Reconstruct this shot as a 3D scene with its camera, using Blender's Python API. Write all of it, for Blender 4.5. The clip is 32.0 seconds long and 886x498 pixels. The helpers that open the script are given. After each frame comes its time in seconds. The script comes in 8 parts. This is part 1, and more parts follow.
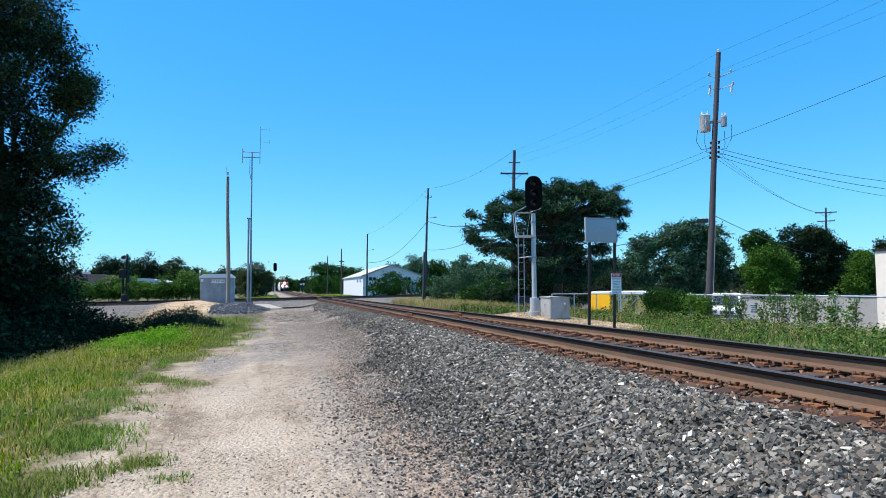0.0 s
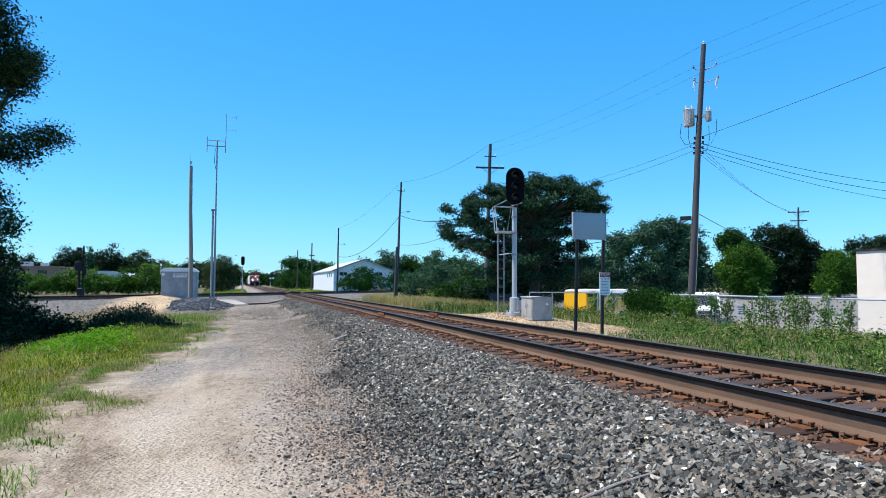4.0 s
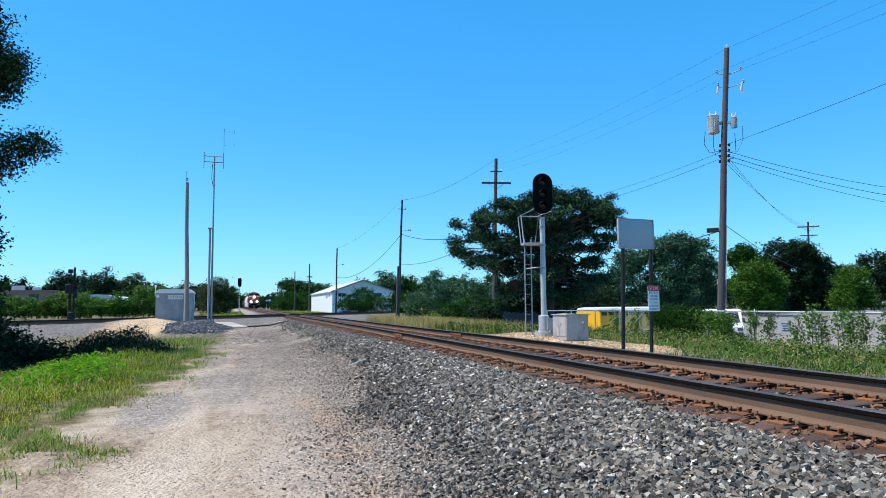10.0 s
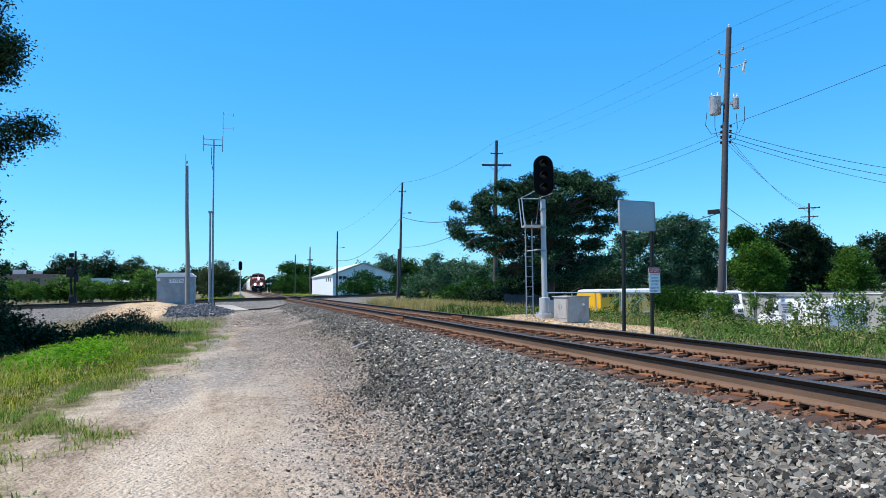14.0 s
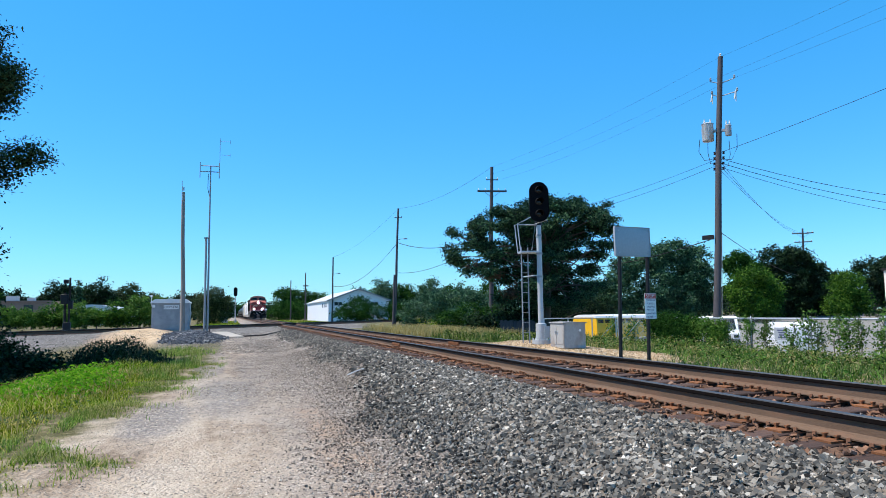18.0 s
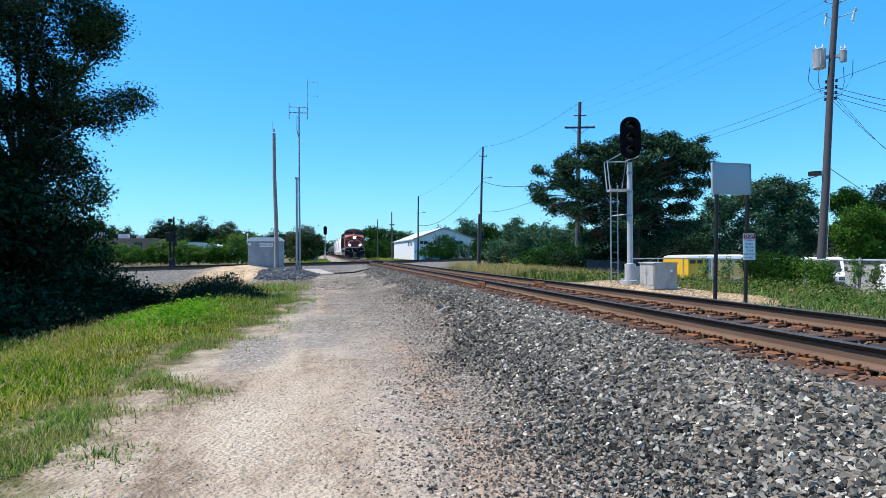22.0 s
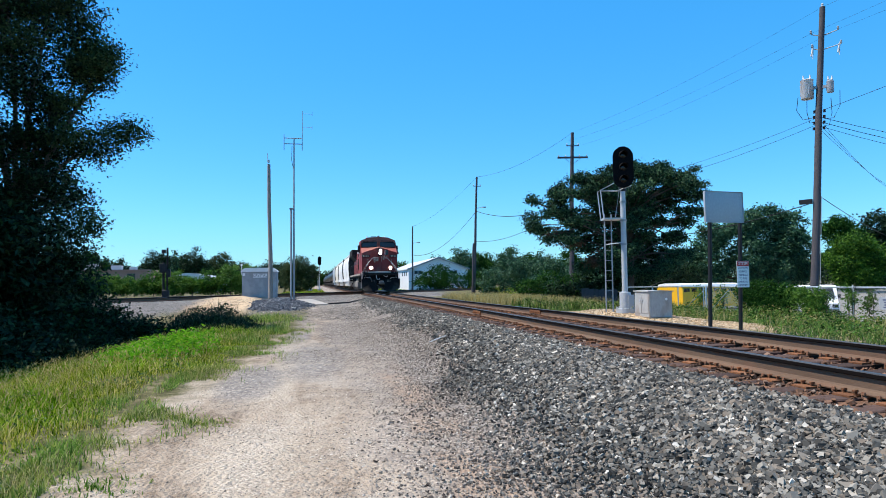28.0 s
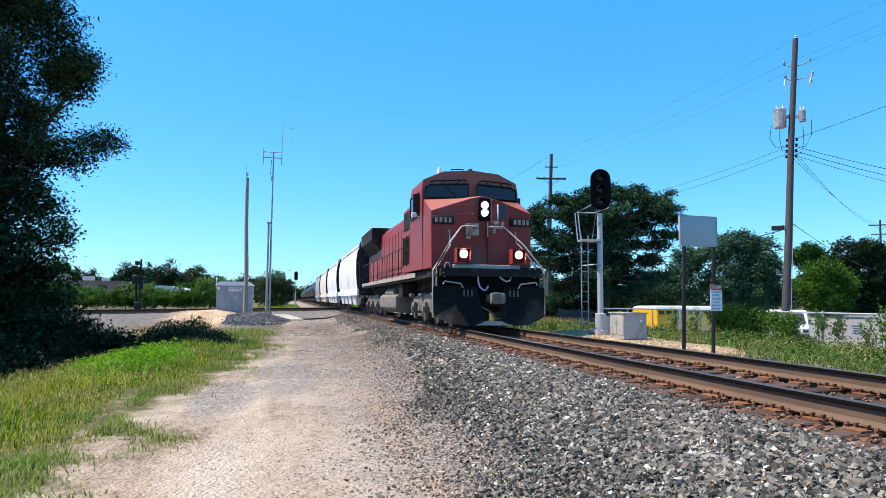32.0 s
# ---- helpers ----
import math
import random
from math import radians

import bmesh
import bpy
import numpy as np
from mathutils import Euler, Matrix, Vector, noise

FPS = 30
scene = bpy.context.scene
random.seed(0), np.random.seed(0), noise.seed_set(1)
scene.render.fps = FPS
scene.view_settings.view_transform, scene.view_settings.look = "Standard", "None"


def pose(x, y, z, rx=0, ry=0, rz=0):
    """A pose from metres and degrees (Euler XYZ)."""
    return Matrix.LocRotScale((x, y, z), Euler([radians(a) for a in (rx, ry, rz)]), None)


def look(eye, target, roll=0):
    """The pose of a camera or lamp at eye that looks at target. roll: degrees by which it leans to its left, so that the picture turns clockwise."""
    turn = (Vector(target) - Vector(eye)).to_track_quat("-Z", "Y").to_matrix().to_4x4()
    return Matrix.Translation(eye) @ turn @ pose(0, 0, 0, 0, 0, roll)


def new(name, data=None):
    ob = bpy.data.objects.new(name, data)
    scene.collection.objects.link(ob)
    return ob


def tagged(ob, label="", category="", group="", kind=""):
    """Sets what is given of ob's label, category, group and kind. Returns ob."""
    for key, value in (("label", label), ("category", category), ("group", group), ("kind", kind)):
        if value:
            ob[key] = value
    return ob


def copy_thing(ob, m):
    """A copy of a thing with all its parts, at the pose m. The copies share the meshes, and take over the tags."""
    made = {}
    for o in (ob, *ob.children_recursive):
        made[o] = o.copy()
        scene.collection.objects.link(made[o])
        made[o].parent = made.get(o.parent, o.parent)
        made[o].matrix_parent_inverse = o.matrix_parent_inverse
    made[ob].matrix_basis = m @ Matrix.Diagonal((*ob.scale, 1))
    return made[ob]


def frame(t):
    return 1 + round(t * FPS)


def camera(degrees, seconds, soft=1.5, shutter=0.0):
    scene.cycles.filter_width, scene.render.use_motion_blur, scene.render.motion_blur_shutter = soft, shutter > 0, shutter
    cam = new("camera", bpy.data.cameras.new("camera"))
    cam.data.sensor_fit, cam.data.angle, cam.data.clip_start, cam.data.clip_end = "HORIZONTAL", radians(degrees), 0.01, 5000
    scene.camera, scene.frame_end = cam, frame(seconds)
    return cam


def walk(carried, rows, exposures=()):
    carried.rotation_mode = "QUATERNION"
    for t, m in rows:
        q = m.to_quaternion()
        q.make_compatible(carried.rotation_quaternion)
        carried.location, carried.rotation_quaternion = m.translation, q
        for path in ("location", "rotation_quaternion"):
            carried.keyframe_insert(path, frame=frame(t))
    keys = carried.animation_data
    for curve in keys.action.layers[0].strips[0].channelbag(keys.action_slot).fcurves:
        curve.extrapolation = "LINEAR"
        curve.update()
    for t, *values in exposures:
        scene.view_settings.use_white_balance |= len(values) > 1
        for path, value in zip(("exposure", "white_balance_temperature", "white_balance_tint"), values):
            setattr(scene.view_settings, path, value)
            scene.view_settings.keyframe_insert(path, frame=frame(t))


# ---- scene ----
cam = camera(66.55, 32.0, soft=0.6)
# seconds, eye, yaw, pitch, roll; the track runs along y, its rail tops lie at z = 0
ROWS = [
    (0.0, -5.440, 5.503, 0.758, -14.32, 3.39, 0.26),
    (0.5, -5.418, 5.537, 0.806, -14.65, 2.60, -0.78),
    (1.0, -5.418, 5.505, 0.816, -14.97, 3.20, -0.10),
    (1.5, -5.386, 5.557, 0.841, -14.65, 3.88, -0.90),
    (2.0, -5.316, 5.768, 0.846, -13.73, 5.59, 0.17),
    (2.5, -5.237, 6.068, 0.854, -13.04, 4.05, -0.22),
    (3.0, -5.124, 6.312, 0.849, -14.10, 5.02, -0.75),
    (3.5, -5.070, 6.643, 0.890, -16.19, 2.92, 0.07),
    (5.5, -5.517, 8.271, 0.712, -17.85, 4.31, -0.93),
    (6.0, -5.474, 8.582, 0.712, -17.19, 5.65, -1.38),
    (6.5, -5.417, 8.845, 0.748, -16.55, 5.90, -0.16),
    (7.0, -5.347, 9.067, 0.775, -15.99, 4.28, 0.65),
    (7.5, -5.294, 9.171, 0.801, -18.38, 6.03, 1.07),
    (8.0, -5.320, 9.128, 0.769, -18.67, 6.93, -0.30),
    (8.5, -5.321, 9.114, 0.770, -18.47, 5.91, 0.57),
    (9.0, -5.321, 9.109, 0.756, -16.89, 6.82, 0.39),
    (9.5, -5.323, 9.135, 0.762, -16.79, 5.30, -0.01),
    (10.0, -5.326, 9.143, 0.763, -17.05, 4.75, 0.34),
    (10.5, -5.325, 9.142, 0.766, -17.47, 4.59, 0.40),
    (11.0, -5.327, 9.137, 0.767, -17.61, 6.15, 0.25),
    (11.5, -5.334, 9.140, 0.769, -18.11, 5.65, 0.23),
    (12.0, -5.339, 9.146, 0.769, -17.87, 5.82, 0.55),
    (12.5, -5.338, 9.147, 0.769, -17.88, 5.40, -0.65),
    (13.0, -5.335, 9.149, 0.767, -17.49, 4.37, 0.18),
    (13.5, -5.336, 9.155, 0.769, -17.24, 3.10, 0.24),
    (14.0, -5.336, 9.155, 0.766, -17.01, 3.27, 0.54),
    (14.5, -5.337, 9.140, 0.773, -17.01, 4.32, 1.38),
    (16.5, -5.346, 9.135, 0.775, -16.00, 3.01, 0.03),
    (17.0, -5.351, 9.127, 0.773, -16.48, 3.48, -0.25),
    (17.5, -5.352, 9.121, 0.781, -19.27, 5.38, 0.35),
    (18.0, -5.372, 9.108, 0.776, -17.37, 5.44, 0.66),
    (18.5, -5.366, 9.104, 0.764, -12.20, 1.09, 0.97),
    (19.0, -5.364, 9.110, 0.757, -11.13, 2.35, 0.56),
    (19.5, -5.361, 9.121, 0.759, -11.90, 1.91, 1.28),
    (20.0, -5.365, 9.135, 0.762, -11.50, 4.02, 2.31),
    (20.5, -5.382, 9.167, 0.759, -8.69, 0.77, 1.24),
    (21.0, -5.382, 9.186, 0.762, -11.32, 1.13, 0.33),
    (21.5, -5.382, 9.195, 0.770, -10.59, 0.68, 1.19),
    (22.0, -5.386, 9.202, 0.781, -10.23, 0.33, 0.30),
    (22.5, -5.387, 9.199, 0.799, -11.44, 2.33, 0.42),
    (23.0, -5.394, 9.191, 0.806, -11.18, 3.00, 0.82),
    (23.5, -5.412, 9.151, 0.772, -10.91, 2.07, 0.93),
    (24.0, -5.417, 9.091, 0.727, -10.61, 1.98, 0.69),
    (24.5, -5.449, 9.127, 0.715, -10.76, 1.83, 0.27),
    (25.0, -5.453, 9.147, 0.717, -10.52, 1.73, -0.24),
    (25.5, -5.443, 9.165, 0.728, -10.57, 2.01, -0.11),
    (27.5, -5.427, 9.182, 0.755, -10.83, 2.87, 0.57),
    (28.0, -5.411, 9.184, 0.765, -10.71, 2.86, 0.59),
    (28.5, -5.408, 9.200, 0.771, -10.71, 3.06, 0.68),
    (29.0, -5.408, 9.225, 0.777, -10.30, 2.78, 0.47),
    (29.5, -5.405, 9.221, 0.775, -10.46, 2.95, 0.18),
    (30.0, -5.397, 9.202, 0.773, -11.18, 3.40, -0.11),
    (30.5, -5.400, 9.195, 0.768, -11.50, 3.76, -0.15),
    (31.0, -5.402, 9.184, 0.764, -11.85, 3.84, -0.33),
    (31.5, -5.406, 9.180, 0.762, -12.34, 3.79, -0.44),
    (32.0, -5.404, 9.175, 0.766, -12.65, 4.37, -0.55),
]
walk(cam, [(t, pose(x, y, z, 90 + pitch, roll, yaw)) for t, x, y, z, yaw, pitch, roll in ROWS], [(0.0, 0.40, 6500, 10), (29.0, 0.42, 6500, 10), (31.0, 0.50, 6750, 13), (32.0, 0.60, 6850, 14)])

# ---- world and light ----
SUN_EL, SUN_BACK = 60.0, -13.0      # degrees: height of the sun, and how far behind the line square to the track it stands
to_sun = Vector((-math.cos(radians(SUN_BACK)) * math.cos(radians(SUN_EL)), -math.sin(radians(SUN_BACK)) * math.cos(radians(SUN_EL)), math.sin(radians(SUN_EL))))
world = bpy.data.worlds.new("world")
scene.world = world
world.use_nodes = True
wn, wl = world.node_tree.nodes, world.node_tree.links
sky = wn.new("ShaderNodeTexSky")
sky.sky_type = "NISHITA"
sky.sun_disc = False
sky.sun_elevation = radians(SUN_EL)
sky.sun_rotation = math.atan2(to_sun.x, to_sun.y)
sky.altitude, sky.air_density, sky.dust_density, sky.ozone_density = 0, 1.2, 0.0, 2.6
hsv = wn.new("ShaderNodeHueSaturation")
hsv.inputs["Saturation"].default_value = 1.2
hsv.inputs["Value"].default_value = 1.0
wl.new(sky.outputs[0], hsv.inputs["Color"])
tint = wn.new("ShaderNodeMix")
tint.data_type, tint.blend_type = "RGBA", "MULTIPLY"
tint.inputs["Factor"].default_value = 1.0
tint.inputs["B"].default_value = (0.36, 0.86, 1.20, 1)
wl.new(hsv.outputs[0], tint.inputs["A"])
haze = wn.new("ShaderNodeVectorMath")     # even blue haze over the clear sky
haze.operation = "MULTIPLY_ADD"
haze.inputs[1].default_value, haze.inputs[2].default_value = (0.86, 0.60, 0.80), (0.0, 1.02, 1.0)
wl.new(tint.outputs["Result"], haze.inputs[0])
wl.new(haze.outputs[0], wn["Background"].inputs["Color"])
wn["Background"].inputs["Strength"].default_value = 0.14
sun = new("sun", bpy.data.lights.new("sun", "SUN"))
sun.data.energy, sun.data.angle, sun.data.color = 5.0, radians(0.53), (1.0, 0.91, 0.79)
sun.matrix_world = look((0, 0, 60), Vector((0, 0, 60)) - to_sun)

# ---- materials ----
def nodes_of(name):
    m = bpy.data.materials.new(name)
    m.use_nodes = True
    return m, m.node_tree.nodes, m.node_tree.links, m.node_tree.nodes["Principled BSDF"]


def ramp(n, stops):
    r = n.new("ShaderNodeValToRGB")
    while len(r.color_ramp.elements) < len(stops):
        r.color_ramp.elements.new(0.5)
    for e, (p, c) in zip(r.color_ramp.elements, stops):
        e.position, e.color = p, (*c, 1)
    return r


def mat(name, a, b, rough=0.6, metal=0.0, scale=8.0, fine=60.0, bump=0.15, spots=None, spot_size=3.0, spot_amount=0.4, random_mix=0.0, stretch=(1, 1, 1), coat=0.0, spec=0.3):
    """A surface with two colours in large and small grain, optional stains, fine relief."""
    m, n, l, bsdf = nodes_of(name)
    tc = n.new("ShaderNodeTexCoord")
    mp = n.new("ShaderNodeMapping")
    mp.inputs["Scale"].default_value = stretch
    l.new(tc.outputs["Object"], mp.inputs["Vector"])
    n1, n2 = n.new("ShaderNodeTexNoise"), n.new("ShaderNodeTexNoise")
    for q, s, d in ((n1, scale, 6), (n2, fine, 4)):
        q.inputs["Scale"].default_value, q.inputs["Detail"].default_value = s, d
        l.new(mp.outputs[0], q.inputs["Vector"])
    add = n.new("ShaderNodeMath")
    add.operation = "MULTIPLY_ADD"
    add.inputs[1].default_value = 0.5
    l.new(n2.outputs["Fac"], add.inputs[0])
    half = n.new("ShaderNodeMath")
    half.operation = "MULTIPLY"
    half.inputs[1].default_value = 0.5
    l.new(n1.outputs["Fac"], half.inputs[0])
    l.new(half.outputs[0], add.inputs[2])
    r = ramp(n, [(0.3, a), (0.7, b)])
    l.new(add.outputs[0], r.inputs[0])
    col = r.outputs[0]
    if spots:
        n3 = n.new("ShaderNodeTexNoise")
        n3.inputs["Scale"].default_value, n3.inputs["Detail"].default_value = spot_size, 8
        l.new(mp.outputs[0], n3.inputs["Vector"])
        rr = ramp(n, [(0.5, (0, 0, 0)), (0.66, (spot_amount,) * 3)])
        l.new(n3.outputs["Fac"], rr.inputs[0])
        mx = n.new("ShaderNodeMix")
        mx.data_type = "RGBA"
        l.new(rr.outputs[0], mx.inputs["Factor"])
        l.new(col, mx.inputs["A"])
        mx.inputs["B"].default_value = (*spots, 1)
        col = mx.outputs["Result"]
    if random_mix:
        oi = n.new("ShaderNodeObjectInfo")
        hs = n.new("ShaderNodeHueSaturation")
        mr = n.new("ShaderNodeMapRange")
        mr.inputs["To Min"].default_value, mr.inputs["To Max"].default_value = 1 - random_mix, 1 + random_mix
        l.new(oi.outputs["Random"], mr.inputs["Value"])
        l.new(mr.outputs[0], hs.inputs["Value"])
        l.new(col, hs.inputs["Color"])
        col = hs.outputs[0]
    l.new(col, bsdf.inputs["Base Color"])
    rm = n.new("ShaderNodeMapRange")
    rm.inputs["To Min"].default_value, rm.inputs["To Max"].default_value = max(rough - 0.1, 0.05), min(rough + 0.12, 1)
    l.new(n1.outputs["Fac"], rm.inputs["Value"])
    l.new(rm.outputs[0], bsdf.inputs["Roughness"])
    bsdf.inputs["Metallic"].default_value = metal
    bsdf.inputs["Coat Weight"].default_value = coat
    bsdf.inputs["Specular IOR Level"].default_value = spec
    if bump:
        bp = n.new("ShaderNodeBump")
        bp.inputs["Strength"].default_value, bp.inputs["Distance"].default_value = bump, 0.02
        l.new(add.outputs[0], bp.inputs["Height"])
        l.new(bp.outputs[0], bsdf.inputs["Normal"])
    return m


def island_mat(name, stops, rough=0.6, translucent=0.0, spec=0.3, second=None, patch=0.45):
    """Pieces of one mesh, each with a colour of its own from the ramp; second: another ramp that takes over in patches."""
    m, n, l, bsdf = nodes_of(name)
    g = n.new("ShaderNodeNewGeometry")
    r = ramp(n, stops)
    l.new(g.outputs["Random Per Island"], r.inputs[0])
    col = r.outputs[0]
    tc = n.new("ShaderNodeTexCoord")
    if second:
        r2 = ramp(n, second)
        l.new(g.outputs["Random Per Island"], r2.inputs[0])
        pn = n.new("ShaderNodeTexNoise")
        pn.inputs["Scale"].default_value, pn.inputs["Detail"].default_value = patch, 5
        l.new(tc.outputs["Object"], pn.inputs["Vector"])
        pr_ = ramp(n, [(0.42, (0, 0, 0)), (0.58, (1, 1, 1))])
        l.new(pn.outputs["Fac"], pr_.inputs[0])
        mx2 = n.new("ShaderNodeMix")
        mx2.data_type = "RGBA"
        l.new(pr_.outputs[0], mx2.inputs["Factor"])
        l.new(col, mx2.inputs["A"])
        l.new(r2.outputs[0], mx2.inputs["B"])
        col = mx2.outputs["Result"]
    nz = n.new("ShaderNodeTexNoise")
    nz.inputs["Scale"].default_value, nz.inputs["Detail"].default_value = 0.7, 3
    l.new(tc.outputs["Object"], nz.inputs["Vector"])
    mr = n.new("ShaderNodeMapRange")
    mr.inputs["To Min"].default_value, mr.inputs["To Max"].default_value = 0.45, 1.2
    l.new(nz.outputs["Fac"], mr.inputs["Value"])
    hs = n.new("ShaderNodeHueSaturation")
    l.new(mr.outputs[0], hs.inputs["Value"])
    l.new(col, hs.inputs["Color"])
    l.new(hs.outputs[0], bsdf.inputs["Base Color"])
    bsdf.inputs["Roughness"].default_value = rough
    bsdf.inputs["Specular IOR Level"].default_value = spec
    if translucent:
        tr = n.new("ShaderNodeBsdfTranslucent")
        l.new(hs.outputs[0], tr.inputs["Color"])
        mx = n.new("ShaderNodeMixShader")
        mx.inputs[0].default_value = translucent
        l.new(bsdf.outputs[0], mx.inputs[1])
        l.new(tr.outputs[0], mx.inputs[2])
        l.new(mx.outputs[0], n["Material Output"].inputs["Surface"])
    return m


def glow_mat(name, colour, strength):
    m, n, l, bsdf = nodes_of(name)
    bsdf.inputs["Base Color"].default_value = (0.9, 0.9, 0.85, 1)
    bsdf.inputs["Emission Color"].default_value = (*colour, 1)
    bsdf.inputs["Emission Strength"].default_value = strength
    return m


def glass_mat(name, tint=(0.02, 0.025, 0.03)):
    m, n, l, bsdf = nodes_of(name)
    bsdf.inputs["Base Color"].default_value = (*tint, 1)
    bsdf.inputs["Roughness"].default_value = 0.08
    bsdf.inputs["Specular IOR Level"].default_value = 0.4
    return m


WOOD_POLE = mat("weathered pole wood", (0.046, 0.043, 0.047), (0.10, 0.092, 0.10), 0.9, scale=3, fine=30, bump=0.5, stretch=(6, 6, 0.6), spots=(0.09, 0.07, 0.06), spot_size=1.5)
WOOD_GREY = mat("grey pole wood", (0.20, 0.17, 0.15), (0.34, 0.30, 0.27), 0.85, scale=3, fine=30, bump=0.5, stretch=(6, 6, 0.6))
TIE_WOOD = mat("old tie wood", (0.04, 0.026, 0.022), (0.10, 0.062, 0.05), 0.95, scale=4, fine=40, bump=0.6, stretch=(0.6, 6, 6), spots=(0.15, 0.07, 0.04), spot_size=3, spot_amount=0.45, random_mix=0.35)
RUST = mat("rusty steel", (0.16, 0.072, 0.04), (0.30, 0.155, 0.09), 0.85, 0.1, scale=7, fine=70, bump=0.3, spots=(0.10, 0.05, 0.035), spot_size=2)
RUST_BRIGHT = mat("orange rust", (0.12, 0.05, 0.024), (0.27, 0.115, 0.05), 0.9, 0.05, scale=10, fine=90, bump=0.5, random_mix=0.3)
RAIL_WEB = mat("rail web rust", (0.095, 0.058, 0.038), (0.17, 0.112, 0.075), 0.8, 0.1, scale=1.4, fine=40, bump=0.15, stretch=(4, 0.6, 4), spots=(0.20, 0.10, 0.06), spot_size=3)
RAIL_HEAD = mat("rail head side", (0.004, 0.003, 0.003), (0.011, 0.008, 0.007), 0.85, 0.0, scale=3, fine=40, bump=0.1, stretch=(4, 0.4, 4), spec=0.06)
RAIL_TOP = mat("worn rail top", (0.05, 0.046, 0.044), (0.12, 0.115, 0.11), 0.5, 0.6, scale=3, fine=60, bump=0.03, stretch=(8, 0.3, 1))
GALV = mat("galvanised steel", (0.42, 0.44, 0.46), (0.62, 0.64, 0.66), 0.5, 0.55, scale=5, fine=40, bump=0.05)
ALU = mat("weathered aluminium", (0.40, 0.42, 0.44), (0.52, 0.54, 0.56), 0.55, 0.35, scale=4, fine=30, bump=0.05, spots=(0.34, 0.36, 0.38), spot_size=2)
ALU_DARK = mat("dull grey aluminium", (0.24, 0.26, 0.28), (0.34, 0.36, 0.38), 0.6, 0.25, scale=3, fine=24, bump=0.05, spots=(0.42, 0.44, 0.46), spot_size=1.6, spot_amount=0.5)
BLACK = mat("black paint", (0.008, 0.008, 0.010), (0.02, 0.02, 0.022), 0.55, 0.1, bump=0.05)
BLACK_MATT = mat("matt black paint", (0.004, 0.004, 0.005), (0.009, 0.009, 0.010), 0.85, 0.0, bump=0.05, spec=0.08)
WHITE = mat("white paint", (0.72, 0.73, 0.74), (0.82, 0.82, 0.82), 0.5, bump=0.05)
CONCRETE = mat("concrete", (0.34, 0.30, 0.25), (0.46, 0.41, 0.35), 0.9, scale=5, fine=60, bump=0.3)
CABLE = mat("black cable", (0.01, 0.01, 0.012), (0.03, 0.03, 0.03), 0.6)
PORCELAIN = mat("grey porcelain", (0.5, 0.5, 0.5), (0.65, 0.65, 0.64), 0.3)
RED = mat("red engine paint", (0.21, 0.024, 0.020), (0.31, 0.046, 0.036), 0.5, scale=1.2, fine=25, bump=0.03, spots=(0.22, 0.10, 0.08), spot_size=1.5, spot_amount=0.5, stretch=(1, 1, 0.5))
# dust of the tops; also the sky-lit tone of the cab's upper front
RED_DUST_LIT = mat("dusty and sky-lit red engine paint", (0.26, 0.065, 0.045), (0.38, 0.12, 0.085), 0.55, scale=1.2, fine=25, bump=0.03, spots=(0.33, 0.15, 0.10), spot_size=1.1, spot_amount=0.6)
UNDER = mat("grimy underframe", (0.010, 0.009, 0.009), (0.034, 0.031, 0.028), 0.85, 0.0, scale=3, fine=30, bump=0.2, spots=(0.10, 0.09, 0.075), spot_size=2, spot_amount=0.5, spec=0.15)
TRUCK_GREY = mat("dusty bogie steel", (0.09, 0.08, 0.07), (0.30, 0.26, 0.22), 0.75, 0.1, scale=3, fine=30, bump=0.2)
RAIL_PINK = mat("dusty handrail paint", (0.36, 0.28, 0.25), (0.52, 0.44, 0.40), 0.6, scale=3, fine=30, bump=0.03)
WORN_PALE = mat("worn pale emblem", (0.30, 0.20, 0.15), (0.48, 0.40, 0.33), 0.6, spots=(0.22, 0.05, 0.035), spot_size=5, spot_amount=0.8)
PLOUGH = mat("scuffed black plough steel", (0.006, 0.006, 0.007), (0.016, 0.016, 0.016), 0.8, 0.0, scale=2, fine=20, bump=0.1, spots=(0.08, 0.075, 0.065), spot_size=1.6, spot_amount=0.4, spec=0.1)
STEEL_WHEEL = mat("wheel steel", (0.10, 0.08, 0.07), (0.2, 0.17, 0.15), 0.5, 0.5, bump=0.1)
HOPPER_WHITE = mat("dirty white car paint", (0.74, 0.74, 0.74), (0.84, 0.83, 0.82), 0.5, scale=0.8, fine=12, bump=0.03, spots=(0.42, 0.40, 0.38), spot_size=0.9, spot_amount=0.5, stretch=(1, 1, 0.35))
HOPPER_CREAM = mat("cream car paint", (0.68, 0.62, 0.52), (0.78, 0.72, 0.62), 0.5, scale=0.8, fine=12, bump=0.03, spots=(0.45, 0.36, 0.28), spot_size=0.9, spot_amount=0.5, stretch=(1, 1, 0.35))
HOPPER_GREY = mat("grey car paint", (0.30, 0.32, 0.35), (0.40, 0.42, 0.44), 0.5, scale=0.8, fine=12, bump=0.03, spots=(0.25, 0.23, 0.22), spot_size=0.9, spot_amount=0.5, stretch=(1, 1, 0.35))
TANK_BLACK = mat("black tank paint", (0.015, 0.015, 0.017), (0.04, 0.04, 0.042), 0.4, scale=0.8, fine=12, bump=0.03, spots=(0.09, 0.085, 0.08), spot_size=1.2)
YELLOW = mat("school bus yellow", (0.72, 0.38, 0.01), (0.80, 0.45, 0.02), 0.4, bump=0.02)
RUBBER = mat("black rubber", (0.012, 0.012, 0.012), (0.03, 0.03, 0.03), 0.8)
GLASS = glass_mat("dark window glass")
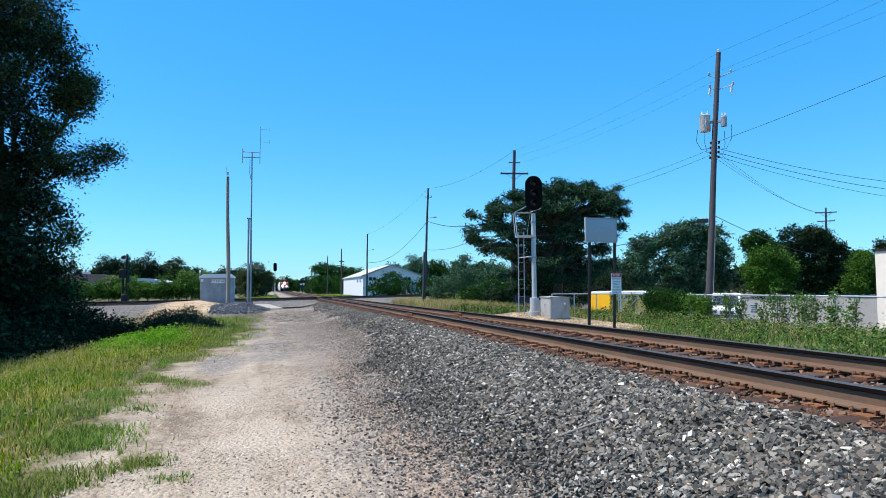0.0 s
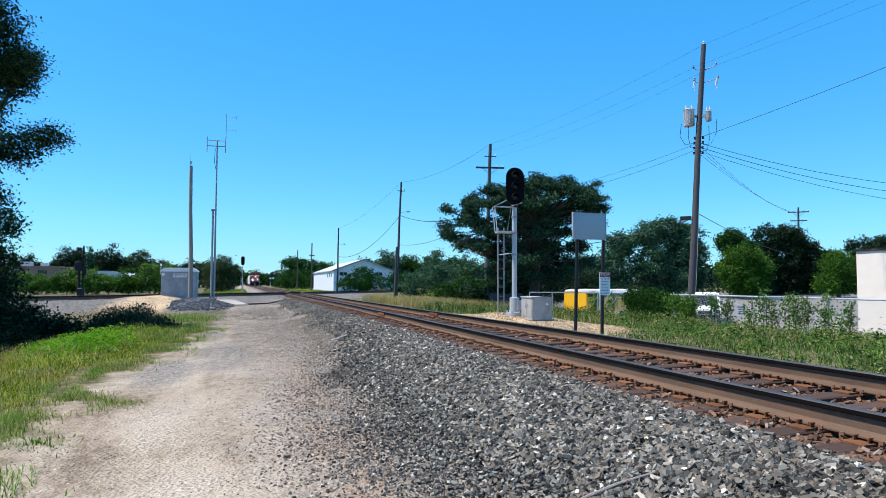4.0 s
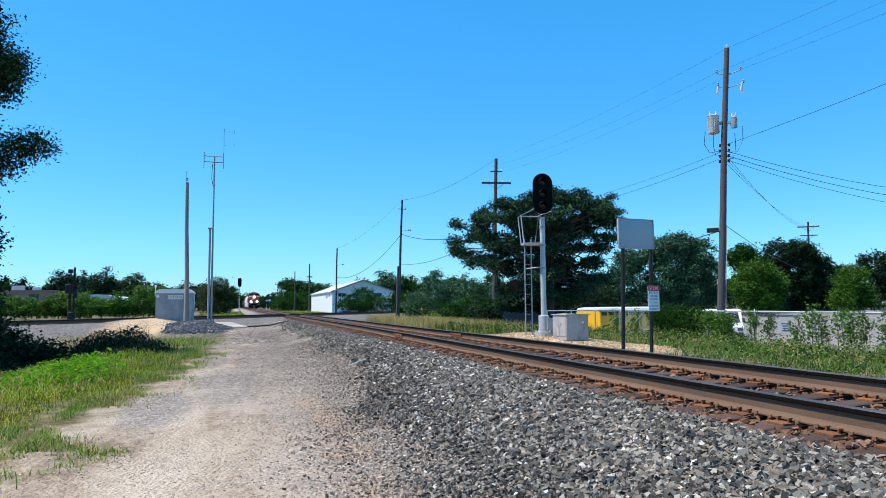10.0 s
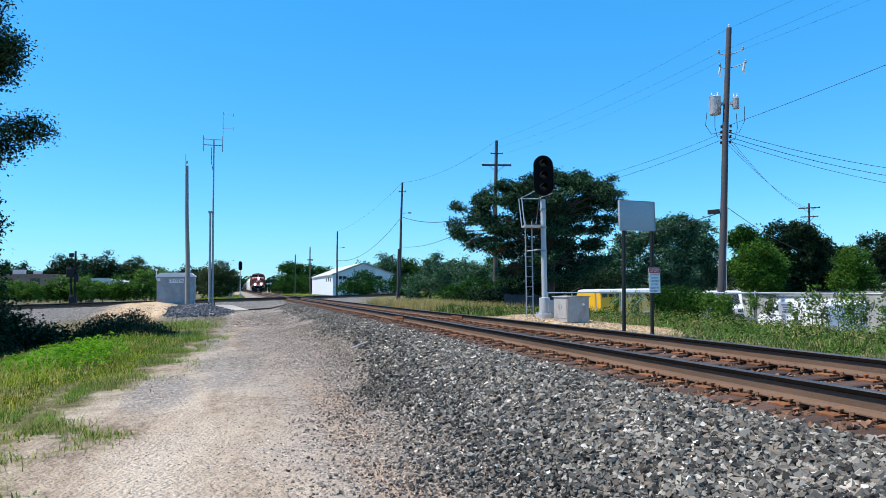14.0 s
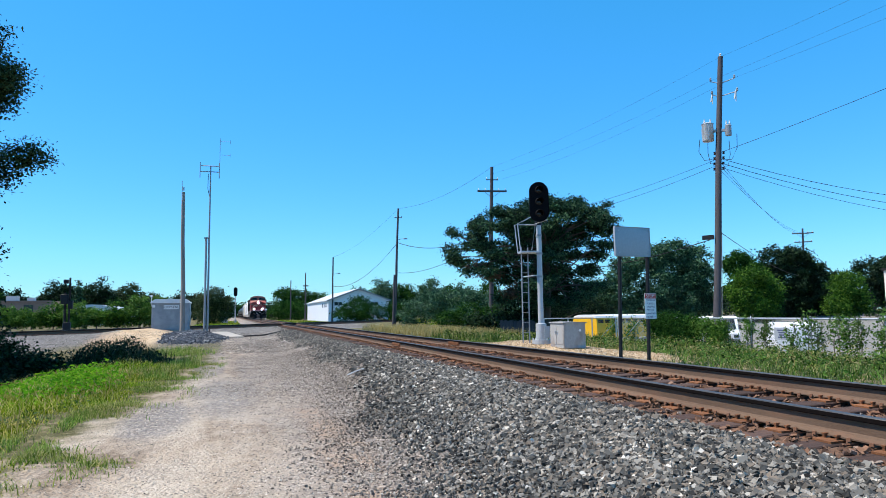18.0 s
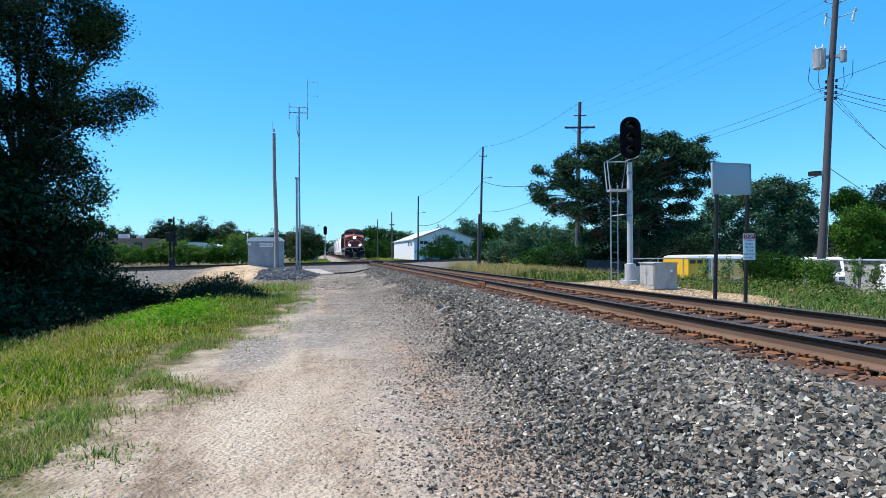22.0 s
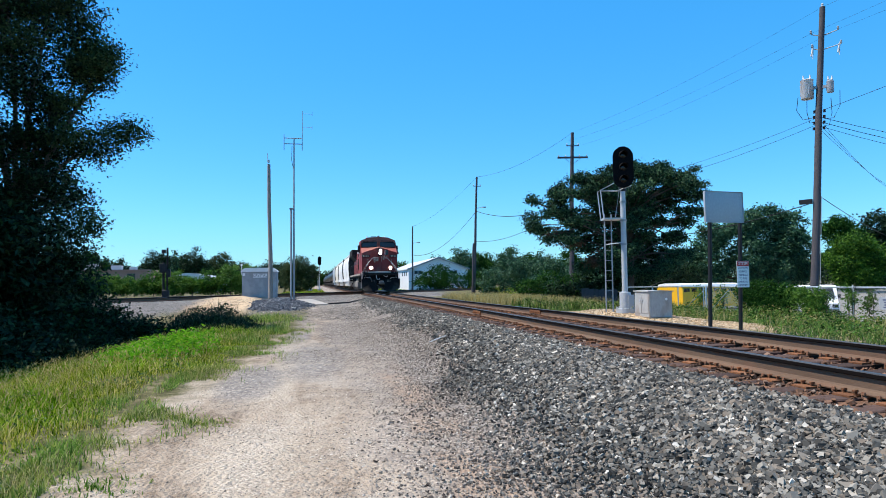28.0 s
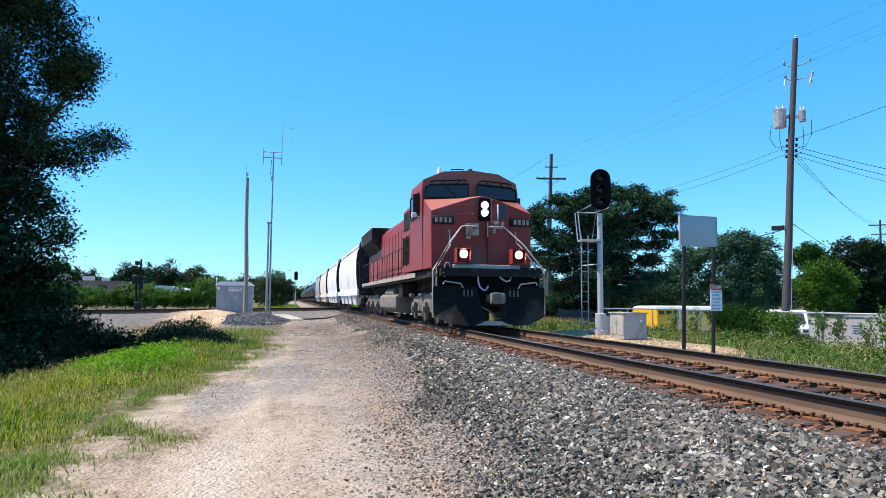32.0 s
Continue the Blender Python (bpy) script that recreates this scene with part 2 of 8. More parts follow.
LENS = glass_mat("dark lens glass", (0.01, 0.008, 0.008))
HEADLIGHT = glow_mat("lit headlamp", (1.0, 0.95, 0.88), 110)
SIGN_RED = mat("red sign paint", (0.42, 0.03, 0.03), (0.5, 0.05, 0.05), 0.5, bump=0.02)
SIGN_BLUE = mat("dark sign print", (0.07, 0.08, 0.16), (0.10, 0.11, 0.2), 0.6, bump=0.02)
SIGN_GREY = mat("back of a sheet metal sign", (0.36, 0.38, 0.41), (0.44, 0.46, 0.49), 0.55, 0.3, scale=2, fine=20, bump=0.03)
SIDING = mat("white metal siding", (0.66, 0.70, 0.74), (0.76, 0.79, 0.82), 0.5, scale=1, fine=12, bump=0.03)
ROOF_GREY = mat("pale metal roof", (0.5, 0.5, 0.5), (0.62, 0.62, 0.62), 0.5, 0.2, bump=0.05)
STUCCO = mat("cream stucco", (0.66, 0.60, 0.52), (0.74, 0.68, 0.60), 0.85, scale=2, fine=40, bump=0.15)
TANBLOCK = mat("tan block wall", (0.27, 0.16, 0.125), (0.35, 0.215, 0.17), 0.9, scale=2, fine=20, bump=0.1)
BARK = mat("bark", (0.05, 0.038, 0.03), (0.12, 0.095, 0.075), 0.95, scale=3, fine=24, bump=0.8, stretch=(4, 4, 0.8))
# leaf green lowered to near black, so the colour carries part of the shade
LEAF_DARK = island_mat("broad leaves darkened for shade", [(0.0, (0.004, 0.014, 0.007)), (0.5, (0.010, 0.032, 0.011)), (1.0, (0.034, 0.08, 0.024))], 0.6, 0.15, 0.1, second=[(0.0, (0.006, 0.018, 0.010)), (0.5, (0.022, 0.048, 0.026)), (1.0, (0.085, 0.13, 0.06))], patch=0.8)
LEAF_MID = island_mat("green broad leaves", [(0.0, (0.007, 0.034, 0.008)), (0.5, (0.022, 0.078, 0.014)), (1.0, (0.07, 0.165, 0.028))], 0.75, 0.2, 0.04)
LEAF_TEAL = island_mat("blue-green crown leaves", [(0.0, (0.008, 0.036, 0.022)), (0.5, (0.04, 0.125, 0.062)), (1.0, (0.13, 0.26, 0.12))], 0.55, 0.2, 0.25)
LEAF_YELLOW = island_mat("yellow-green crown leaves", [(0.0, (0.008, 0.04, 0.005)), (0.5, (0.042, 0.135, 0.012)), (1.0, (0.17, 0.33, 0.035))], 0.6, 0.28, 0.15)
LEAF_LIGHT = island_mat("light green leaves", [(0.0, (0.04, 0.09, 0.015)), (0.5, (0.08, 0.16, 0.025)), (1.0, (0.15, 0.24, 0.05))], 0.55, 0.28)
LEAF_OLIVE = island_mat("olive green leaves", [(0.0, (0.018, 0.036, 0.012)), (0.5, (0.045, 0.078, 0.024)), (1.0, (0.10, 0.14, 0.05))], 0.6, 0.2, 0.15)
NEEDLES = island_mat("pine needles", [(0.0, (0.005, 0.018, 0.013)), (0.5, (0.026, 0.075, 0.042)), (0.97, (0.10, 0.20, 0.085)), (1.0, (0.09, 0.07, 0.04))], 0.7, 0.06, 0.1)
DEAD_LEAF = island_mat("dead brown needles", [(0.0, (0.07, 0.04, 0.025)), (1.0, (0.17, 0.10, 0.06))], 0.8)
GRASS = island_mat("meadow grass blades", [(0.0, (0.03, 0.06, 0.006)), (0.3, (0.17, 0.24, 0.014)), (0.65, (0.40, 0.42, 0.045)), (1.0, (0.80, 0.68, 0.28))], 0.8, 0.55, 0.0, second=[(0.0, (0.02, 0.07, 0.004)), (0.3, (0.10, 0.24, 0.010)), (0.7, (0.26, 0.43, 0.022)), (1.0, (0.55, 0.60, 0.13))])
HEDGE_LEAF = island_mat("fresh green hedge leaves", [(0.0, (0.04, 0.11, 0.015)), (0.5, (0.09, 0.21, 0.028)), (1.0, (0.18, 0.33, 0.05))], 0.6, 0.3, 0.2)
WEED = island_mat("mixed roadside weeds", [(0.0, (0.012, 0.036, 0.008)), (0.4, (0.06, 0.125, 0.018)), (0.75, (0.19, 0.27, 0.04)), (1.0, (0.50, 0.45, 0.22))], 0.6, 0.4, 0.2)
GRASS_LUSH = island_mat("lush green weeds", [(0.0, (0.05, 0.20, 0.008)), (0.5, (0.13, 0.38, 0.015)), (1.0, (0.26, 0.52, 0.03))], 0.7, 0.45, 0.05)
GRASS_DRY = island_mat("dry straw grass", [(0.0, (0.30, 0.25, 0.08)), (0.5, (0.46, 0.38, 0.15)), (1.0, (0.58, 0.50, 0.25))], 0.9, 0.5, 0.0)
STONES = island_mat("crushed ballast stone", [(0.0, (0.024, 0.023, 0.022)), (0.2, (0.082, 0.08, 0.073)), (0.5, (0.158, 0.152, 0.136)), (0.64, (0.225, 0.18, 0.138)), (0.80, (0.25, 0.235, 0.205)), (0.93, (0.36, 0.33, 0.28)), (0.975, (0.56, 0.505, 0.43)), (1.0, (0.86, 0.79, 0.68))], 0.92, 0.0, 0.06)
GRIT = island_mat("fine grey road gravel", [(0.0, (0.06, 0.051, 0.046)), (0.3, (0.185, 0.155, 0.132)), (0.6, (0.31, 0.255, 0.208)), (0.85, (0.38, 0.32, 0.26)), (1.0, (0.66, 0.58, 0.48))], 0.95, 0.0, 0.06)
PEBBLES = island_mat("small road pebbles", [(0.0, (0.07, 0.062, 0.058)), (0.3, (0.24, 0.20, 0.165)), (0.75, (0.50, 0.41, 0.31)), (1.0, (0.72, 0.64, 0.53))], 0.95, 0.0, 0.1)
RUSTY_STONES = island_mat("rust-stained stones", [(0.0, (0.09, 0.055, 0.04)), (0.5, (0.19, 0.10, 0.06)), (0.85, (0.28, 0.15, 0.09)), (1.0, (0.40, 0.33, 0.27))], 0.9)


# ---- mesh helpers ----
def box(bm, c, s, m=None, taper=None):
    """A box at c of size s, turned by m; taper: scale of its top in x and y."""
    vs = []
    for z in (-0.5, 0.5):
        k = taper if (taper and z > 0) else (1, 1)
        for x, y in ((-0.5, -0.5), (0.5, -0.5), (0.5, 0.5), (-0.5, 0.5)):
            v = Vector((x * s[0] * k[0], y * s[1] * k[1], z * s[2]))
            if m is not None:
                v = m @ v
            vs.append(bm.verts.new(v + Vector(c)))
    for f in ((3, 2, 1, 0), (4, 5, 6, 7), (0, 1, 5, 4), (1, 2, 6, 5), (2, 3, 7, 6), (3, 0, 4, 7)):
        bm.faces.new([vs[i] for i in f])


def tube(bm, pts, radii, n=8, cap=True):
    """A tapered round tube along points."""
    pts = [Vector(p) for p in pts]
    if not hasattr(radii, "__len__"):
        radii = [radii] * len(pts)
    rings = []
    for i, p in enumerate(pts):
        d = (pts[min(i + 1, len(pts) - 1)] - pts[max(i - 1, 0)]).normalized()
        u = d.cross(Vector((0, 0, 1)) if abs(d.z) < 0.95 else Vector((1, 0, 0))).normalized()
        w = d.cross(u)
        rings.append([bm.verts.new(p + radii[i] * (math.cos(a) * u + math.sin(a) * w)) for a in (2 * math.pi * k / n for k in range(n))])
    for a, b in zip(rings, rings[1:]):
        for k in range(n):
            bm.faces.new((a[k], a[(k + 1) % n], b[(k + 1) % n], b[k]))
    if cap:
        bm.faces.new(rings[0][::-1])
        bm.faces.new(rings[-1])


def prism(bm, outline, y0, y1, axis="y"):
    """An outline of (x, z) drawn out along y, or of (y, z) along x, or of (x, y) along z."""
    def at(a, b, h):
        return {"y": (a, h, b), "x": (h, a, b), "z": (a, b, h)}[axis]
    lo = [bm.verts.new(at(a, b, y0)) for a, b in outline]
    hi = [bm.verts.new(at(a, b, y1)) for a, b in outline]
    k = len(outline)
    for i in range(k):
        bm.faces.new((lo[i], lo[(i + 1) % k], hi[(i + 1) % k], hi[i]))
    bm.faces.new(lo[::-1])
    bm.faces.new(hi)


def bevel(bm, width, segments=2):
    bmesh.ops.recalc_face_normals(bm, faces=bm.faces)
    bmesh.ops.bevel(bm, geom=[e for e in bm.edges if e.is_manifold and e.calc_face_angle(0) > 0.5], offset=width, segments=segments, affect="EDGES", profile=0.6)


def mesh_of(name, bm, material, smooth=False):
    bmesh.ops.recalc_face_normals(bm, faces=bm.faces)
    me = bpy.data.meshes.new(name)
    bm.to_mesh(me)
    bm.free()
    for mt in (material if isinstance(material, (list, tuple)) else [material]):
        me.materials.append(mt)
    if smooth:
        me.polygons.foreach_set("use_smooth", [True] * len(me.polygons))
        me.set_sharp_from_angle(angle=radians(38))
    return me


def part(name, bm, material, parent, label="", smooth=True, at=None):
    ob = new(name, mesh_of(name, bm, material, smooth))
    ob.parent = parent
    if at is not None:
        ob.matrix_basis = at
    return tagged(ob, label)


def thing(name, label, category, m=None, group="", kind=""):
    ob = new(name)
    ob.empty_display_size = 0.2
    if m is not None:
        ob.matrix_basis = m
    return tagged(ob, label, category, group, kind)


def solid(name, bm, material, label, category, group="", kind="", smooth=True, at=None):
    ob = new(name, mesh_of(name, bm, material, smooth))
    if at is not None:
        ob.matrix_basis = at
    return tagged(ob, label, category, group, kind)


def B():
    return bmesh.new()


def array_mesh(name, co, faces_n, n_pieces, per_piece, local, material, smooth=False):
    """A mesh of n_pieces equal pieces: co (n, per_piece, 3), local faces as rows of faces_n corners."""
    me = bpy.data.meshes.new(name)
    local = np.asarray(local)
    idx = (np.arange(n_pieces)[:, None, None] * per_piece + local[None]).reshape(-1)
    nf = n_pieces * len(local)
    me.vertices.add(n_pieces * per_piece)
    me.vertices.foreach_set("co", np.ascontiguousarray(co, dtype=np.float32).reshape(-1))
    me.loops.add(nf * faces_n)
    me.loops.foreach_set("vertex_index", idx.astype(np.int32))
    me.polygons.add(nf)
    me.polygons.foreach_set("loop_start", np.arange(0, nf * faces_n, faces_n, dtype=np.int32))
    me.update(calc_edges=True)
    me.validate()
    me.materials.append(material)
    me.polygons.foreach_set("use_smooth", [smooth] * nf)
    return me


rng = np.random.default_rng(7)


def frames(n, rng, upright=0.0):
    """n random right-handed frames as rows u, v, w."""
    w = rng.normal(size=(n, 3))
    w[:, 2] = np.abs(w[:, 2]) + upright
    w /= np.linalg.norm(w, axis=1, keepdims=True)
    a = rng.normal(size=(n, 3))
    u = np.cross(a, w)
    u /= np.linalg.norm(u, axis=1, keepdims=True)
    return u, np.cross(w, u), w


def leaf_mesh(name, centres, size, material, rng, upright=0.3):
    """Small folded leaves about given centres."""
    n = len(centres)
    u, v, w = frames(n, rng, upright)
    s = size * rng.uniform(0.6, 1.4, (n, 1))
    co = np.stack([centres - u * s, centres + v * s * 0.5 + w * s * 0.18, centres + u * s * 1.1, centres - v * s * 0.5 + w * s * 0.18], 1)
    return array_mesh(name, co, 4, n, 4, [(0, 1, 2, 3)], material)


def stone_mesh(name, centres, size, material, rng, flat=0.65):
    """Angular crushed stones: skewed blocks."""
    n = len(centres)
    cube = np.array([(x, y, z) for z in (-1, 1) for y in (-1, 1) for x in (-1, 1)], float)
    u, v, w = frames(n, rng, 0.6)
    j = cube[None] * rng.uniform(0.55, 1.12, (n, 8, 3)) * np.stack([rng.uniform(0.75, 1.45, n), rng.uniform(0.55, 1.0, n), flat * rng.uniform(0.55, 1.15, n)], 1)[:, None]
    s = (size if hasattr(size, "__len__") else np.full(n, size))[:, None, None] * 0.5
    co = centres[:, None] + (j[..., :1] * u[:, None] + j[..., 1:2] * v[:, None] + j[..., 2:] * w[:, None]) * s
    return array_mesh(name, co, 4, n, 8, [(4, 5, 7, 6), (0, 1, 5, 4), (2, 6, 7, 3), (0, 4, 6, 2), (1, 3, 7, 5)], material)


def pebble_mesh(name, centres, size, material, rng, tall=1.0):
    """Small half-buried stones: uneven four-sided caps."""
    n = len(centres)
    a = rng.uniform(0, 6.28, n)[:, None] + np.array([0, 1.57, 3.14, 4.71]) + rng.uniform(-0.45, 0.45, (n, 4))
    r = size[:, None] * rng.uniform(0.45, 1.0, (n, 4))
    co = np.zeros((n, 5, 3))
    co[:, :4, 0], co[:, :4, 1], co[:, :4, 2] = r * np.cos(a), r * np.sin(a), -0.1 * size[:, None]
    co[:, 4] = rng.uniform(-0.35, 0.35, (n, 3)) * size[:, None]
    co[:, 4, 2] = size * rng.uniform(0.25, 0.6, n) * tall
    return array_mesh(name, co + centres[:, None], 3, n, 5, [(0, 1, 4), (1, 2, 4), (2, 3, 4), (3, 0, 4)], material)


def blade_mesh(name, x, y, z, h, width, material, rng, bend=0.5):
    """Bent grass blades, each of two triangles and a tip."""
    n = len(x)
    a = rng.uniform(0, 2 * np.pi, n)
    d = np.stack([np.cos(a), np.sin(a), np.zeros(n)], 1)
    b = np.stack([-np.sin(a), np.cos(a), np.zeros(n)], 1)
    p = np.stack([x, y, z], 1)
    up = np.array([0, 0, 1.0])
    hh = h[:, None]
    lean = (rng.uniform(0.1, bend, n) * h)[:, None]
    wd = (width * rng.uniform(0.6, 1.4, n))[:, None]
    co = np.stack([p - b * wd, p + b * wd, p + d * lean * 0.35 + up * hh * 0.6 - b * wd * 0.7, p + d * lean * 0.35 + up * hh * 0.6 + b * wd * 0.7, p + d * lean + up * hh], 1)
    me = bpy.data.meshes.new(name)
    idx = (np.arange(n)[:, None] * 5 + np.array([0, 1, 3, 2, 3, 4])[None])
    loops = np.concatenate([(np.arange(n)[:, None] * 5 + np.array([0, 1, 3, 2])).reshape(-1), (np.arange(n)[:, None] * 5 + np.array([2, 3, 4])).reshape(-1)])
    me.vertices.add(n * 5)
    me.vertices.foreach_set("co", np.ascontiguousarray(co, dtype=np.float32).reshape(-1))
    me.loops.add(len(loops))
    me.loops.foreach_set("vertex_index", loops.astype(np.int32))
    me.polygons.add(2 * n)
    me.polygons.foreach_set("loop_start", np.concatenate([np.arange(n) * 4, 4 * n + np.arange(n) * 3]).astype(np.int32))
    me.update(calc_edges=True)
    me.validate()
    me.materials.append(material)
    return me


# ---- the lie of the land ----
CROSS_O, CROSS_D = Vector((0.0, 77.0)), Vector((0.6, 0.8)).normalized()   # the crossing track's line
CROSS_N = Vector((CROSS_D.y, -CROSS_D.x))


def centre_x(y):
    """The main track bends a little towards the lane near the viewer."""
    d = np.maximum(33.0 - y, 0)
    return -0.000165 * d * d


def cant(y):
    return 0.054 * np.clip((33.0 - y) / 15.0, 0, 1)


def smooth01(t):
    t = np.clip(t, 0, 1)
    return t * t * (3 - 2 * t)


def vnoise(x, y, s, seed=0):
    """Smooth value noise on arrays."""
    x, y = np.asarray(x, float) / s + seed * 17.3, np.asarray(y, float) / s + seed * 5.1
    xi, yi = np.floor(x).astype(np.int64), np.floor(y).astype(np.int64)
    fx, fy = smooth01(x - xi), smooth01(y - yi)

    def h(a, b):
        k = (a * 374761393 + b * 668265263 + seed * 974711) & 0x7FFFFFFF
        k = ((k ^ (k >> 13)) * 1274126177) & 0x7FFFFFFF
        return (k & 0xFFFF) / 65535.0
    return (h(xi, yi) * (1 - fx) + h(xi + 1, yi) * fx) * (1 - fy) + (h(xi, yi + 1) * (1 - fx) + h(xi + 1, yi + 1) * fx) * fy


def lane_z(y):
    return -0.75 + 0.0042 * np.clip(y - 10, 0, 45)


def ground_z(x, y):
    """Height of the ground."""
    x, y = np.asarray(x, float), np.asarray(y, float)
    base = lane_z(y)
    # left of the lane the land falls into a ditch, and rises again to the crossing track
    ditch = smooth01((-7.6 - x) / 4.5) * 0.62 * (1 - smooth01((y - 38) / 12))
    left = base - ditch
    # right of the track: a strip of weeds, then a lower yard behind the fence
    right = -0.5 - 0.28 * smooth01((x - 5) / 7) - 0.85 * smooth01((x - 13.4) / 5) * (1 - smooth01((y - 55) / 25))
    right = right + 1.25 * smooth01((x - 20) / 14) * smooth01((y - 40) / 18) * (1 - smooth01((y - 90) / 30))
    pad = 0.34 * np.exp(-((x - 3.9) / 1.9) ** 2 - ((y - 28.6) / 4.6) ** 2)
    right = right + pad
    z = np.where(x < 0, left, right)
    # ballast shoulder of the main track
    d = np.abs(x - centre_x(y))
    sh = -0.25 + cant(y) * np.clip(x / 1.5, -1, 1) * 0.5
    wide = np.where(x < 0, 2.3, 1.6)
    sb = smooth01((d - 1.5) / wide)
    z = sh * (1 - sb) + z * sb
    # ballast of the crossing track
    dc = np.abs((x - CROSS_O.x) * CROSS_N.x + (y - CROSS_O.y) * CROSS_N.y)
    cb = smooth01((dc - 1.6) / 2.6)
    z = np.maximum(z, -0.24 * (1 - cb) + (z - 0.0) * cb)
    # mound of sandy fill below the equipment house
    mound = (0.34 + 0.3 * vnoise(x, y, 1.6, 51)) * np.exp(-((x + 10.8) / 2.4) ** 2 - ((y - 56) / 6.0) ** 2) + (0.25 + 0.2 * vnoise(x, y, 1.1, 52)) * np.exp(-((x + 7.4) / 1.5) ** 2 - ((y - 51.5) / 5.0) ** 2)
    z = z + mound * (dc > 1.7) * smooth01((dc - 1.7) / 1.2)
    rough = (vnoise(x, y, 1.7, 1) - 0.5) * 0.07 + (vnoise(x, y, 0.5, 2) - 0.5) * 0.03
    far = np.clip((np.hypot(x, y - 10) - 200) / 800, 0, 1)
    return z + rough * sb * np.clip(cb + 0.2, 0, 1) - far * 0.6


def ground_material():
    """Dirt lane, gravel shoulder, sand, weeds: one sheet."""
    m, n, l, bsdf = nodes_of("ground")
    geo = n.new("ShaderNodeNewGeometry")
    sep = n.new("ShaderNodeSeparateXYZ")
    l.new(geo.outputs["Position"], sep.inputs[0])

    def math_(op, a, b=None, c=None):
        q = n.new("ShaderNodeMath")
        q.operation = op
        for i, v in enumerate((a, b, c)):
            if v is None:
                continue
            if isinstance(v, (int, float)):
                q.inputs[i].default_value = v
            else:
                l.new(v, q.inputs[i])
        return q.outputs[0]

    def tex(scale, detail=5, rough=0.55):
        q = n.new("ShaderNodeTexNoise")
        q.inputs["Scale"].default_value, q.inputs["Detail"].default_value, q.inputs["Roughness"].default_value = scale, detail, rough
        l.new(geo.outputs["Position"], q.inputs["Vector"])
        return q.outputs["Fac"]

    def band(v, lo, hi):
        q = n.new("ShaderNodeMapRange")
        q.interpolation_type = "SMOOTHSTEP"
        q.inputs["From Min"].default_value, q.inputs["From Max"].default_value = lo, hi
        l.new(v, q.inputs["Value"])
        return q.outputs[0]

    def mix(f, a, b):
        q = n.new("ShaderNodeMix")
        q.data_type = "RGBA"
        for k, v in (("Factor", f), ("A", a), ("B", b)):
            if isinstance(v, tuple):
                q.inputs[k].default_value = (*v, 1)
            elif isinstance(v, float):
                q.inputs[k].default_value = v
            else:
                l.new(v, q.inputs[k])
        return q.outputs["Result"]

    X, Y = sep.outputs[0], sep.outputs[1]
    big, mid, fine_, grit = tex(0.22, 4), tex(1.3, 6), tex(9, 6), tex(70, 3)
    cells = n.new("ShaderNodeTexVoronoi")
    cells.inputs["Scale"].default_value = 26
    l.new(geo.outputs["Position"], cells.inputs["Vector"])
    cell_hs = ramp(n, [(0.0, (0.05, 0.046, 0.043)), (0.4, (0.145, 0.126, 0.11)), (0.8, (0.28, 0.238, 0.198)), (1.0, (0.62, 0.54, 0.45))])
    sepc = n.new("ShaderNodeSeparateColor")
    l.new(cells.outputs["Color"], sepc.inputs[0])
    l.new(sepc.outputs[0], cell_hs.inputs[0])
    gravel = cell_hs.outputs[0]
    crumbs = n.new("ShaderNodeTexVoronoi")
    crumbs.inputs["Scale"].default_value = 52
    l.new(geo.outputs["Position"], crumbs.inputs["Vector"])
    sepd = n.new("ShaderNodeSeparateColor")
    l.new(crumbs.outputs["Color"], sepd.inputs[0])
    crumb_hs = ramp(n, [(0.0, (0.15, 0.125, 0.105)), (0.25, (0.33, 0.27, 0.21)), (0.75, (0.50, 0.42, 0.33)), (1.0, (0.74, 0.65, 0.54))])
    l.new(sepd.outputs[0], crumb_hs.inputs[0])
    # lane dirt: pale in the tracks, grey gravel between
    dirt = ramp(n, [(0.40, (0.22, 0.16, 0.11)), (0.46, (0.36, 0.28, 0.205)), (0.52, (0.45, 0.362, 0.272)), (0.62, (0.54, 0.445, 0.345))])
    mapn = n.new("ShaderNodeMapping")
    mapn.inputs["Scale"].default_value = (1.0, 0.3, 1.0)
    l.new(geo.outputs["Position"], mapn.inputs["Vector"])
    ruts = n.new("ShaderNodeTexNoise")
    ruts.inputs["Scale"].default_value, ruts.inputs["Detail"].default_value, ruts.inputs["Roughness"].default_value = 1.1, 7, 0.65
    l.new(mapn.outputs[0], ruts.inputs["Vector"])
    l.new(math_("ADD", math_("MULTIPLY", ruts.outputs["Fac"], 0.65), math_("ADD", math_("MULTIPLY", fine_, 0.2), math_("MULTIPLY", grit, 0.15))), dirt.inputs[0])
    dirt_g = mix(math_("MULTIPLY_ADD", band(math_("ADD", math_("MULTIPLY", ruts.outputs["Fac"], 0.5), math_("MULTIPLY", mid, 0.5)), 0.44, 0.62), 0.42, 0.06), dirt.outputs[0], crumb_hs.outputs[0])
    earth = ramp(n, [(0.35, (0.05, 0.055, 0.018)), (0.5, (0.13, 0.115, 0.05)), (0.65, (0.30, 0.24, 0.145))])
    l.new(math_("ADD", math_("MULTIPLY", mid, 0.5), math_("MULTIPLY", fine_, 0.5)), earth.inputs[0])
    sand = mix(band(math_("ADD", math_("MULTIPLY", fine_, 0.5), math_("MULTIPLY", mid, 0.5)), 0.38, 0.62), (0.46, 0.31, 0.17), (0.66, 0.50, 0.33))
    wob = math_("MULTIPLY_ADD", mid, 1.6, -0.8)
    wob2 = math_("MULTIPLY_ADD", big, 0.8, -0.4)
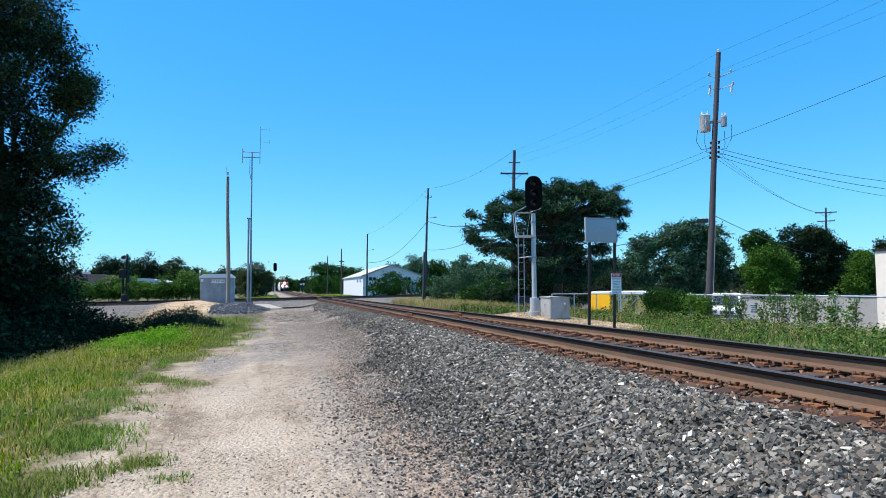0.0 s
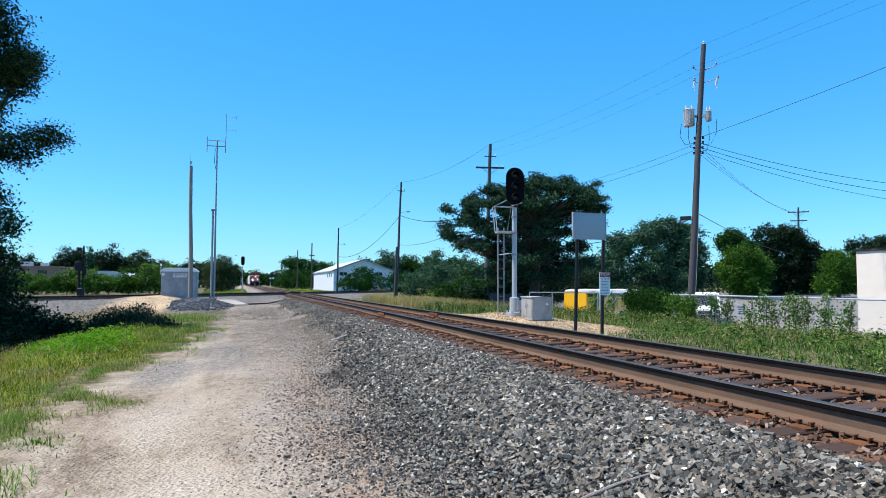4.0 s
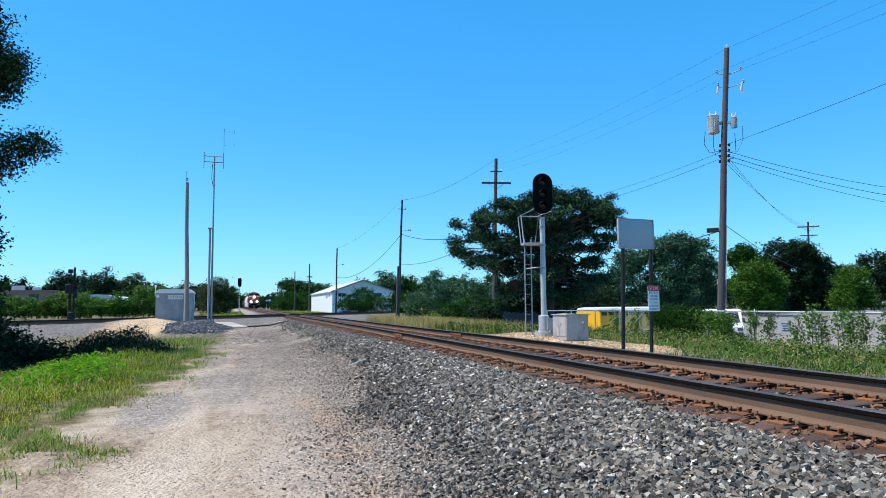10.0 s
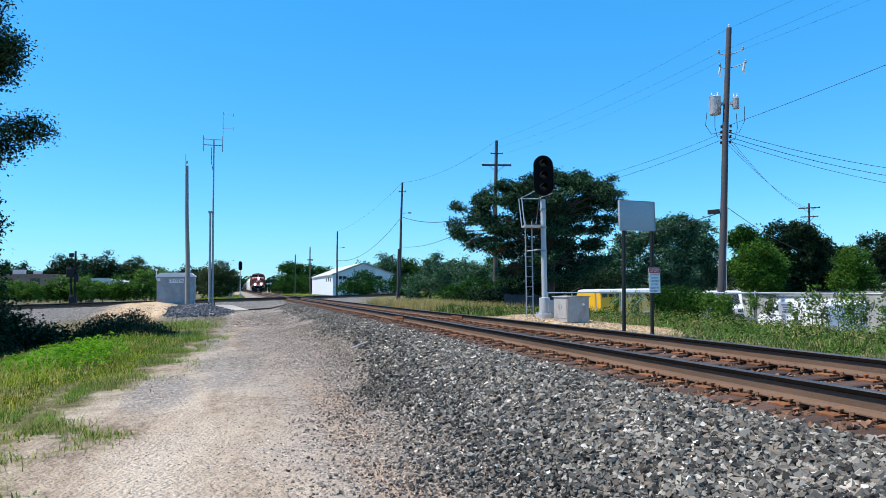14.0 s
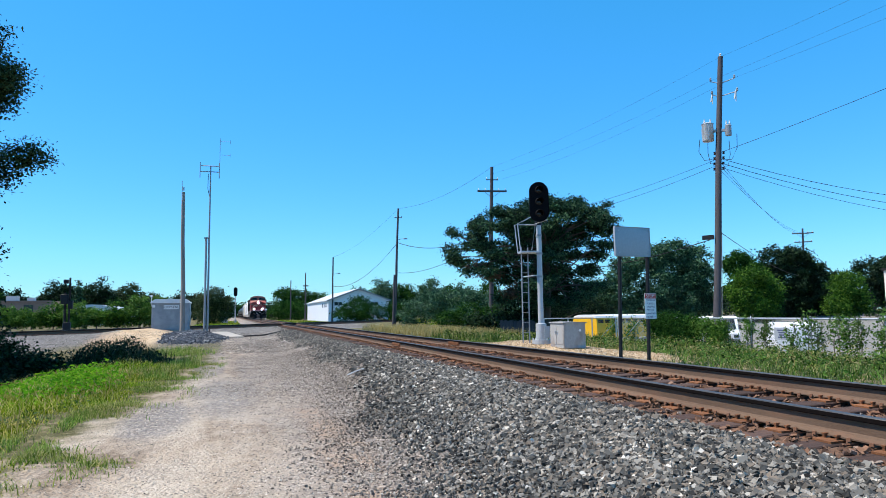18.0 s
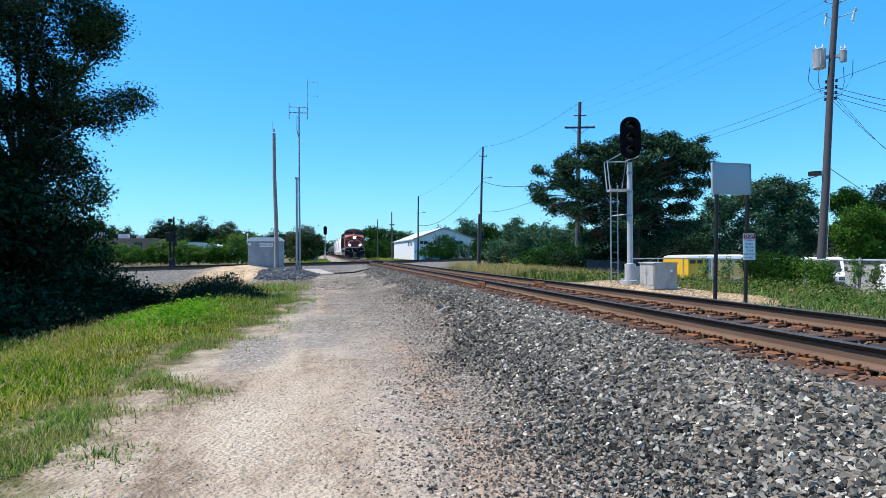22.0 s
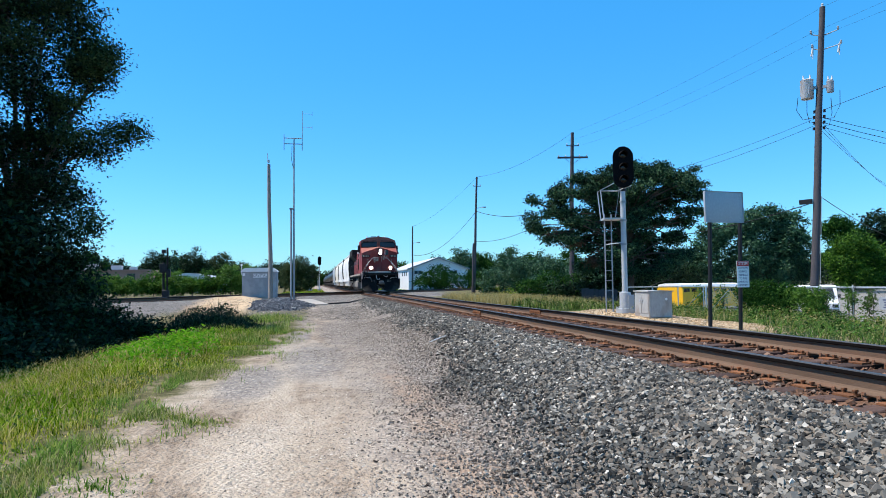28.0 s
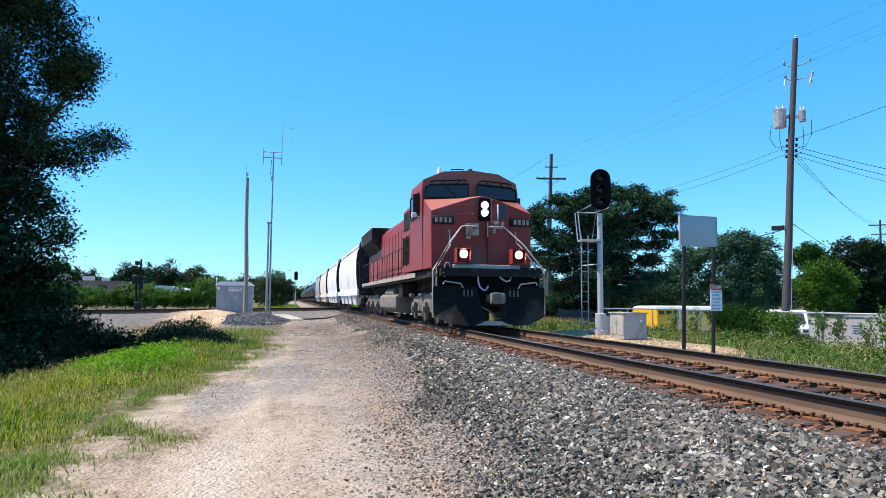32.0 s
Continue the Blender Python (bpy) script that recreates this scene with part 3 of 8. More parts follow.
    xw = math_("ADD", X, math_("ADD", wob, wob2))
    # where the lane ends on its left
    edge = math_("ADD", math_("MULTIPLY", band(Y, 20, 26), 0.85), math_("MULTIPLY_ADD", band(Y, 25, 38), 0.45, -7.28))
    lane = band(math_("SUBTRACT", xw, edge), -0.2, 0.45)
    shoulder = band(math_("ADD", X, math_("MULTIPLY_ADD", mid, 1.8, -0.9)), -2.5, -1.6)

    def blob(cx, cy, rx, ry):
        a = math_("POWER", math_("DIVIDE", math_("SUBTRACT", X, cx), rx), 2)
        b = math_("POWER", math_("DIVIDE", math_("SUBTRACT", Y, cy), ry), 2)
        return band(math_("ADD", math_("ADD", a, b), math_("ADD", math_("MULTIPLY_ADD", mid, 2.0, -1.0), math_("MULTIPLY_ADD", fine_, 1.6, -0.8))), 1.35, 0.25)

    # patches of blue-grey stone worked into the lane
    bluish = math_("MAXIMUM", math_("MAXIMUM", blob(-6.35, 20.0, 0.5, 2.2), blob(-5.4, 23.0, 0.75, 3.6)), math_("MAXIMUM", blob(-4.7, 29.5, 0.6, 5.0), blob(-5.9, 29.0, 0.4, 3.0)))
    bluish = math_("MULTIPLY", bluish, math_("MULTIPLY_ADD", fine_, 1.3, 0.25))
    lane_col = mix(math_("MULTIPLY", bluish, 0.8), dirt_g, mix(0.35, gravel, (0.235, 0.24, 0.255)))
    far_lane = math_("MULTIPLY", band(Y, 22, 36), band(mid, 0.32, 0.6))
    lane_col = mix(math_("MULTIPLY", far_lane, 0.85), lane_col, mix(0.5, gravel, (0.23, 0.185, 0.152)))
    col = mix(lane, earth.outputs[0], lane_col)
    brown = mix(0.5, gravel, (0.46, 0.37, 0.295))
    col = mix(math_("MULTIPLY", band(math_("ADD", X, wob), -5.4, -4.2), math_("MULTIPLY_ADD", mid, 1.3, 0.15)), col, brown)
    grey = math_("MULTIPLY", band(math_("ADD", X, math_("MULTIPLY", wob, 0.9)), -5.0, -3.9), 0.85)
    col = mix(grey, col, mix(0.4, gravel, (0.30, 0.25, 0.21)))
    streak = math_("MULTIPLY", band(math_("ABSOLUTE", math_("ADD", math_("ADD", X, 4.15), math_("MULTIPLY", wob, 0.35))), 0.42, 0.12), band(Y, 24, 19))
    after = math_("MULTIPLY", streak, band(mid, 0.36, 0.55))
    # bed below the ballast coloured dark to give the shade in the stones' gaps
    col = mix(shoulder, col, mix(fine_, (0.03, 0.026, 0.022), (0.12, 0.105, 0.088)))
    col = mix(math_("MULTIPLY", after, 0.7), col, mix(fine_, (0.30, 0.19, 0.125), (0.50, 0.37, 0.26)))
    # rusty between and beside the rails
    rust = math_("MULTIPLY", band(math_("ABSOLUTE", X), 1.95, 1.25), band(mid, 0.25, 0.55))
    col = mix(math_("MULTIPLY", rust, 0.85), col, mix(fine_, (0.13, 0.07, 0.045), (0.27, 0.14, 0.08)))
    # weeds' earth right of the track
    right = band(math_("ADD", X, math_("MULTIPLY_ADD", mid, 0.8, -0.4)), 2.1, 2.9)
    col = mix(right, col, earth.outputs[0])
    yard = band(X, 13.2, 14.4)
    yard_col = mix(mid, (0.19, 0.175, 0.155), (0.29, 0.27, 0.24))
    col = mix(math_("MULTIPLY", yard, band(Y, 76, 68)), col, yard_col)
    # gravel of the crossing track's bed
    cr = math_("ABSOLUTE", math_("ADD", math_("MULTIPLY", X, CROSS_N.x), math_("MULTIPLY", math_("SUBTRACT", Y, CROSS_O.y), CROSS_N.y)))
    bed = math_("MULTIPLY", band(math_("ADD", cr, math_("MULTIPLY_ADD", mid, 4, -2)), 9.0, 6.5), band(Y, 38, 44))
    bed = math_("MULTIPLY", bed, band(X, 11, 7))
    pale = mix(0.5, gravel, (0.145, 0.145, 0.145))
    col = mix(bed, col, pale)
    # sandy fills

    col = mix(blob(-10.3, 51.5, 2.4, 9.0), col, sand)
    col = mix(blob(4.1, 29.2, 3.0, 7.2), col, sand)
    col = mix(blob(-5.2, 101, 1.6, 9.0), col, sand)
    col = mix(blob(-7.5, 49.5, 1.7, 7.5), col, mix(0.5, gravel, (0.075, 0.085, 0.10)))
    l.new(col, bsdf.inputs["Base Color"])
    bsdf.inputs["Roughness"].default_value = 0.95
    bsdf.inputs["Specular IOR Level"].default_value = 0.2
    bp = n.new("ShaderNodeBump")
    bp.inputs["Strength"].default_value, bp.inputs["Distance"].default_value = 0.9, 0.035
    hgt = math_("ADD", math_("MULTIPLY", fine_, 1.4), math_("ADD", math_("MULTIPLY", grit, 0.35), math_("ADD", math_("MULTIPLY", cells.outputs["Distance"], -0.8), math_("MULTIPLY", crumbs.outputs["Distance"], -0.25))))
    l.new(hgt, bp.inputs["Height"])
    l.new(bp.outputs[0], bsdf.inputs["Normal"])
    return m


def axis_steps(*stretches):
    out = []
    for a, b, s in stretches:
        out += list(np.arange(a, b, s))
    return np.array(out + [stretches[-1][1]])


gx = axis_steps((-3000, -600, 300), (-600, -100, 50), (-100, -20, 4), (-20, -9, 0.6), (-9, 6, 0.16), (6, 20, 0.6), (20, 100, 4), (100, 600, 50), (600, 3000, 300))
gy = axis_steps((-600, -60, 60), (-60, 0, 4), (0, 32, 0.22), (32, 62, 0.5), (62, 120, 1.5), (120, 400, 14), (400, 4000, 300))
GX, GY = np.meshgrid(gx, gy)
GZ = ground_z(GX, GY)
gme = bpy.data.meshes.new("ground")
nx_, ny_ = len(gx), len(gy)
ii = (np.arange(ny_ - 1)[:, None] * nx_ + np.arange(nx_ - 1)[None]).reshape(-1)
quads = np.stack([ii, ii + 1, ii + 1 + nx_, ii + nx_], 1)
gme.vertices.add(nx_ * ny_)
gme.vertices.foreach_set("co", np.stack([GX, GY, GZ], -1).astype(np.float32).reshape(-1))
gme.loops.add(quads.size)
gme.loops.foreach_set("vertex_index", quads.reshape(-1).astype(np.int32))
gme.polygons.add(len(quads))
gme.polygons.foreach_set("loop_start", np.arange(0, quads.size, 4, dtype=np.int32))
gme.update(calc_edges=True)
gme.polygons.foreach_set("use_smooth", [True] * len(quads))
gme.materials.append(ground_material())
tagged(new("ground", gme), "gravel and dirt ground beside a railway with weedy verges", "ground", kind="structure")


def zg(x, y):
    return float(ground_z(np.array([x]), np.array([y]))[0])


# ---- railway tracks ----
RAIL_OUT = [(-0.075, -0.186), (0.075, -0.186), (0.075, -0.175), (0.02, -0.155), (0.009, -0.14), (0.009, -0.05), (0.036, -0.04), (0.037, -0.008), (0.030, 0.0), (-0.030, 0.0), (-0.037, -0.008), (-0.036, -0.04), (-0.009, -0.05), (-0.009, -0.14), (-0.02, -0.155), (-0.075, -0.175)]


def rail_mesh(line):
    """A rail along points (x, y, z, side x, side y) of its top."""
    bm = B()
    rings = [[bm.verts.new((x + a * sx, y + a * sy, z + b)) for a, b in RAIL_OUT] for x, y, z, sx, sy in line]
    k = len(RAIL_OUT)
    for a, b in zip(rings, rings[1:]):
        for i in range(k):
            f = bm.faces.new((a[i], a[(i + 1) % k], b[(i + 1) % k], b[i]))
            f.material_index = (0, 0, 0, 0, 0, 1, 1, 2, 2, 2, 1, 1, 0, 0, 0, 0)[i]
    bm.faces.new(rings[0][::-1])
    bm.faces.new(rings[-1])
    return bm


def tie_bm():
    bm = B()
    box(bm, (0, 0, -0.09), (2.6, 0.23, 0.18))
    bevel(bm, 0.012, 1)
    return bm


def plate_bm():
    """Tie plate with spike heads and rail anchors."""
    bm = B()
    box(bm, (0, 0, 0.008), (0.36, 0.19, 0.016))
    for sx in (-1, 1):
        for sy in (-0.06, 0.06):
            box(bm, (sx * 0.092, sy, 0.03), (0.018, 0.018, 0.04))
            box(bm, (sx * 0.084, sy, 0.047), (0.04, 0.028, 0.014))
    return bm


def anchor_bm():
    bm = B()
    for s in (-1, 1):
        box(bm, (s * 0.085, 0.012, 0.012), (0.03, 0.016, 0.03))
        box(bm, (s * 0.10, -0.008, 0.03), (0.012, 0.034, 0.026))
    box(bm, (0, 0, -0.004), (0.2, 0.03, 0.012))
    return bm


def build_track(label, line_at, s0, s1, named_to, step=0.5, anchors_to=-1e9):
    """line_at(s) gives x, y, heading cos/sin side vector and cant at a run s."""
    track = thing("railway_track", label, "railway track", kind="structure")
    for sgn in (-1, 1):
        pts = []
        for s in np.concatenate([np.arange(s0, min(s1, 60), 3.0), np.arange(max(s0, 60), s1 + 1, 40.0)]):
            x, y, sx, sy, c = line_at(float(s))
            pts.append((x + sgn * 0.7525 * sx, y + sgn * 0.7525 * sy, sgn * c / 2, sx, sy))
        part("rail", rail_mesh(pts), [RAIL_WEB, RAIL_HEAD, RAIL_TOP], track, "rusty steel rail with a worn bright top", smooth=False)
    tme, pme, ame = mesh_of("tie", tie_bm(), TIE_WOOD), mesh_of("tie_plate", plate_bm(), RUST_BRIGHT), mesh_of("rail_anchor", anchor_bm(), RUST)
    rest = B()
    rr = random.Random(3)
    for i, s in enumerate(np.arange(s0 + 0.3, s1, step)):
        x, y, sx, sy, c = line_at(float(s))
        ang = math.degrees(math.atan2(sy, sx)) + rr.uniform(-2.4, 2.4)
        tilt = math.degrees(math.atan2(c, 1.5))
        if s < named_to:
            tie = new("tie", tme)
            tie.parent = track
            off = rr.uniform(-0.1, 0.1)
            tie.matrix_basis = pose(x + off * sx, y + off * sy, -0.206 + rr.uniform(-0.014, 0.004), 0, -tilt, ang)
            for sgn in (-1, 1):
                p = new("tie_plate", pme)
                p.parent = tie
                p.matrix_basis = pose(sgn * 0.7525 - off, 0, 0.002, 0, 0, rr.uniform(-2, 2))
                if s < anchors_to:
                    for k in (-1, 1):
                        q = new("rail_anchor", ame)
                        q.parent = tie
                        q.matrix_basis = pose(sgn * 0.7525 - off, k * (0.15 + rr.uniform(0, 0.02)), 0.012, 0, 0, rr.uniform(-4, 4))
        else:
            box(rest, (x, y, -0.29), (2.6, 0.23, 0.18), Matrix.Rotation(radians(ang), 3, "Z"))
    if len(rest.verts):
        tagged(part("far_ties", rest, TIE_WOOD, track, smooth=False), kind="stuff")
    return track


def main_line(s):
    return float(centre_x(s)), s, 1.0, 0.0, float(cant(s))


def cross_line(s):
    return CROSS_O.x + CROSS_D.x * s, CROSS_O.y + CROSS_D.y * s, CROSS_N.x, CROSS_N.y, 0.0


main_track = build_track("single railway line with rusty rails on dark wooden ties", main_line, -6, 420, 76, anchors_to=34)
cross_track = build_track("railway line crossing the main track on the level", cross_line, -90, 120, -88)

# insulated joints of the main track
for sx_, yj in ((-1, 28.4), (1, 27.6)):
    bm = B()
    for k in (-1, 1):
        box(bm, (k * 0.024, 0, -0.095), (0.03, 0.92, 0.10))
        for b_ in np.linspace(-0.38, 0.38, 6):
            tube(bm, [(k * 0.038, b_, -0.095), (k * 0.062, b_, -0.095)], 0.018, 6)
    part("joint_bar", bm, RUST_BRIGHT, main_track, "orange-rusted bolted joint bar on the rail", at=pose(float(centre_x(yj)) + sx_ * 0.7525, yj, sx_ * float(cant(yj)) / 2))
# the diamond's castings
bm = B()
for a in (-0.82, 0.82):
    box(bm, (a, 0, -0.05), (0.09, 6.0, 0.09))
for a in (-0.66, 0.66):
    c = CROSS_O + CROSS_N * a
    box(bm, (CROSS_N.x * a, CROSS_N.y * a, -0.05), (0.09, 6.0, 0.09), Matrix.Rotation(math.atan2(-CROSS_D.x, CROSS_D.y), 3, "Z"))
part("diamond_casting", bm, RUST, cross_track, "rusty steel castings where the rails cross", at=pose(CROSS_O.x, CROSS_O.y, 0))


# ---- poles, wires and lineside equipment ----
def wire(bm, a, b, sag=0.5, r=0.011, n=10):
    a, b = Vector(a), Vector(b)
    tube(bm, [a.lerp(b, i / n) - Vector((0, 0, sag * 4 * (i / n) * (1 - i / n))) for i in range(n + 1)], r, 4, cap=False)


def insulator(bm, x, y, z, s=1.0):
    tube(bm, [(x, y, z), (x, y, z + 0.05 * s), (x, y, z + 0.07 * s), (x, y, z + 0.13 * s), (x, y, z + 0.17 * s)], [0.03 * s, 0.055 * s, 0.035 * s, 0.05 * s, 0.02 * s], 8)


def wooden_pole(label, base, top, r0, r1, arms=(), lamp=None, material=None, group=""):
    """A pole from base to top; arms: (height, half length, way of the arm, thickness)."""
    pole = thing("utility_pole", label, "utility pole", pose(*base), group)
    d = Vector(top) - Vector(base)
    bm = B()
    tube(bm, [(0, 0, -0.4), (0, 0, 0), d * 0.33 + Vector((0.03, 0.02, 0)), d * 0.66 + Vector((-0.02, 0.02, 0)), d], [r0 * 1.05, r0, r0 * 0.67 + r1 * 0.33, r0 * 0.33 + r1 * 0.67, r1], 12)
    part("pole", bm, material or WOOD_POLE, pole)
    for h, half, way, th in arms:
        p = d * (h / d.z)
        bm = B()
        way = Vector((*way, 0)).normalized()
        rot = Matrix.Rotation(math.atan2(way.y, way.x), 3, "Z")
        box(bm, p + rot @ Vector((0, -r1 - th / 2, 0)), (2 * half, th, th * 1.15), rot)
        for s in (-1, 1):
            if half > 0.8:
                a, b = p + way * s * half * 0.6 - rot @ Vector((0, r1 + th, 0)), p - Vector((0, 0, 0.55)) - rot @ Vector((0, r1, 0))
                tube(bm, [a, b], 0.018, 4)
        part("crossarm", bm, WOOD_POLE, pole)
        for s in ((-0.92, -0.45, 0.45, 0.92) if half > 0.8 else (-0.9, 0.9)):
            bm = B()
            q = p + way * s * half - rot @ Vector((0, r1 + th / 2, 0))
            insulator(bm, q.x, q.y, q.z + th / 2, 1.0)
            part("insulator", bm, PORCELAIN, pole)
    if lamp:
        h, way = lamp
        p, way = d * (h / d.z), Vector((*way, 0)).normalized()
        bm = B()
        tube(bm, [p, p + way * 0.5 + Vector((0, 0, 0.15)), p + way * 0.9 + Vector((0, 0, 0.2))], 0.03, 6)
        box(bm, p + way * 1.05 + Vector((0, 0, 0.2)), (0.4, 0.22, 0.14))
        part("lamp_bracket", bm, GALV, pole, "small grey street lamp on a bracket")
    return pole


UP_BASE, UP_TOP = Vector((15.36, 34.5, -0.85)), Vector((16.61, 34.78, 12.75))


def up_at(z):
    return UP_BASE.lerp(UP_TOP, (z - UP_BASE.z) / (UP_TOP.z - UP_BASE.z))


big_pole = wooden_pole("tall leaning wooden utility pole carrying two transformers", UP_BASE, UP_TOP, 0.175, 0.115)
VIEW = Vector((-0.74, -0.67, 0))     # from the pole towards the lane
SIDE = Vector((0.76, -0.65, 0))      # along the pole's brackets, seen square from the lane


def up_local(z, side=0.0, front=0.0):
    return up_at(z) - UP_BASE + SIDE * side + VIEW * front


for z_, l_, r_ in ((11.5, 0.42, 0.62), (10.85, 0.35, 0.75)):
    bm = B()
    tube(bm, [up_local(z_ + 0.08, -l_), up_local(z_ - 0.04, -0.1), up_local(z_ - 0.04, 0.1), up_local(z_ + 0.1, r_)], 0.022, 6)
    for s in (-l_, r_):
        p = up_local(z_ + 0.1, s)
        insulator(bm, p.x, p.y, p.z, 1.0)
    part("pin_bracket", bm, ALU_DARK, big_pole)
bm = B()
insulator(bm, *up_local(12.72), 1.2)
part("pole_top_insulator", bm, PORCELAIN, big_pole)
for s in (-0.36, 0.66):
    bm = B()
    p = up_local(10.78, s)
    tube(bm, [p + Vector((0.05, 0, 0.2)), p - Vector((0.04, 0, 0.2))], 0.036, 8)
    tube(bm, [p + Vector((0.08, 0, 0.28)), p + Vector((0.08, 0.05, -0.3))], 0.018, 6)
    part("cutout_fuse", bm, PORCELAIN, big_pole, "pale grey fuse cutout")
for s, w_, h_, z_ in ((-0.48, 0.26, 0.86, 8.66), (0.40, 0.14, 0.52, 8.84)):
    p = up_local(z_, s)
    bm = B()
    tube(bm, [p, p + Vector((0, 0, 0.04)), p + Vector((0, 0, h_ - 0.08)), p + Vector((0, 0, h_ - 0.04)), p + Vector((0, 0, h_ + 0.02))], [w_ * 0.94, w_, w_, w_ * 1.07, w_ * 0.6], 18)
    for k in range(3):
        a = k * 2.1
        tube(bm, [p + Vector((w_ * math.cos(a), w_ * math.sin(a), h_ * 0.2)), p + Vector((w_ * 1.08 * math.cos(a), w_ * 1.08 * math.sin(a), h_ * 0.2)), p + Vector((w_ * 1.08 * math.cos(a), w_ * 1.08 * math.sin(a), h_ * 0.75))], 0.015, 4)
    tr = part("transformer", bm, mat("pale transformer paint", (0.46, 0.46, 0.46), (0.6, 0.6, 0.6), 0.45, 0.2, scale=2, fine=20, spots=(0.35, 0.2, 0.13), spot_size=2.2, spot_amount=0.7, stretch=(2, 2, 0.4)) if w_ > 0.25 else ALU_DARK, big_pole, "grey can transformer streaked with rust" if w_ > 0.25 else "small grey can transformer")
    for k in (-0.5, 0.5):
        bm = B()
        q = p + SIDE * k * w_ + Vector((0, 0, h_))
        tube(bm, [q, q + Vector((0, 0, 0.06)), q + Vector((0, 0, 0.1)), q + Vector((0, 0, 0.2))], [0.03, 0.05, 0.03, 0.025], 8)
        part("bushing", bm, PORCELAIN, tr)
    bm = B()
    box(bm, (p + up_local(z_ + h_ * 0.55, 0)) / 2 + Vector((0, 0, h_ * 0.27)), (0.35, 0.12, 0.12), Matrix.Rotation(math.atan2(SIDE.y, SIDE.x), 3, "Z"))
    part("hanger", bm, ALU_DARK, tr)
for i, z_ in enumerate((8.05, 7.8, 7.55, 7.3)):
    for s in (-0.19, 0.19):
        bm = B()
        p = up_local(z_, s)
        tube(bm, [p - Vector((0, 0, 0.06)), p - Vector((0, 0, 0.02)), p, p + Vector((0, 0, 0.02)), p + Vector((0, 0, 0.06))], [0.055, 0.055, 0.035, 0.055, 0.055], 8)
        part("spool_insulator", bm, BLACK, big_pole, "black spool insulator")
bm = B()
for s, z0, z1, out in ((-0.85, 8.8, 7.8, 0.28), (-0.5, 8.7, 7.6, 0.1), (0.75, 8.9, 7.7, 0.2), (0.42, 8.6, 7.4, 0.12)):
    a, b = up_local(z0, s), up_local(z1, math.copysign(0.2, s))
    tube(bm, [a, a.lerp(b, 0.35) + SIDE * math.copysign(out, s) - Vector((0, 0, 0.25)), a.lerp(b, 0.75) + SIDE * math.copysign(out, s) - Vector((0, 0, 0.3)), b], 0.014, 5)
part("drop_loops", bm, CABLE, big_pole)
bm = B()
box(bm, up_local(4.1, -0.42), (0.5, 0.16, 0.2), Matrix.Rotation(math.atan2(SIDE.y, SIDE.x) - 0.3, 3, "Z"))
part("cable_closure", bm, BLACK, big_pole, "black cable splice box")
bm = B()
tube(bm, [up_local(4.3, 0.17, 0.05), up_local(2.4, 0.2, 0.06), up_local(0.5, 0.22, 0.1)], 0.012, 5)
part("ground_lead", bm, ALU_DARK, big_pole)

P2_BASE, P2_TOP = Vector((14.55, 60, -0.8)), Vector((14.9, 60, 12.7))
wooden_pole("wooden utility pole with a crossarm behind the pine", P2_BASE, P2_TOP, 0.2, 0.13, arms=((11.45, 1.2, (1, -0.2), 0.12), (12.4, 0.5, (1, -0.2), 0.06)))
P3_TOP = Vector((13.05, 85, 13.0))
wooden_pole("bare wooden pole with a lamp bracket by the crossing track", Vector((12.55, 85, -0.6)), P3_TOP, 0.17, 0.11, lamp=(9.9, (1, 0.2)), arms=((12.5, 0.45, (1, 0), 0.06),))
wooden_pole("short wooden stub pole leaning by a taller pole", Vector((12.15, 84, -0.6)), Vector((12.35, 84, 5.2)), 0.16, 0.13)
P4_TOP = Vector((11.23, 125, 10.6))
wooden_pole("wooden pole with a lamp bracket before a white shed", Vector((11.1, 125, -0.7)), P4_TOP, 0.17, 0.11, lamp=(8.3, (1, 0)))
P5_TOP = Vector((9.18, 150, 9.4))
wooden_pole("distant wooden pole with small crossarms", Vector((9.15, 150, -0.7)), P5_TOP, 0.17, 0.11, arms=((7.4, 0.55, (1, 0), 0.2),))
wooden_pole("distant bare wooden pole among trees", Vector((7.85, 170, -0.8)), Vector((7.87, 170, 8.8)), 0.17, 0.11)
PR_TOP = Vector((56.9, 70, 9.96))
wooden_pole("distant utility pole with two crossarms above the trees", Vector((56.8, 70, -1.6)), PR_TOP, 0.16, 0.10, arms=((11.0, 1.1, (1, -0.9), 0.10), (10.0, 0.9, (1, -0.9), 0.09)))
pole_a = wooden_pole("tall bare grey wooden pole on a gravel heap", Vector((-8.35, 56, zg(-8.35, 56))), Vector((-8.49, 56, 8.9)), 0.155, 0.105, material=WOOD_GREY)
bm = B()
tube(bm, [(-0.19, -0.1, 8.6), (-0.22, -0.1, 9.9)], 0.022, 6)
box(bm, (-0.14, -0.1, 9.35), (0.14, 0.05, 0.22))
part("whip_antenna", bm, GALV, pole_a, "small whip aerial clamped to the pole top")

LINES = thing("overhead_wires", "dark overhead power wires sagging between poles", "power lines", kind="structure")
NEXT = Vector((18.9, 6.0, 13.0))      # the next pole, beside and behind the viewer


def run_wires(name, spans):
    for a, b, sag, r in spans:
        bm = B()
        wire(bm, a, b, sag, r, 14)
        part("wire", bm, CABLE, LINES)


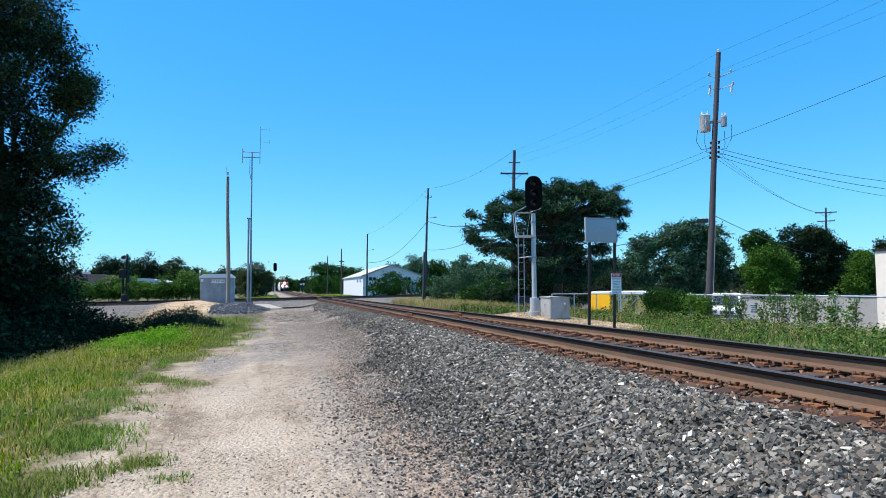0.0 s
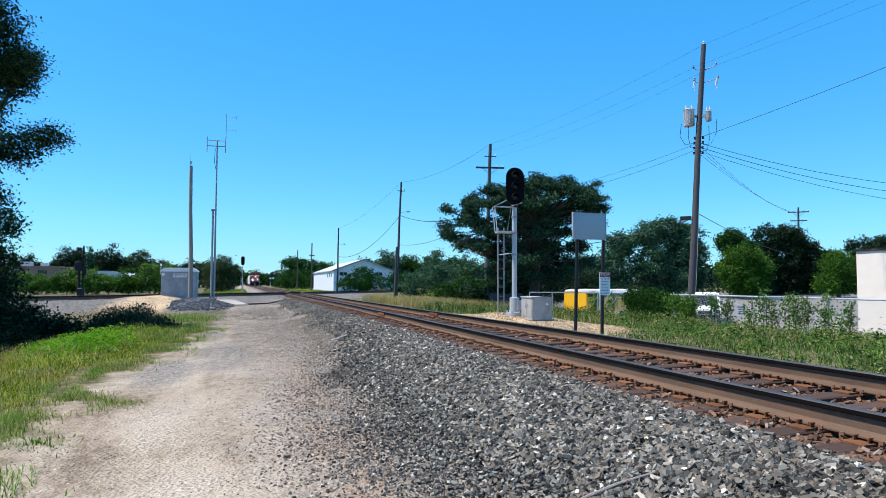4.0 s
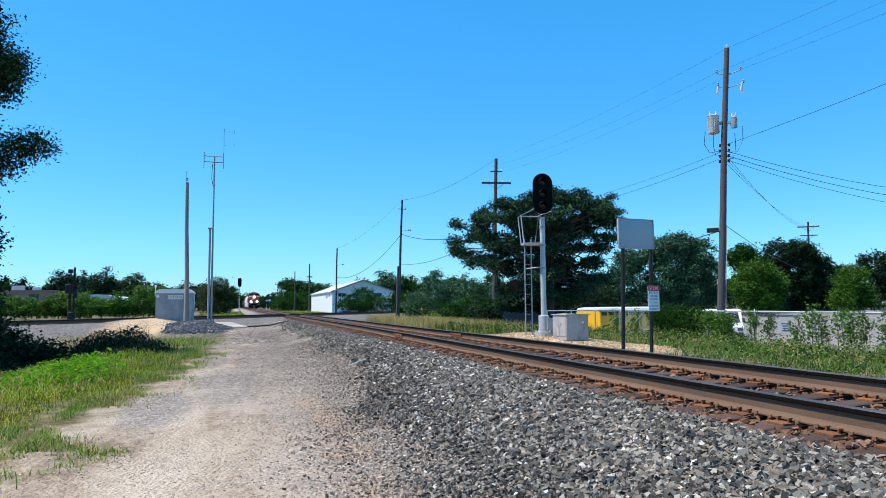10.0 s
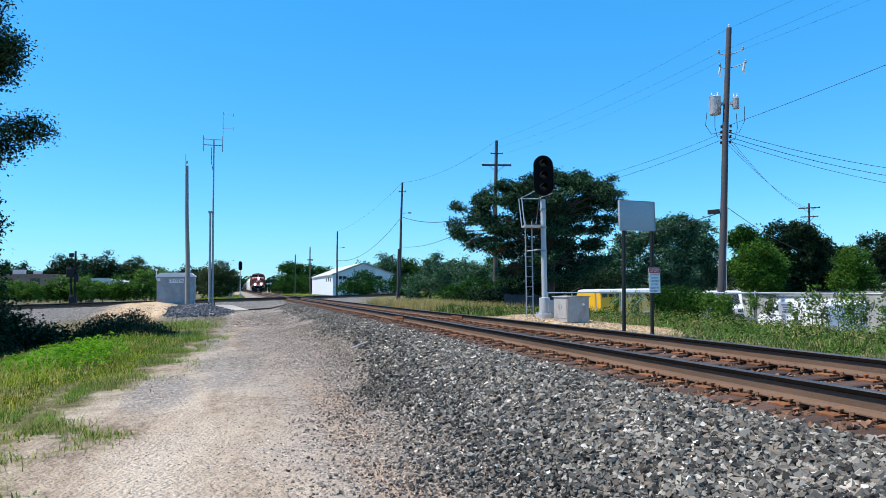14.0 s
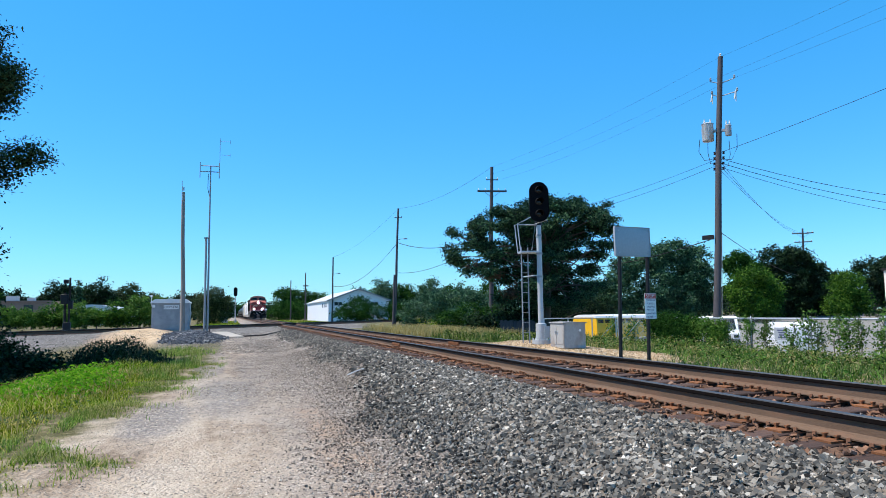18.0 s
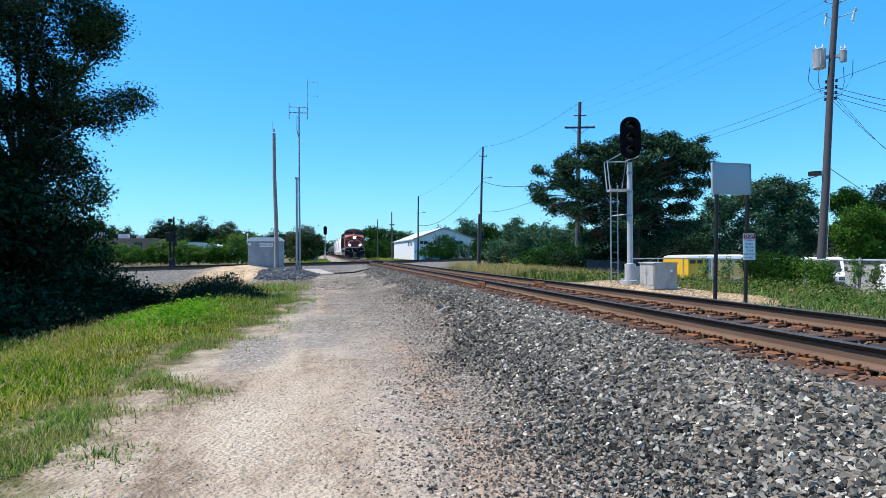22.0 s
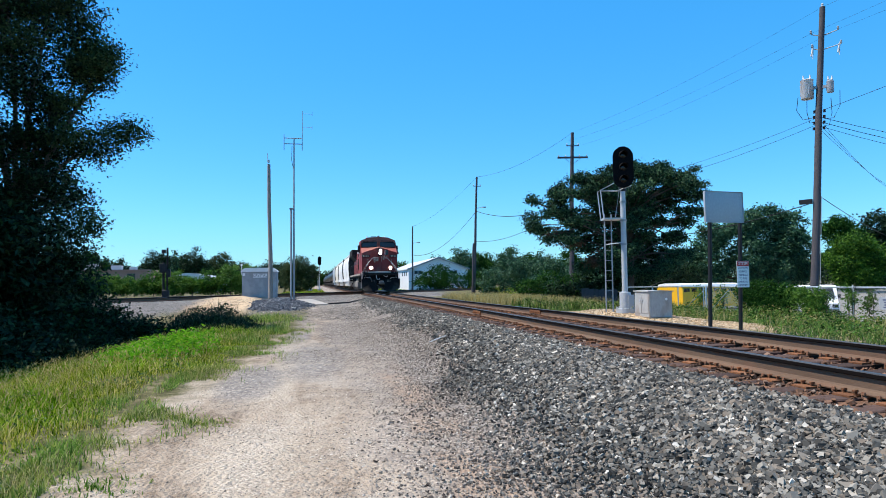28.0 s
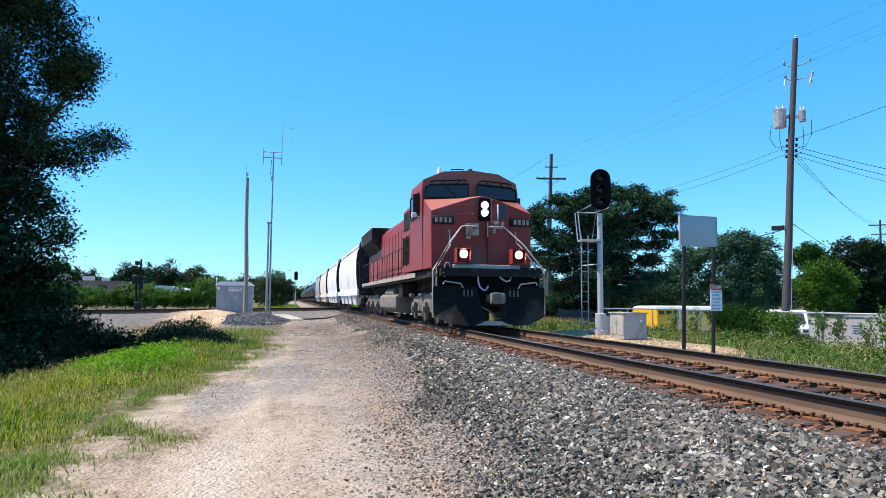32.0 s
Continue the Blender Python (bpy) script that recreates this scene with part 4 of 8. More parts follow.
top_l, top_r = up_at(11.62) - SIDE * 0.42, up_at(11.62) + SIDE * 0.62
run_wires("wire", [
    (P2_TOP, UP_TOP, 0.35, 0.0045), (P2_TOP + Vector((-0.4, 0, -0.7)), top_l, 0.4, 0.004), (P2_TOP + Vector((0.9, 0, -0.95)), top_r, 0.4, 0.004),
    (UP_TOP, NEXT, 0.3, 0.0045), (top_l, NEXT + Vector((-1.0, 0, -0.9)), 0.3, 0.004), (top_r, NEXT + Vector((1.0, 0, -0.9)), 0.3, 0.004),
    (up_at(7.8), Vector((14.6, 60, 8.3)), 0.7, 0.008), (up_at(7.5), Vector((14.6, 60, 7.9)), 0.75, 0.009),
    (up_at(8.05), NEXT + Vector((0.5, 0, -1.2)), 0.5, 0.01),
    (up_at(7.8), Vector((40, 34, 6.6)), 0.9, 0.012), (up_at(7.6), Vector((40, 33.5, 6.0)), 1.0, 0.013), (up_at(7.4), Vector((40, 33, 5.2)), 1.0, 0.010),
    (up_at(7.7), PR_TOP + Vector((-1.0, 0, -0.6)), 0.6, 0.010), (up_at(7.5), PR_TOP + Vector((0, 0, -0.7)), 0.7, 0.010), (up_at(7.3), PR_TOP + Vector((1.0, 0, -0.6)), 0.8, 0.010),
    (up_at(4.4), PR_TOP + Vector((0, 0, -5.5)), 0.5, 0.02), (up_at(4.0) - SIDE * 0.3, Vector((14.6, 60, 4.8)), 1.0, 0.02),
    (Vector((14.7, 60, 7.2)), P3_TOP + Vector((-0.1, 0, -4.0)), 0.9, 0.03), (Vector((14.7, 60, 7.0)), P3_TOP + Vector((-0.1, 0, -7.5)), 0.9, 0.02),
    (P3_TOP + Vector((-0.1, 0, -4.0)), P4_TOP + Vector((0.1, 0, -5.0)), 1.6, 0.03),
    (P2_TOP, P3_TOP, 0.7, 0.012), (P3_TOP, P4_TOP, 0.8, 0.012),
])


# the radio mast and its short companion
mast = thing("radio_mast", "slim galvanised radio mast with dipole aerials on a gravel heap", "antenna mast", pose(-6.91, 57, zg(-6.91, 57)))
MZ = zg(-6.91, 57)
bm = B()
tube(bm, [(0.06, 0, 0), (0.06, 0, 3.0), (0.05, 0, 6.0), (0.06, 0, 10.95 - MZ)], [0.075, 0.07, 0.06, 0.045], 10)
part("tube", bm, ALU_DARK, mast)
bm = B()
tube(bm, [(-0.13, -0.05, 0), (-0.13, -0.05, 6.0 - MZ)], 0.075, 10)
box(bm, (-0.13, -0.05, 6.0 - MZ), (0.24, 0.2, 0.1))
part("support_post", bm, ALU_DARK, mast)
bm = B()
box(bm, (-0.03, -0.02, 0.1), (0.5, 0.45, 0.2))
for sx in (-0.2, 0.2):
    box(bm, (sx, -0.05, 0.28), (0.05, 0.3, 0.22))
part("base_bracket", bm, BLACK, mast)
for z_, half in ((10.55, 0.62), (10.95, 0.58)):
    bm = B()
    tube(bm, [(-half, 0, z_ - MZ), (half, 0, z_ - MZ)], 0.032, 6)
    part("crossbar", bm, ALU_DARK, mast)
for sx, z0, z1 in ((-0.62, 10.1, 11.2), (0.62, 10.1, 11.2), (0.64, 11.2, 12.9)):
    bm = B()
    tube(bm, [(sx, 0, z0 - MZ), (sx, 0, z1 - MZ)], 0.03 if z1 < 12 else 0.02, 6)
    part("dipole", bm, ALU_DARK, mast)
for z_ in (11.75, 12.7):
    bm = B()
    tube(bm, [(0.64, 0, z_ - MZ), (1.32, 0, z_ - MZ)], 0.01, 5)
    tube(bm, [(1.3, 0, z_ - MZ - 0.14), (1.3, 0, z_ - MZ + 0.14)], 0.012, 5)
    part("yagi_arm", bm, ALU_DARK, mast)
bm = B()
tube(bm, [(-0.08, 0, 10.4 - MZ), (-0.1, 0, 9.4 - MZ), (0.02, 0, 8.8 - MZ)], 0.02, 5)
part("coax", bm, CABLE, mast)
bm = B()
box(bm, (-5.7, 54.6, zg(-5.7, 54.6) + 0.08), (1.3, 4.2, 0.12), Matrix.Rotation(radians(14), 3, "Z") @ Matrix.Rotation(radians(3), 3, "X"))
bevel(bm, 0.02, 1)
solid("concrete_pad", bm, CONCRETE, "pale concrete slab lying beside the mast foot", "slab")
bm = B()
cp = [(-6.6, 56.6), (-5.6, 54.9), (-4.6, 53.9), (-3.2, 54.4), (-1.9, 55.6)]
tube(bm, [(x, y, zg(x, y) + 0.04) for x, y in cp], 0.05, 6)
solid("ground_cable", bm, CABLE, "black cable conduit lying across the gravel", "cable")

# equipment house
BX0, BX1, BY0, BY1 = -10.62, -8.2, 60.0, 61.9
bz = zg(-9.4, 60.2)
hut = thing("equipment_house", "grey metal signal equipment house with a pale roof", "signal house", pose(-9.41, 60.95, min(bz, -0.02)))
hz = min(bz, -0.02)
bm = B()
box(bm, (0, 0, (1.72 - hz) / 2), (2.42, 1.9, 1.72 - hz))
bevel(bm, 0.02, 1)
part("body", bm, ALU_DARK, hut)
bm = B()
prism(bm, [(-1.3, 1.70 - hz), (1.3, 1.70 - hz), (1.3, 1.76 - hz), (1.0, 1.98 - hz), (-1.0, 1.98 - hz), (-1.3, 1.76 - hz)], -1.05, 1.05)
for k in (-0.62, 0.0, 0.62):
    box(bm, (k, 0, 1.99 - hz), (0.03, 2.08, 0.03))
part("roof", bm, WHITE, hut, "pale ribbed metal roof")
bm = B()
box(bm, (0, 0, -0.1), (2.6, 2.05, 0.2))
part("foundation", bm, CONCRETE, hut)
bm = B()
box(bm, (0.06, -0.965, 1.42 - hz), (0.98, 0.02, 0.28))
pl = part("name_plate", bm, WHITE, hut, "white name plate reading CRYSTAL")


def lettering(name, text, size, material, parent, m, align="CENTER"):
    cu = bpy.data.curves.new(name, "FONT")
    cu.body, cu.size, cu.align_x, cu.align_y, cu.extrude = text, size, align, "CENTER", 0.001
    tmp = new("lettering_source", cu)
    me = bpy.data.meshes.new_from_object(tmp.evaluated_get(bpy.context.evaluated_depsgraph_get()))
    bpy.data.objects.remove(tmp)
    me.materials.clear()
    me.materials.append(material)
    ob = new(name, me)
    ob.parent = parent
    ob.matrix_basis = m
    return ob


lettering("lettering", "CRYSTAL", 0.24, BLACK, pl, pose(0.06, -0.981, 1.42 - hz, 90, 0, 0))
bm = B()
box(bm, (-1.08, -0.98, 1.5 - hz), (0.18, 0.05, 0.2))
part("vent_plate", bm, WHITE, hut, "small white plate")
bm = B()
tube(bm, [(-1.28, -0.6, 1.5 - hz), (-1.28, -0.6, 2.15 - hz)], 0.02, 6)
box(bm, (-1.28, -0.6, 2.2 - hz), (0.12, 0.12, 0.16))
part("lamp", bm, WHITE, hut, "small white lamp on a stem")
bm = B()
box(bm, (1.24, -0.1, 0.9 - hz), (0.06, 0.9, 1.5))
box(bm, (1.30, 0.3, 1.0 - hz), (0.06, 0.05, 0.2))
part("door", bm, ALU, hut, "pale metal door in the side wall")

# colour-light signal
SGX, SGY = 3.55, 27.75
sgz = zg(SGX, SGY)
sig = thing("railway_signal", "unlit three-lens railway signal on a silver mast with ladder", "railway signal", pose(SGX, SGY, sgz, 0, 0, -12))
SZ = -sgz
bm = B()
tube(bm, [(0, 0, 0), (0, 0, 0.12), (0, 0, 0.13), (0, 0, 0.6), (0, 0, 0.62)], [0.27, 0.27, 0.16, 0.16, 0.09], 14)
for k in range(6):
    a = k * math.pi / 3
    tube(bm, [(0.25 * math.cos(a), 0.25 * math.sin(a), 0.1), (0.25 * math.cos(a), 0.25 * math.sin(a), 0.18)], 0.025, 6)
box(bm, (0.14, -0.15, 0.36), (0.16, 0.1, 0.34))
part("base_casting", bm, ALU, sig, "silver cast mast base")
bm = B()
tube(bm, [(0, 0, 0.4), (0, 0, 3.75 + SZ)], [0.085, 0.075], 14)
part("mast", bm, ALU, sig)
for z_ in (3.1, 2.55, 1.85):
    bm = B()
    tube(bm, [(0, 0, z_ - 0.03 + SZ), (0, 0, z_ + 0.03 + SZ)], 0.1, 12)
    part("clamp", bm, ALU_DARK, sig)
bm = B()
hw, hh, zc = 0.3, 0.315, 4.12 + SZ
out = [(hw * math.cos(a), hh + hw * math.sin(a) * 1.0) for a in np.linspace(0, math.pi, 13)] + [(hw * math.cos(a), -hh + hw * math.sin(a)) for a in np.linspace(math.pi, 2 * math.pi, 13)]
prism(bm, [(a, zc + b) for a, b in out], -0.14, -0.10)
prism(bm, [(a * 0.55, zc + b * 0.85) for a, b in out], -0.10, 0.16)
head = part("signal_head", bm, BLACK_MATT, sig, "black oval signal head with backplate")
for k in (-0.36, 0.0, 0.36):
    bm = B()
    ring = [(0.125 * math.cos(a), 0.125 * math.sin(a)) for a in np.linspace(-0.35, math.pi + 0.35, 14)]
    pts0 = [bm.verts.new((a, -0.14, zc + k + b)) for a, b in ring]
    pts1 = [bm.verts.new((a * 0.96, -0.14 - 0.26 * (0.35 + 0.65 * max(b, 0) / 0.125), zc + k + b * 0.96 - 0.02)) for a, b in ring]
    pts2 = [bm.verts.new((a * 0.9, -0.14 - 0.26 * (0.35 + 0.65 * max(b, 0) / 0.125), zc + k + b * 0.9 - 0.02)) for a, b in ring]
    pts3 = [bm.verts.new((a * 0.93, -0.14, zc + k + b * 0.93)) for a, b in ring]
    for q0, q1 in ((pts0, pts1), (pts1, pts2), (pts2, pts3)):
        for i in range(len(ring) - 1):
            bm.faces.new((q0[i], q0[i + 1], q1[i + 1], q1[i]))
    part("visor", bm, BLACK_MATT, head)
    bm = B()
    tube(bm, [(0, -0.141, zc + k), (0, -0.155, zc + k)], [0.105, 0.08], 16)
    part("lens", bm, LENS, head, "dark unlit lens")
bm = B()
tube(bm, [(0, 0, 3.4 + SZ), (0, 0.04, 3.62 + SZ)], 0.11, 10)
part("head_mount", bm, BLACK, sig)
LX = (-0.53, -0.33)
for x in LX:
    bm = B()
    tube(bm, [(x, 0.12, 0.02), (x, 0.12, 2.75 + SZ)], 0.02, 6)
    part("ladder_rail", bm, ALU_DARK, sig)
bm0 = B()
tube(bm0, [(LX[0], 0.12, 0), (LX[1], 0.12, 0)], 0.008, 5)
rung_me = mesh_of("ladder_rung", bm0, ALU_DARK)
for z_ in np.arange(0.35, 2.75 + SZ, 0.3):
    r_ = new("ladder_rung", rung_me)
    r_.parent = sig
    r_.matrix_basis = pose(0, 0, float(z_))
bm = B()
box(bm, (-0.32, 0.1, 2.6 + SZ), (0.55, 0.5, 0.05))
part("platform", bm, GALV, sig)
for pts in ([(-0.6, -0.12, 2.6), (-0.68, -0.12, 3.45), (-0.28, -0.12, 3.65)], [(-0.6, 0.3, 2.6), (-0.68, 0.3, 3.45), (-0.28, 0.3, 3.65)], [(-0.25, -0.1, 2.65), (-0.12, -0.08, 3.45), (0.25, -0.08, 3.58)], [(-0.66, -0.12, 3.42), (-0.05, -0.06, 3.42)], [(-0.5, 0.12, 1.85), (0.0, 0, 1.9)]):
    bm = B()
    tube(bm, [(a, b, c + SZ) for a, b, c in pts], 0.017, 6)
    part("guard_rail", bm, GALV, sig)

# relay cabinet beside the signal
cz = zg(3.8, 26.5)
CABINET = mat("stained galvanised sheet", (0.30, 0.30, 0.30), (0.43, 0.43, 0.42), 0.7, 0.1, scale=3, fine=30, bump=0.05, spots=(0.22, 0.16, 0.12), spot_size=2.2, spot_amount=0.6, stretch=(1, 1, 0.5))
cab = thing("relay_cabinet", "low galvanised steel relay cabinet on a gravel pad", "equipment cabinet", pose(3.79, 26.53, cz))
bm = B()
box(bm, (0, 0, (0.47 - cz) / 2), (0.68, 0.84, 0.47 - cz))
bevel(bm, 0.012, 1)
part("body", bm, CABINET, cab)
bm = B()
prism(bm, [(-0.37, 0.46 - cz), (0.37, 0.46 - cz), (0.37, 0.485 - cz), (0.0, 0.50 - cz), (-0.37, 0.485 - cz)], -0.45, 0.45)
part("lid", bm, CABINET, cab)
for y_ in (-0.205, 0.205):
    bm = B()
    box(bm, (-0.345, y_, 0.14 - cz), (0.014, 0.37, 0.54))
    bevel(bm, 0.004, 1)
    d_ = part("door", bm, CABINET, cab)
    bm = B()
    box(bm, (-0.36, y_ - math.copysign(0.13, y_), 0.2 - cz), (0.02, 0.03, 0.1))
    part("handle", bm, GALV, d_)
bm = B()
tube(bm, [(0.16, -0.42, 0.26 - cz), (0.16, -0.435, 0.26 - cz)], 0.035, 10)
part("knockout_cap", bm, WHITE, cab, "round white cap")

# blank board and trespass sign on two black posts
board = thing("trackside_board", "blank grey metal board on two black posts, its back turned", "sign board")
for x, y, tx in ((3.2, 22.87, 0.05), (4.09, 23.08, 0.05)):
    bm = B()
    tube(bm, [(x, y, zg(x, y) - 0.15), (x + tx, y - 0.03, 2.08)], 0.045, 10)
    part("post", bm, BLACK, board)
bm = B()
dirb = Vector((1.08, 0.22, 0)).normalized()
rb = Matrix.Rotation(math.atan2(dirb.y, dirb.x), 4, "Z")
box(bm, (0, 0, 0), (1.12, 0.012, 0.70))
bevel(bm, 0.03, 2)
bp_ = part("panel", bm, SIGN_GREY, board, at=Matrix.Translation((3.62, 22.86, 2.40)) @ rb @ pose(0, 0, 0, 0, -0.8, 0))
for a in (-0.43, 0.47):
    for b in (-0.26, 0.26):
        bm = B()
        tube(bm, [(a, -0.004, b), (a, -0.022, b)], 0.014, 6)
        part("bolt", bm, GALV, bp_)
sign = thing("warning_sign", "white no-trespassing sign with a red heading on a post", "warning sign", Matrix.Translation((4.14, 22.995, 0.89)) @ rb)
bm = B()
box(bm, (0, 0, 0), (0.36, 0.008, 0.60))
part("plate", bm, WHITE, sign)
bm = B()
box(bm, (0, -0.006, 0.235), (0.345, 0.004, 0.115))
hd = part("heading", bm, SIGN_RED, sign, "red heading reading STOP!")
lettering("heading_lettering", "STOP!", 0.105, WHITE, hd, pose(0, -0.0095, 0.235, 90, 0, 0))
for k, words in enumerate(((("STATE", -0.062), ("LAW", 0.092)), (("FORBIDS", 0),), (("TRESPASS", 0),), (("TO", -0.075), ("THIS", 0.045)), (("RAILROAD", 0),), (("PROPERTY", 0),))):
    for txt, off in words:
        lettering("lettering", txt, 0.062, SIGN_BLUE, sign, pose(off, -0.0055, 0.135 - k * 0.078, 90, 0, 0))


# ---- chain-link fence ----
fence = thing("chain_link_fence", "galvanised chain-link fence overgrown with vines", "fence", kind="structure")
FX, FY0, FY1, FTOP = 12.75, 2.0, 38.3, 0.46
posts_y = [38.3] + list(np.arange(34.75, 2, -2.67))
for y in posts_y:
    bm = B()
    r_ = 0.045 if y > 38 else 0.03
    tube(bm, [(FX, y, zg(FX, y) - 0.1), (FX, y, FTOP + 0.03)], r_, 10)
    tube(bm, [(FX, y, FTOP + 0.03), (FX, y, FTOP + 0.09)], [r_ * 1.2, r_ * 0.4], 10)
    part("post", bm, GALV, fence)
bm = B()
tube(bm, [(FX, FY0, FTOP), (FX, FY1, FTOP)], 0.03, 8)
part("top_rail", bm, GALV, fence)
for dy in (-1.9, 0.0):
    bm = B()
    tube(bm, [(FX - 0.02, 38.3 + dy, FTOP - 0.1), (FX - 0.5 - dy * 0.1, 39.5 + dy, -0.7)], 0.022, 6)
    part("brace", bm, GALV, fence)
wires_p0, wires_p1 = [], []
for y in np.arange(FY0, FY1 - 0.02, 0.075):
    for s in (-1, 1):
        zlo = zg(FX, y) + 0.03
        wires_p0.append((FX + 0.012 * s, y, FTOP - 0.02))
        wires_p1.append((FX + 0.012 * s, min(max(y + s * (FTOP - zlo), FY0), FY1), zlo))
p0, p1 = np.array(wires_p0), np.array(wires_p1)
w3 = np.array([(0.0025, 0, 0), (-0.0015, 0.002, 0), (-0.0015, -0.002, 0)])
co = np.concatenate([p0[:, None] + w3[None], p1[:, None] + w3[None]], 1)
ob = new("chain_mesh", array_mesh("chain_mesh", co, 4, len(p0), 6, [(0, 1, 4, 3), (1, 2, 5, 4), (2, 0, 3, 5)], GALV))
ob.parent = fence
tagged(ob, kind="stuff")
# fence running back behind the signal
fence2 = thing("yard_fence", "chain-link fence with a top rail behind the signal", "fence", kind="structure")
for i in range(4):
    x = 12.65 - i * 1.16
    bm = B()
    tube(bm, [(x, 38.35 + i * 0.27, zg(x, 38.5) - 0.1), (x, 38.35 + i * 0.27, 0.48)], 0.03, 8)
    part("post", bm, GALV, fence2)
bm = B()
tube(bm, [(12.65, 38.35, 0.46), (12.65 - 3 * 1.16, 39.16, 0.46)], 0.026, 8)
part("top_rail", bm, GALV, fence2)
# old boards under the pine
bf = thing("board_fence", "old dark wooden board fence in the shade under a pine", "fence", kind="structure")
bd = B()
box(bd, (0, 0, 0.55), (0.19, 0.025, 1.1))
bevel(bd, 0.004, 1)
bd_me = mesh_of("board", bd, WOOD_POLE)
for i in range(11):
    q = new("board", bd_me)
    q.parent = bf
    q.matrix_basis = pose(8.95 + i * 0.2, 44.0 + i * 0.02, zg(8.95 + i * 0.2, 44.0) - 0.05 + 0.03 * math.sin(i * 2.3), 0, 1.2 * math.sin(i * 1.7), 0)
bm = B()
box(bm, (9.95, 44.13, 0.15), (2.2, 0.05, 0.09))
part("rail", bm, WOOD_POLE, bf)
# a small sign wired to the fence
fs = thing("fence_sign", "weathered grey notice plate wired to the fence", "sign", pose(FX - 0.05, 27.95, -0.06, 0, 0, -90))
bm = B()
box(bm, (0, 0, 0), (0.62, 0.01, 0.42))
part("plate", bm, SIGN_GREY, fs)
for k in range(4):
    bm = B()
    box(bm, (0.02 * (k % 2), -0.008, 0.12 - k * 0.08), (0.34 - 0.06 * (k % 3), 0.004, 0.045))
    part("print_bar", bm, SIGN_BLUE, fs)

# ---- buildings ----
shed = thing("storage_shed", "long white metal shed with a low gable roof", "shed")
SX0, SX1, SY0, SY1 = 10.46, 20.97, 125.0, 158.0
bm = B()
mid_ = (SX0 + SX1) / 2
prism(bm, [(SX0, -1), (SX1, -1), (SX1, 3.15), (mid_, 5.05), (SX0, 3.15)], SY0, SY1)
part("wall", bm, SIDING, shed)
bm = B()
for s in (-1, 1):
    e = SX0 - 0.25 if s < 0 else SX1 + 0.25
    prism(bm, [(e, 3.08), (mid_, 5.1), (mid_, 5.26), (e, 3.22)], SY0 - 0.3, SY1 + 0.3)
part("roof", bm, ROOF_GREY, shed, "pale sheet metal roof")
bm = B()
for s in (-1, 1):
    e = SX0 - 0.27 if s < 0 else SX1 + 0.27
    prism(bm, [(e, 3.0), (mid_, 5.02), (mid_, 5.28), (e, 3.24)], SY0 - 0.36, SY0 - 0.31)
part("fascia", bm, ALU_DARK, shed, "dark roof edge trim")
for x in np.arange(SX0 + 0.4, SX1, 0.75):
    bm = B()
    box(bm, (float(x), SY0 - 0.02, 1.2), (0.06, 0.04, 4.0))
    part("siding_rib", bm, SIDING, shed)
for x in (12.1, 18.4):
    bm = B()
    box(bm, (x, SY0 - 0.03, 2.6), (1.25, 0.06, 0.6))
    w_ = part("window", bm, GLASS, shed, "dark shed window")
    bm = B()
    box(bm, (x, SY0 - 0.07, 2.28), (1.4, 0.06, 0.06))
    box(bm, (x, SY0 - 0.07, 2.6), (0.06, 0.05, 0.6))
    part("sill", bm, WHITE, w_)
for y in (128.0, 130.5, 133):
    bm = B()
    box(bm, (SX0 - 0.02, y, 2.4), (0.05, 0.9, 0.7))
    part("window", bm, GLASS, shed)

fact = thing("factory_building", "low flat-roofed tan block building behind a hedge", "building")
bm = B()
box(bm, (-40.5, 140, 1.0), (14, 16, 4.6))
part("wall", bm, TANBLOCK, fact)
bm = B()
box(bm, (-40.5, 140, 3.42), (14.3, 16.3, 0.26))
part("roof_edge", bm, TANBLOCK, fact)
for x in (-44.5, -40.0, -36.2):
    bm = B()
    box(bm, (x, 131.97, 2.3), (1.3, 0.1, 1.1))
    part("window", bm, GLASS, fact)
for x, s in ((-43.5, 2.2), (-39.5, 1.6), (-36.8, 1.0)):
    bm = B()
    box(bm, (x, 136, 3.55 + s * 0.25), (s, 1.4, s * 0.5))
    part("roof_unit", bm, ROOF_GREY, fact, "pale rooftop ventilation unit")
hall = thing("low_hall", "low hall with a pale curved roof behind shrubs", "building")
bm = B()
prism(bm, [(-31.5, -1), (-24, -1), (-24, 1.7)] + [(-27.75 + 3.75 * math.cos(a), 1.7 + 1.25 * math.sin(a)) for a in np.linspace(0.1, math.pi - 0.1, 9)] + [(-31.5, 1.7)], 136, 160)
part("body", bm, ROOF_GREY, hall)
wb = thing("stucco_building", "plain cream stucco building behind the fence", "building")
bm = B()
box(bm, (31.4, 28.3, 0.55), (9.6, 14.2, 4.3))
part("wall", bm, STUCCO, wb)
bm = B()
box(bm, (31.4, 28.3, 2.76), (9.75, 14.35, 0.12))
part("parapet", bm, UNDER, wb, "dark parapet cap")


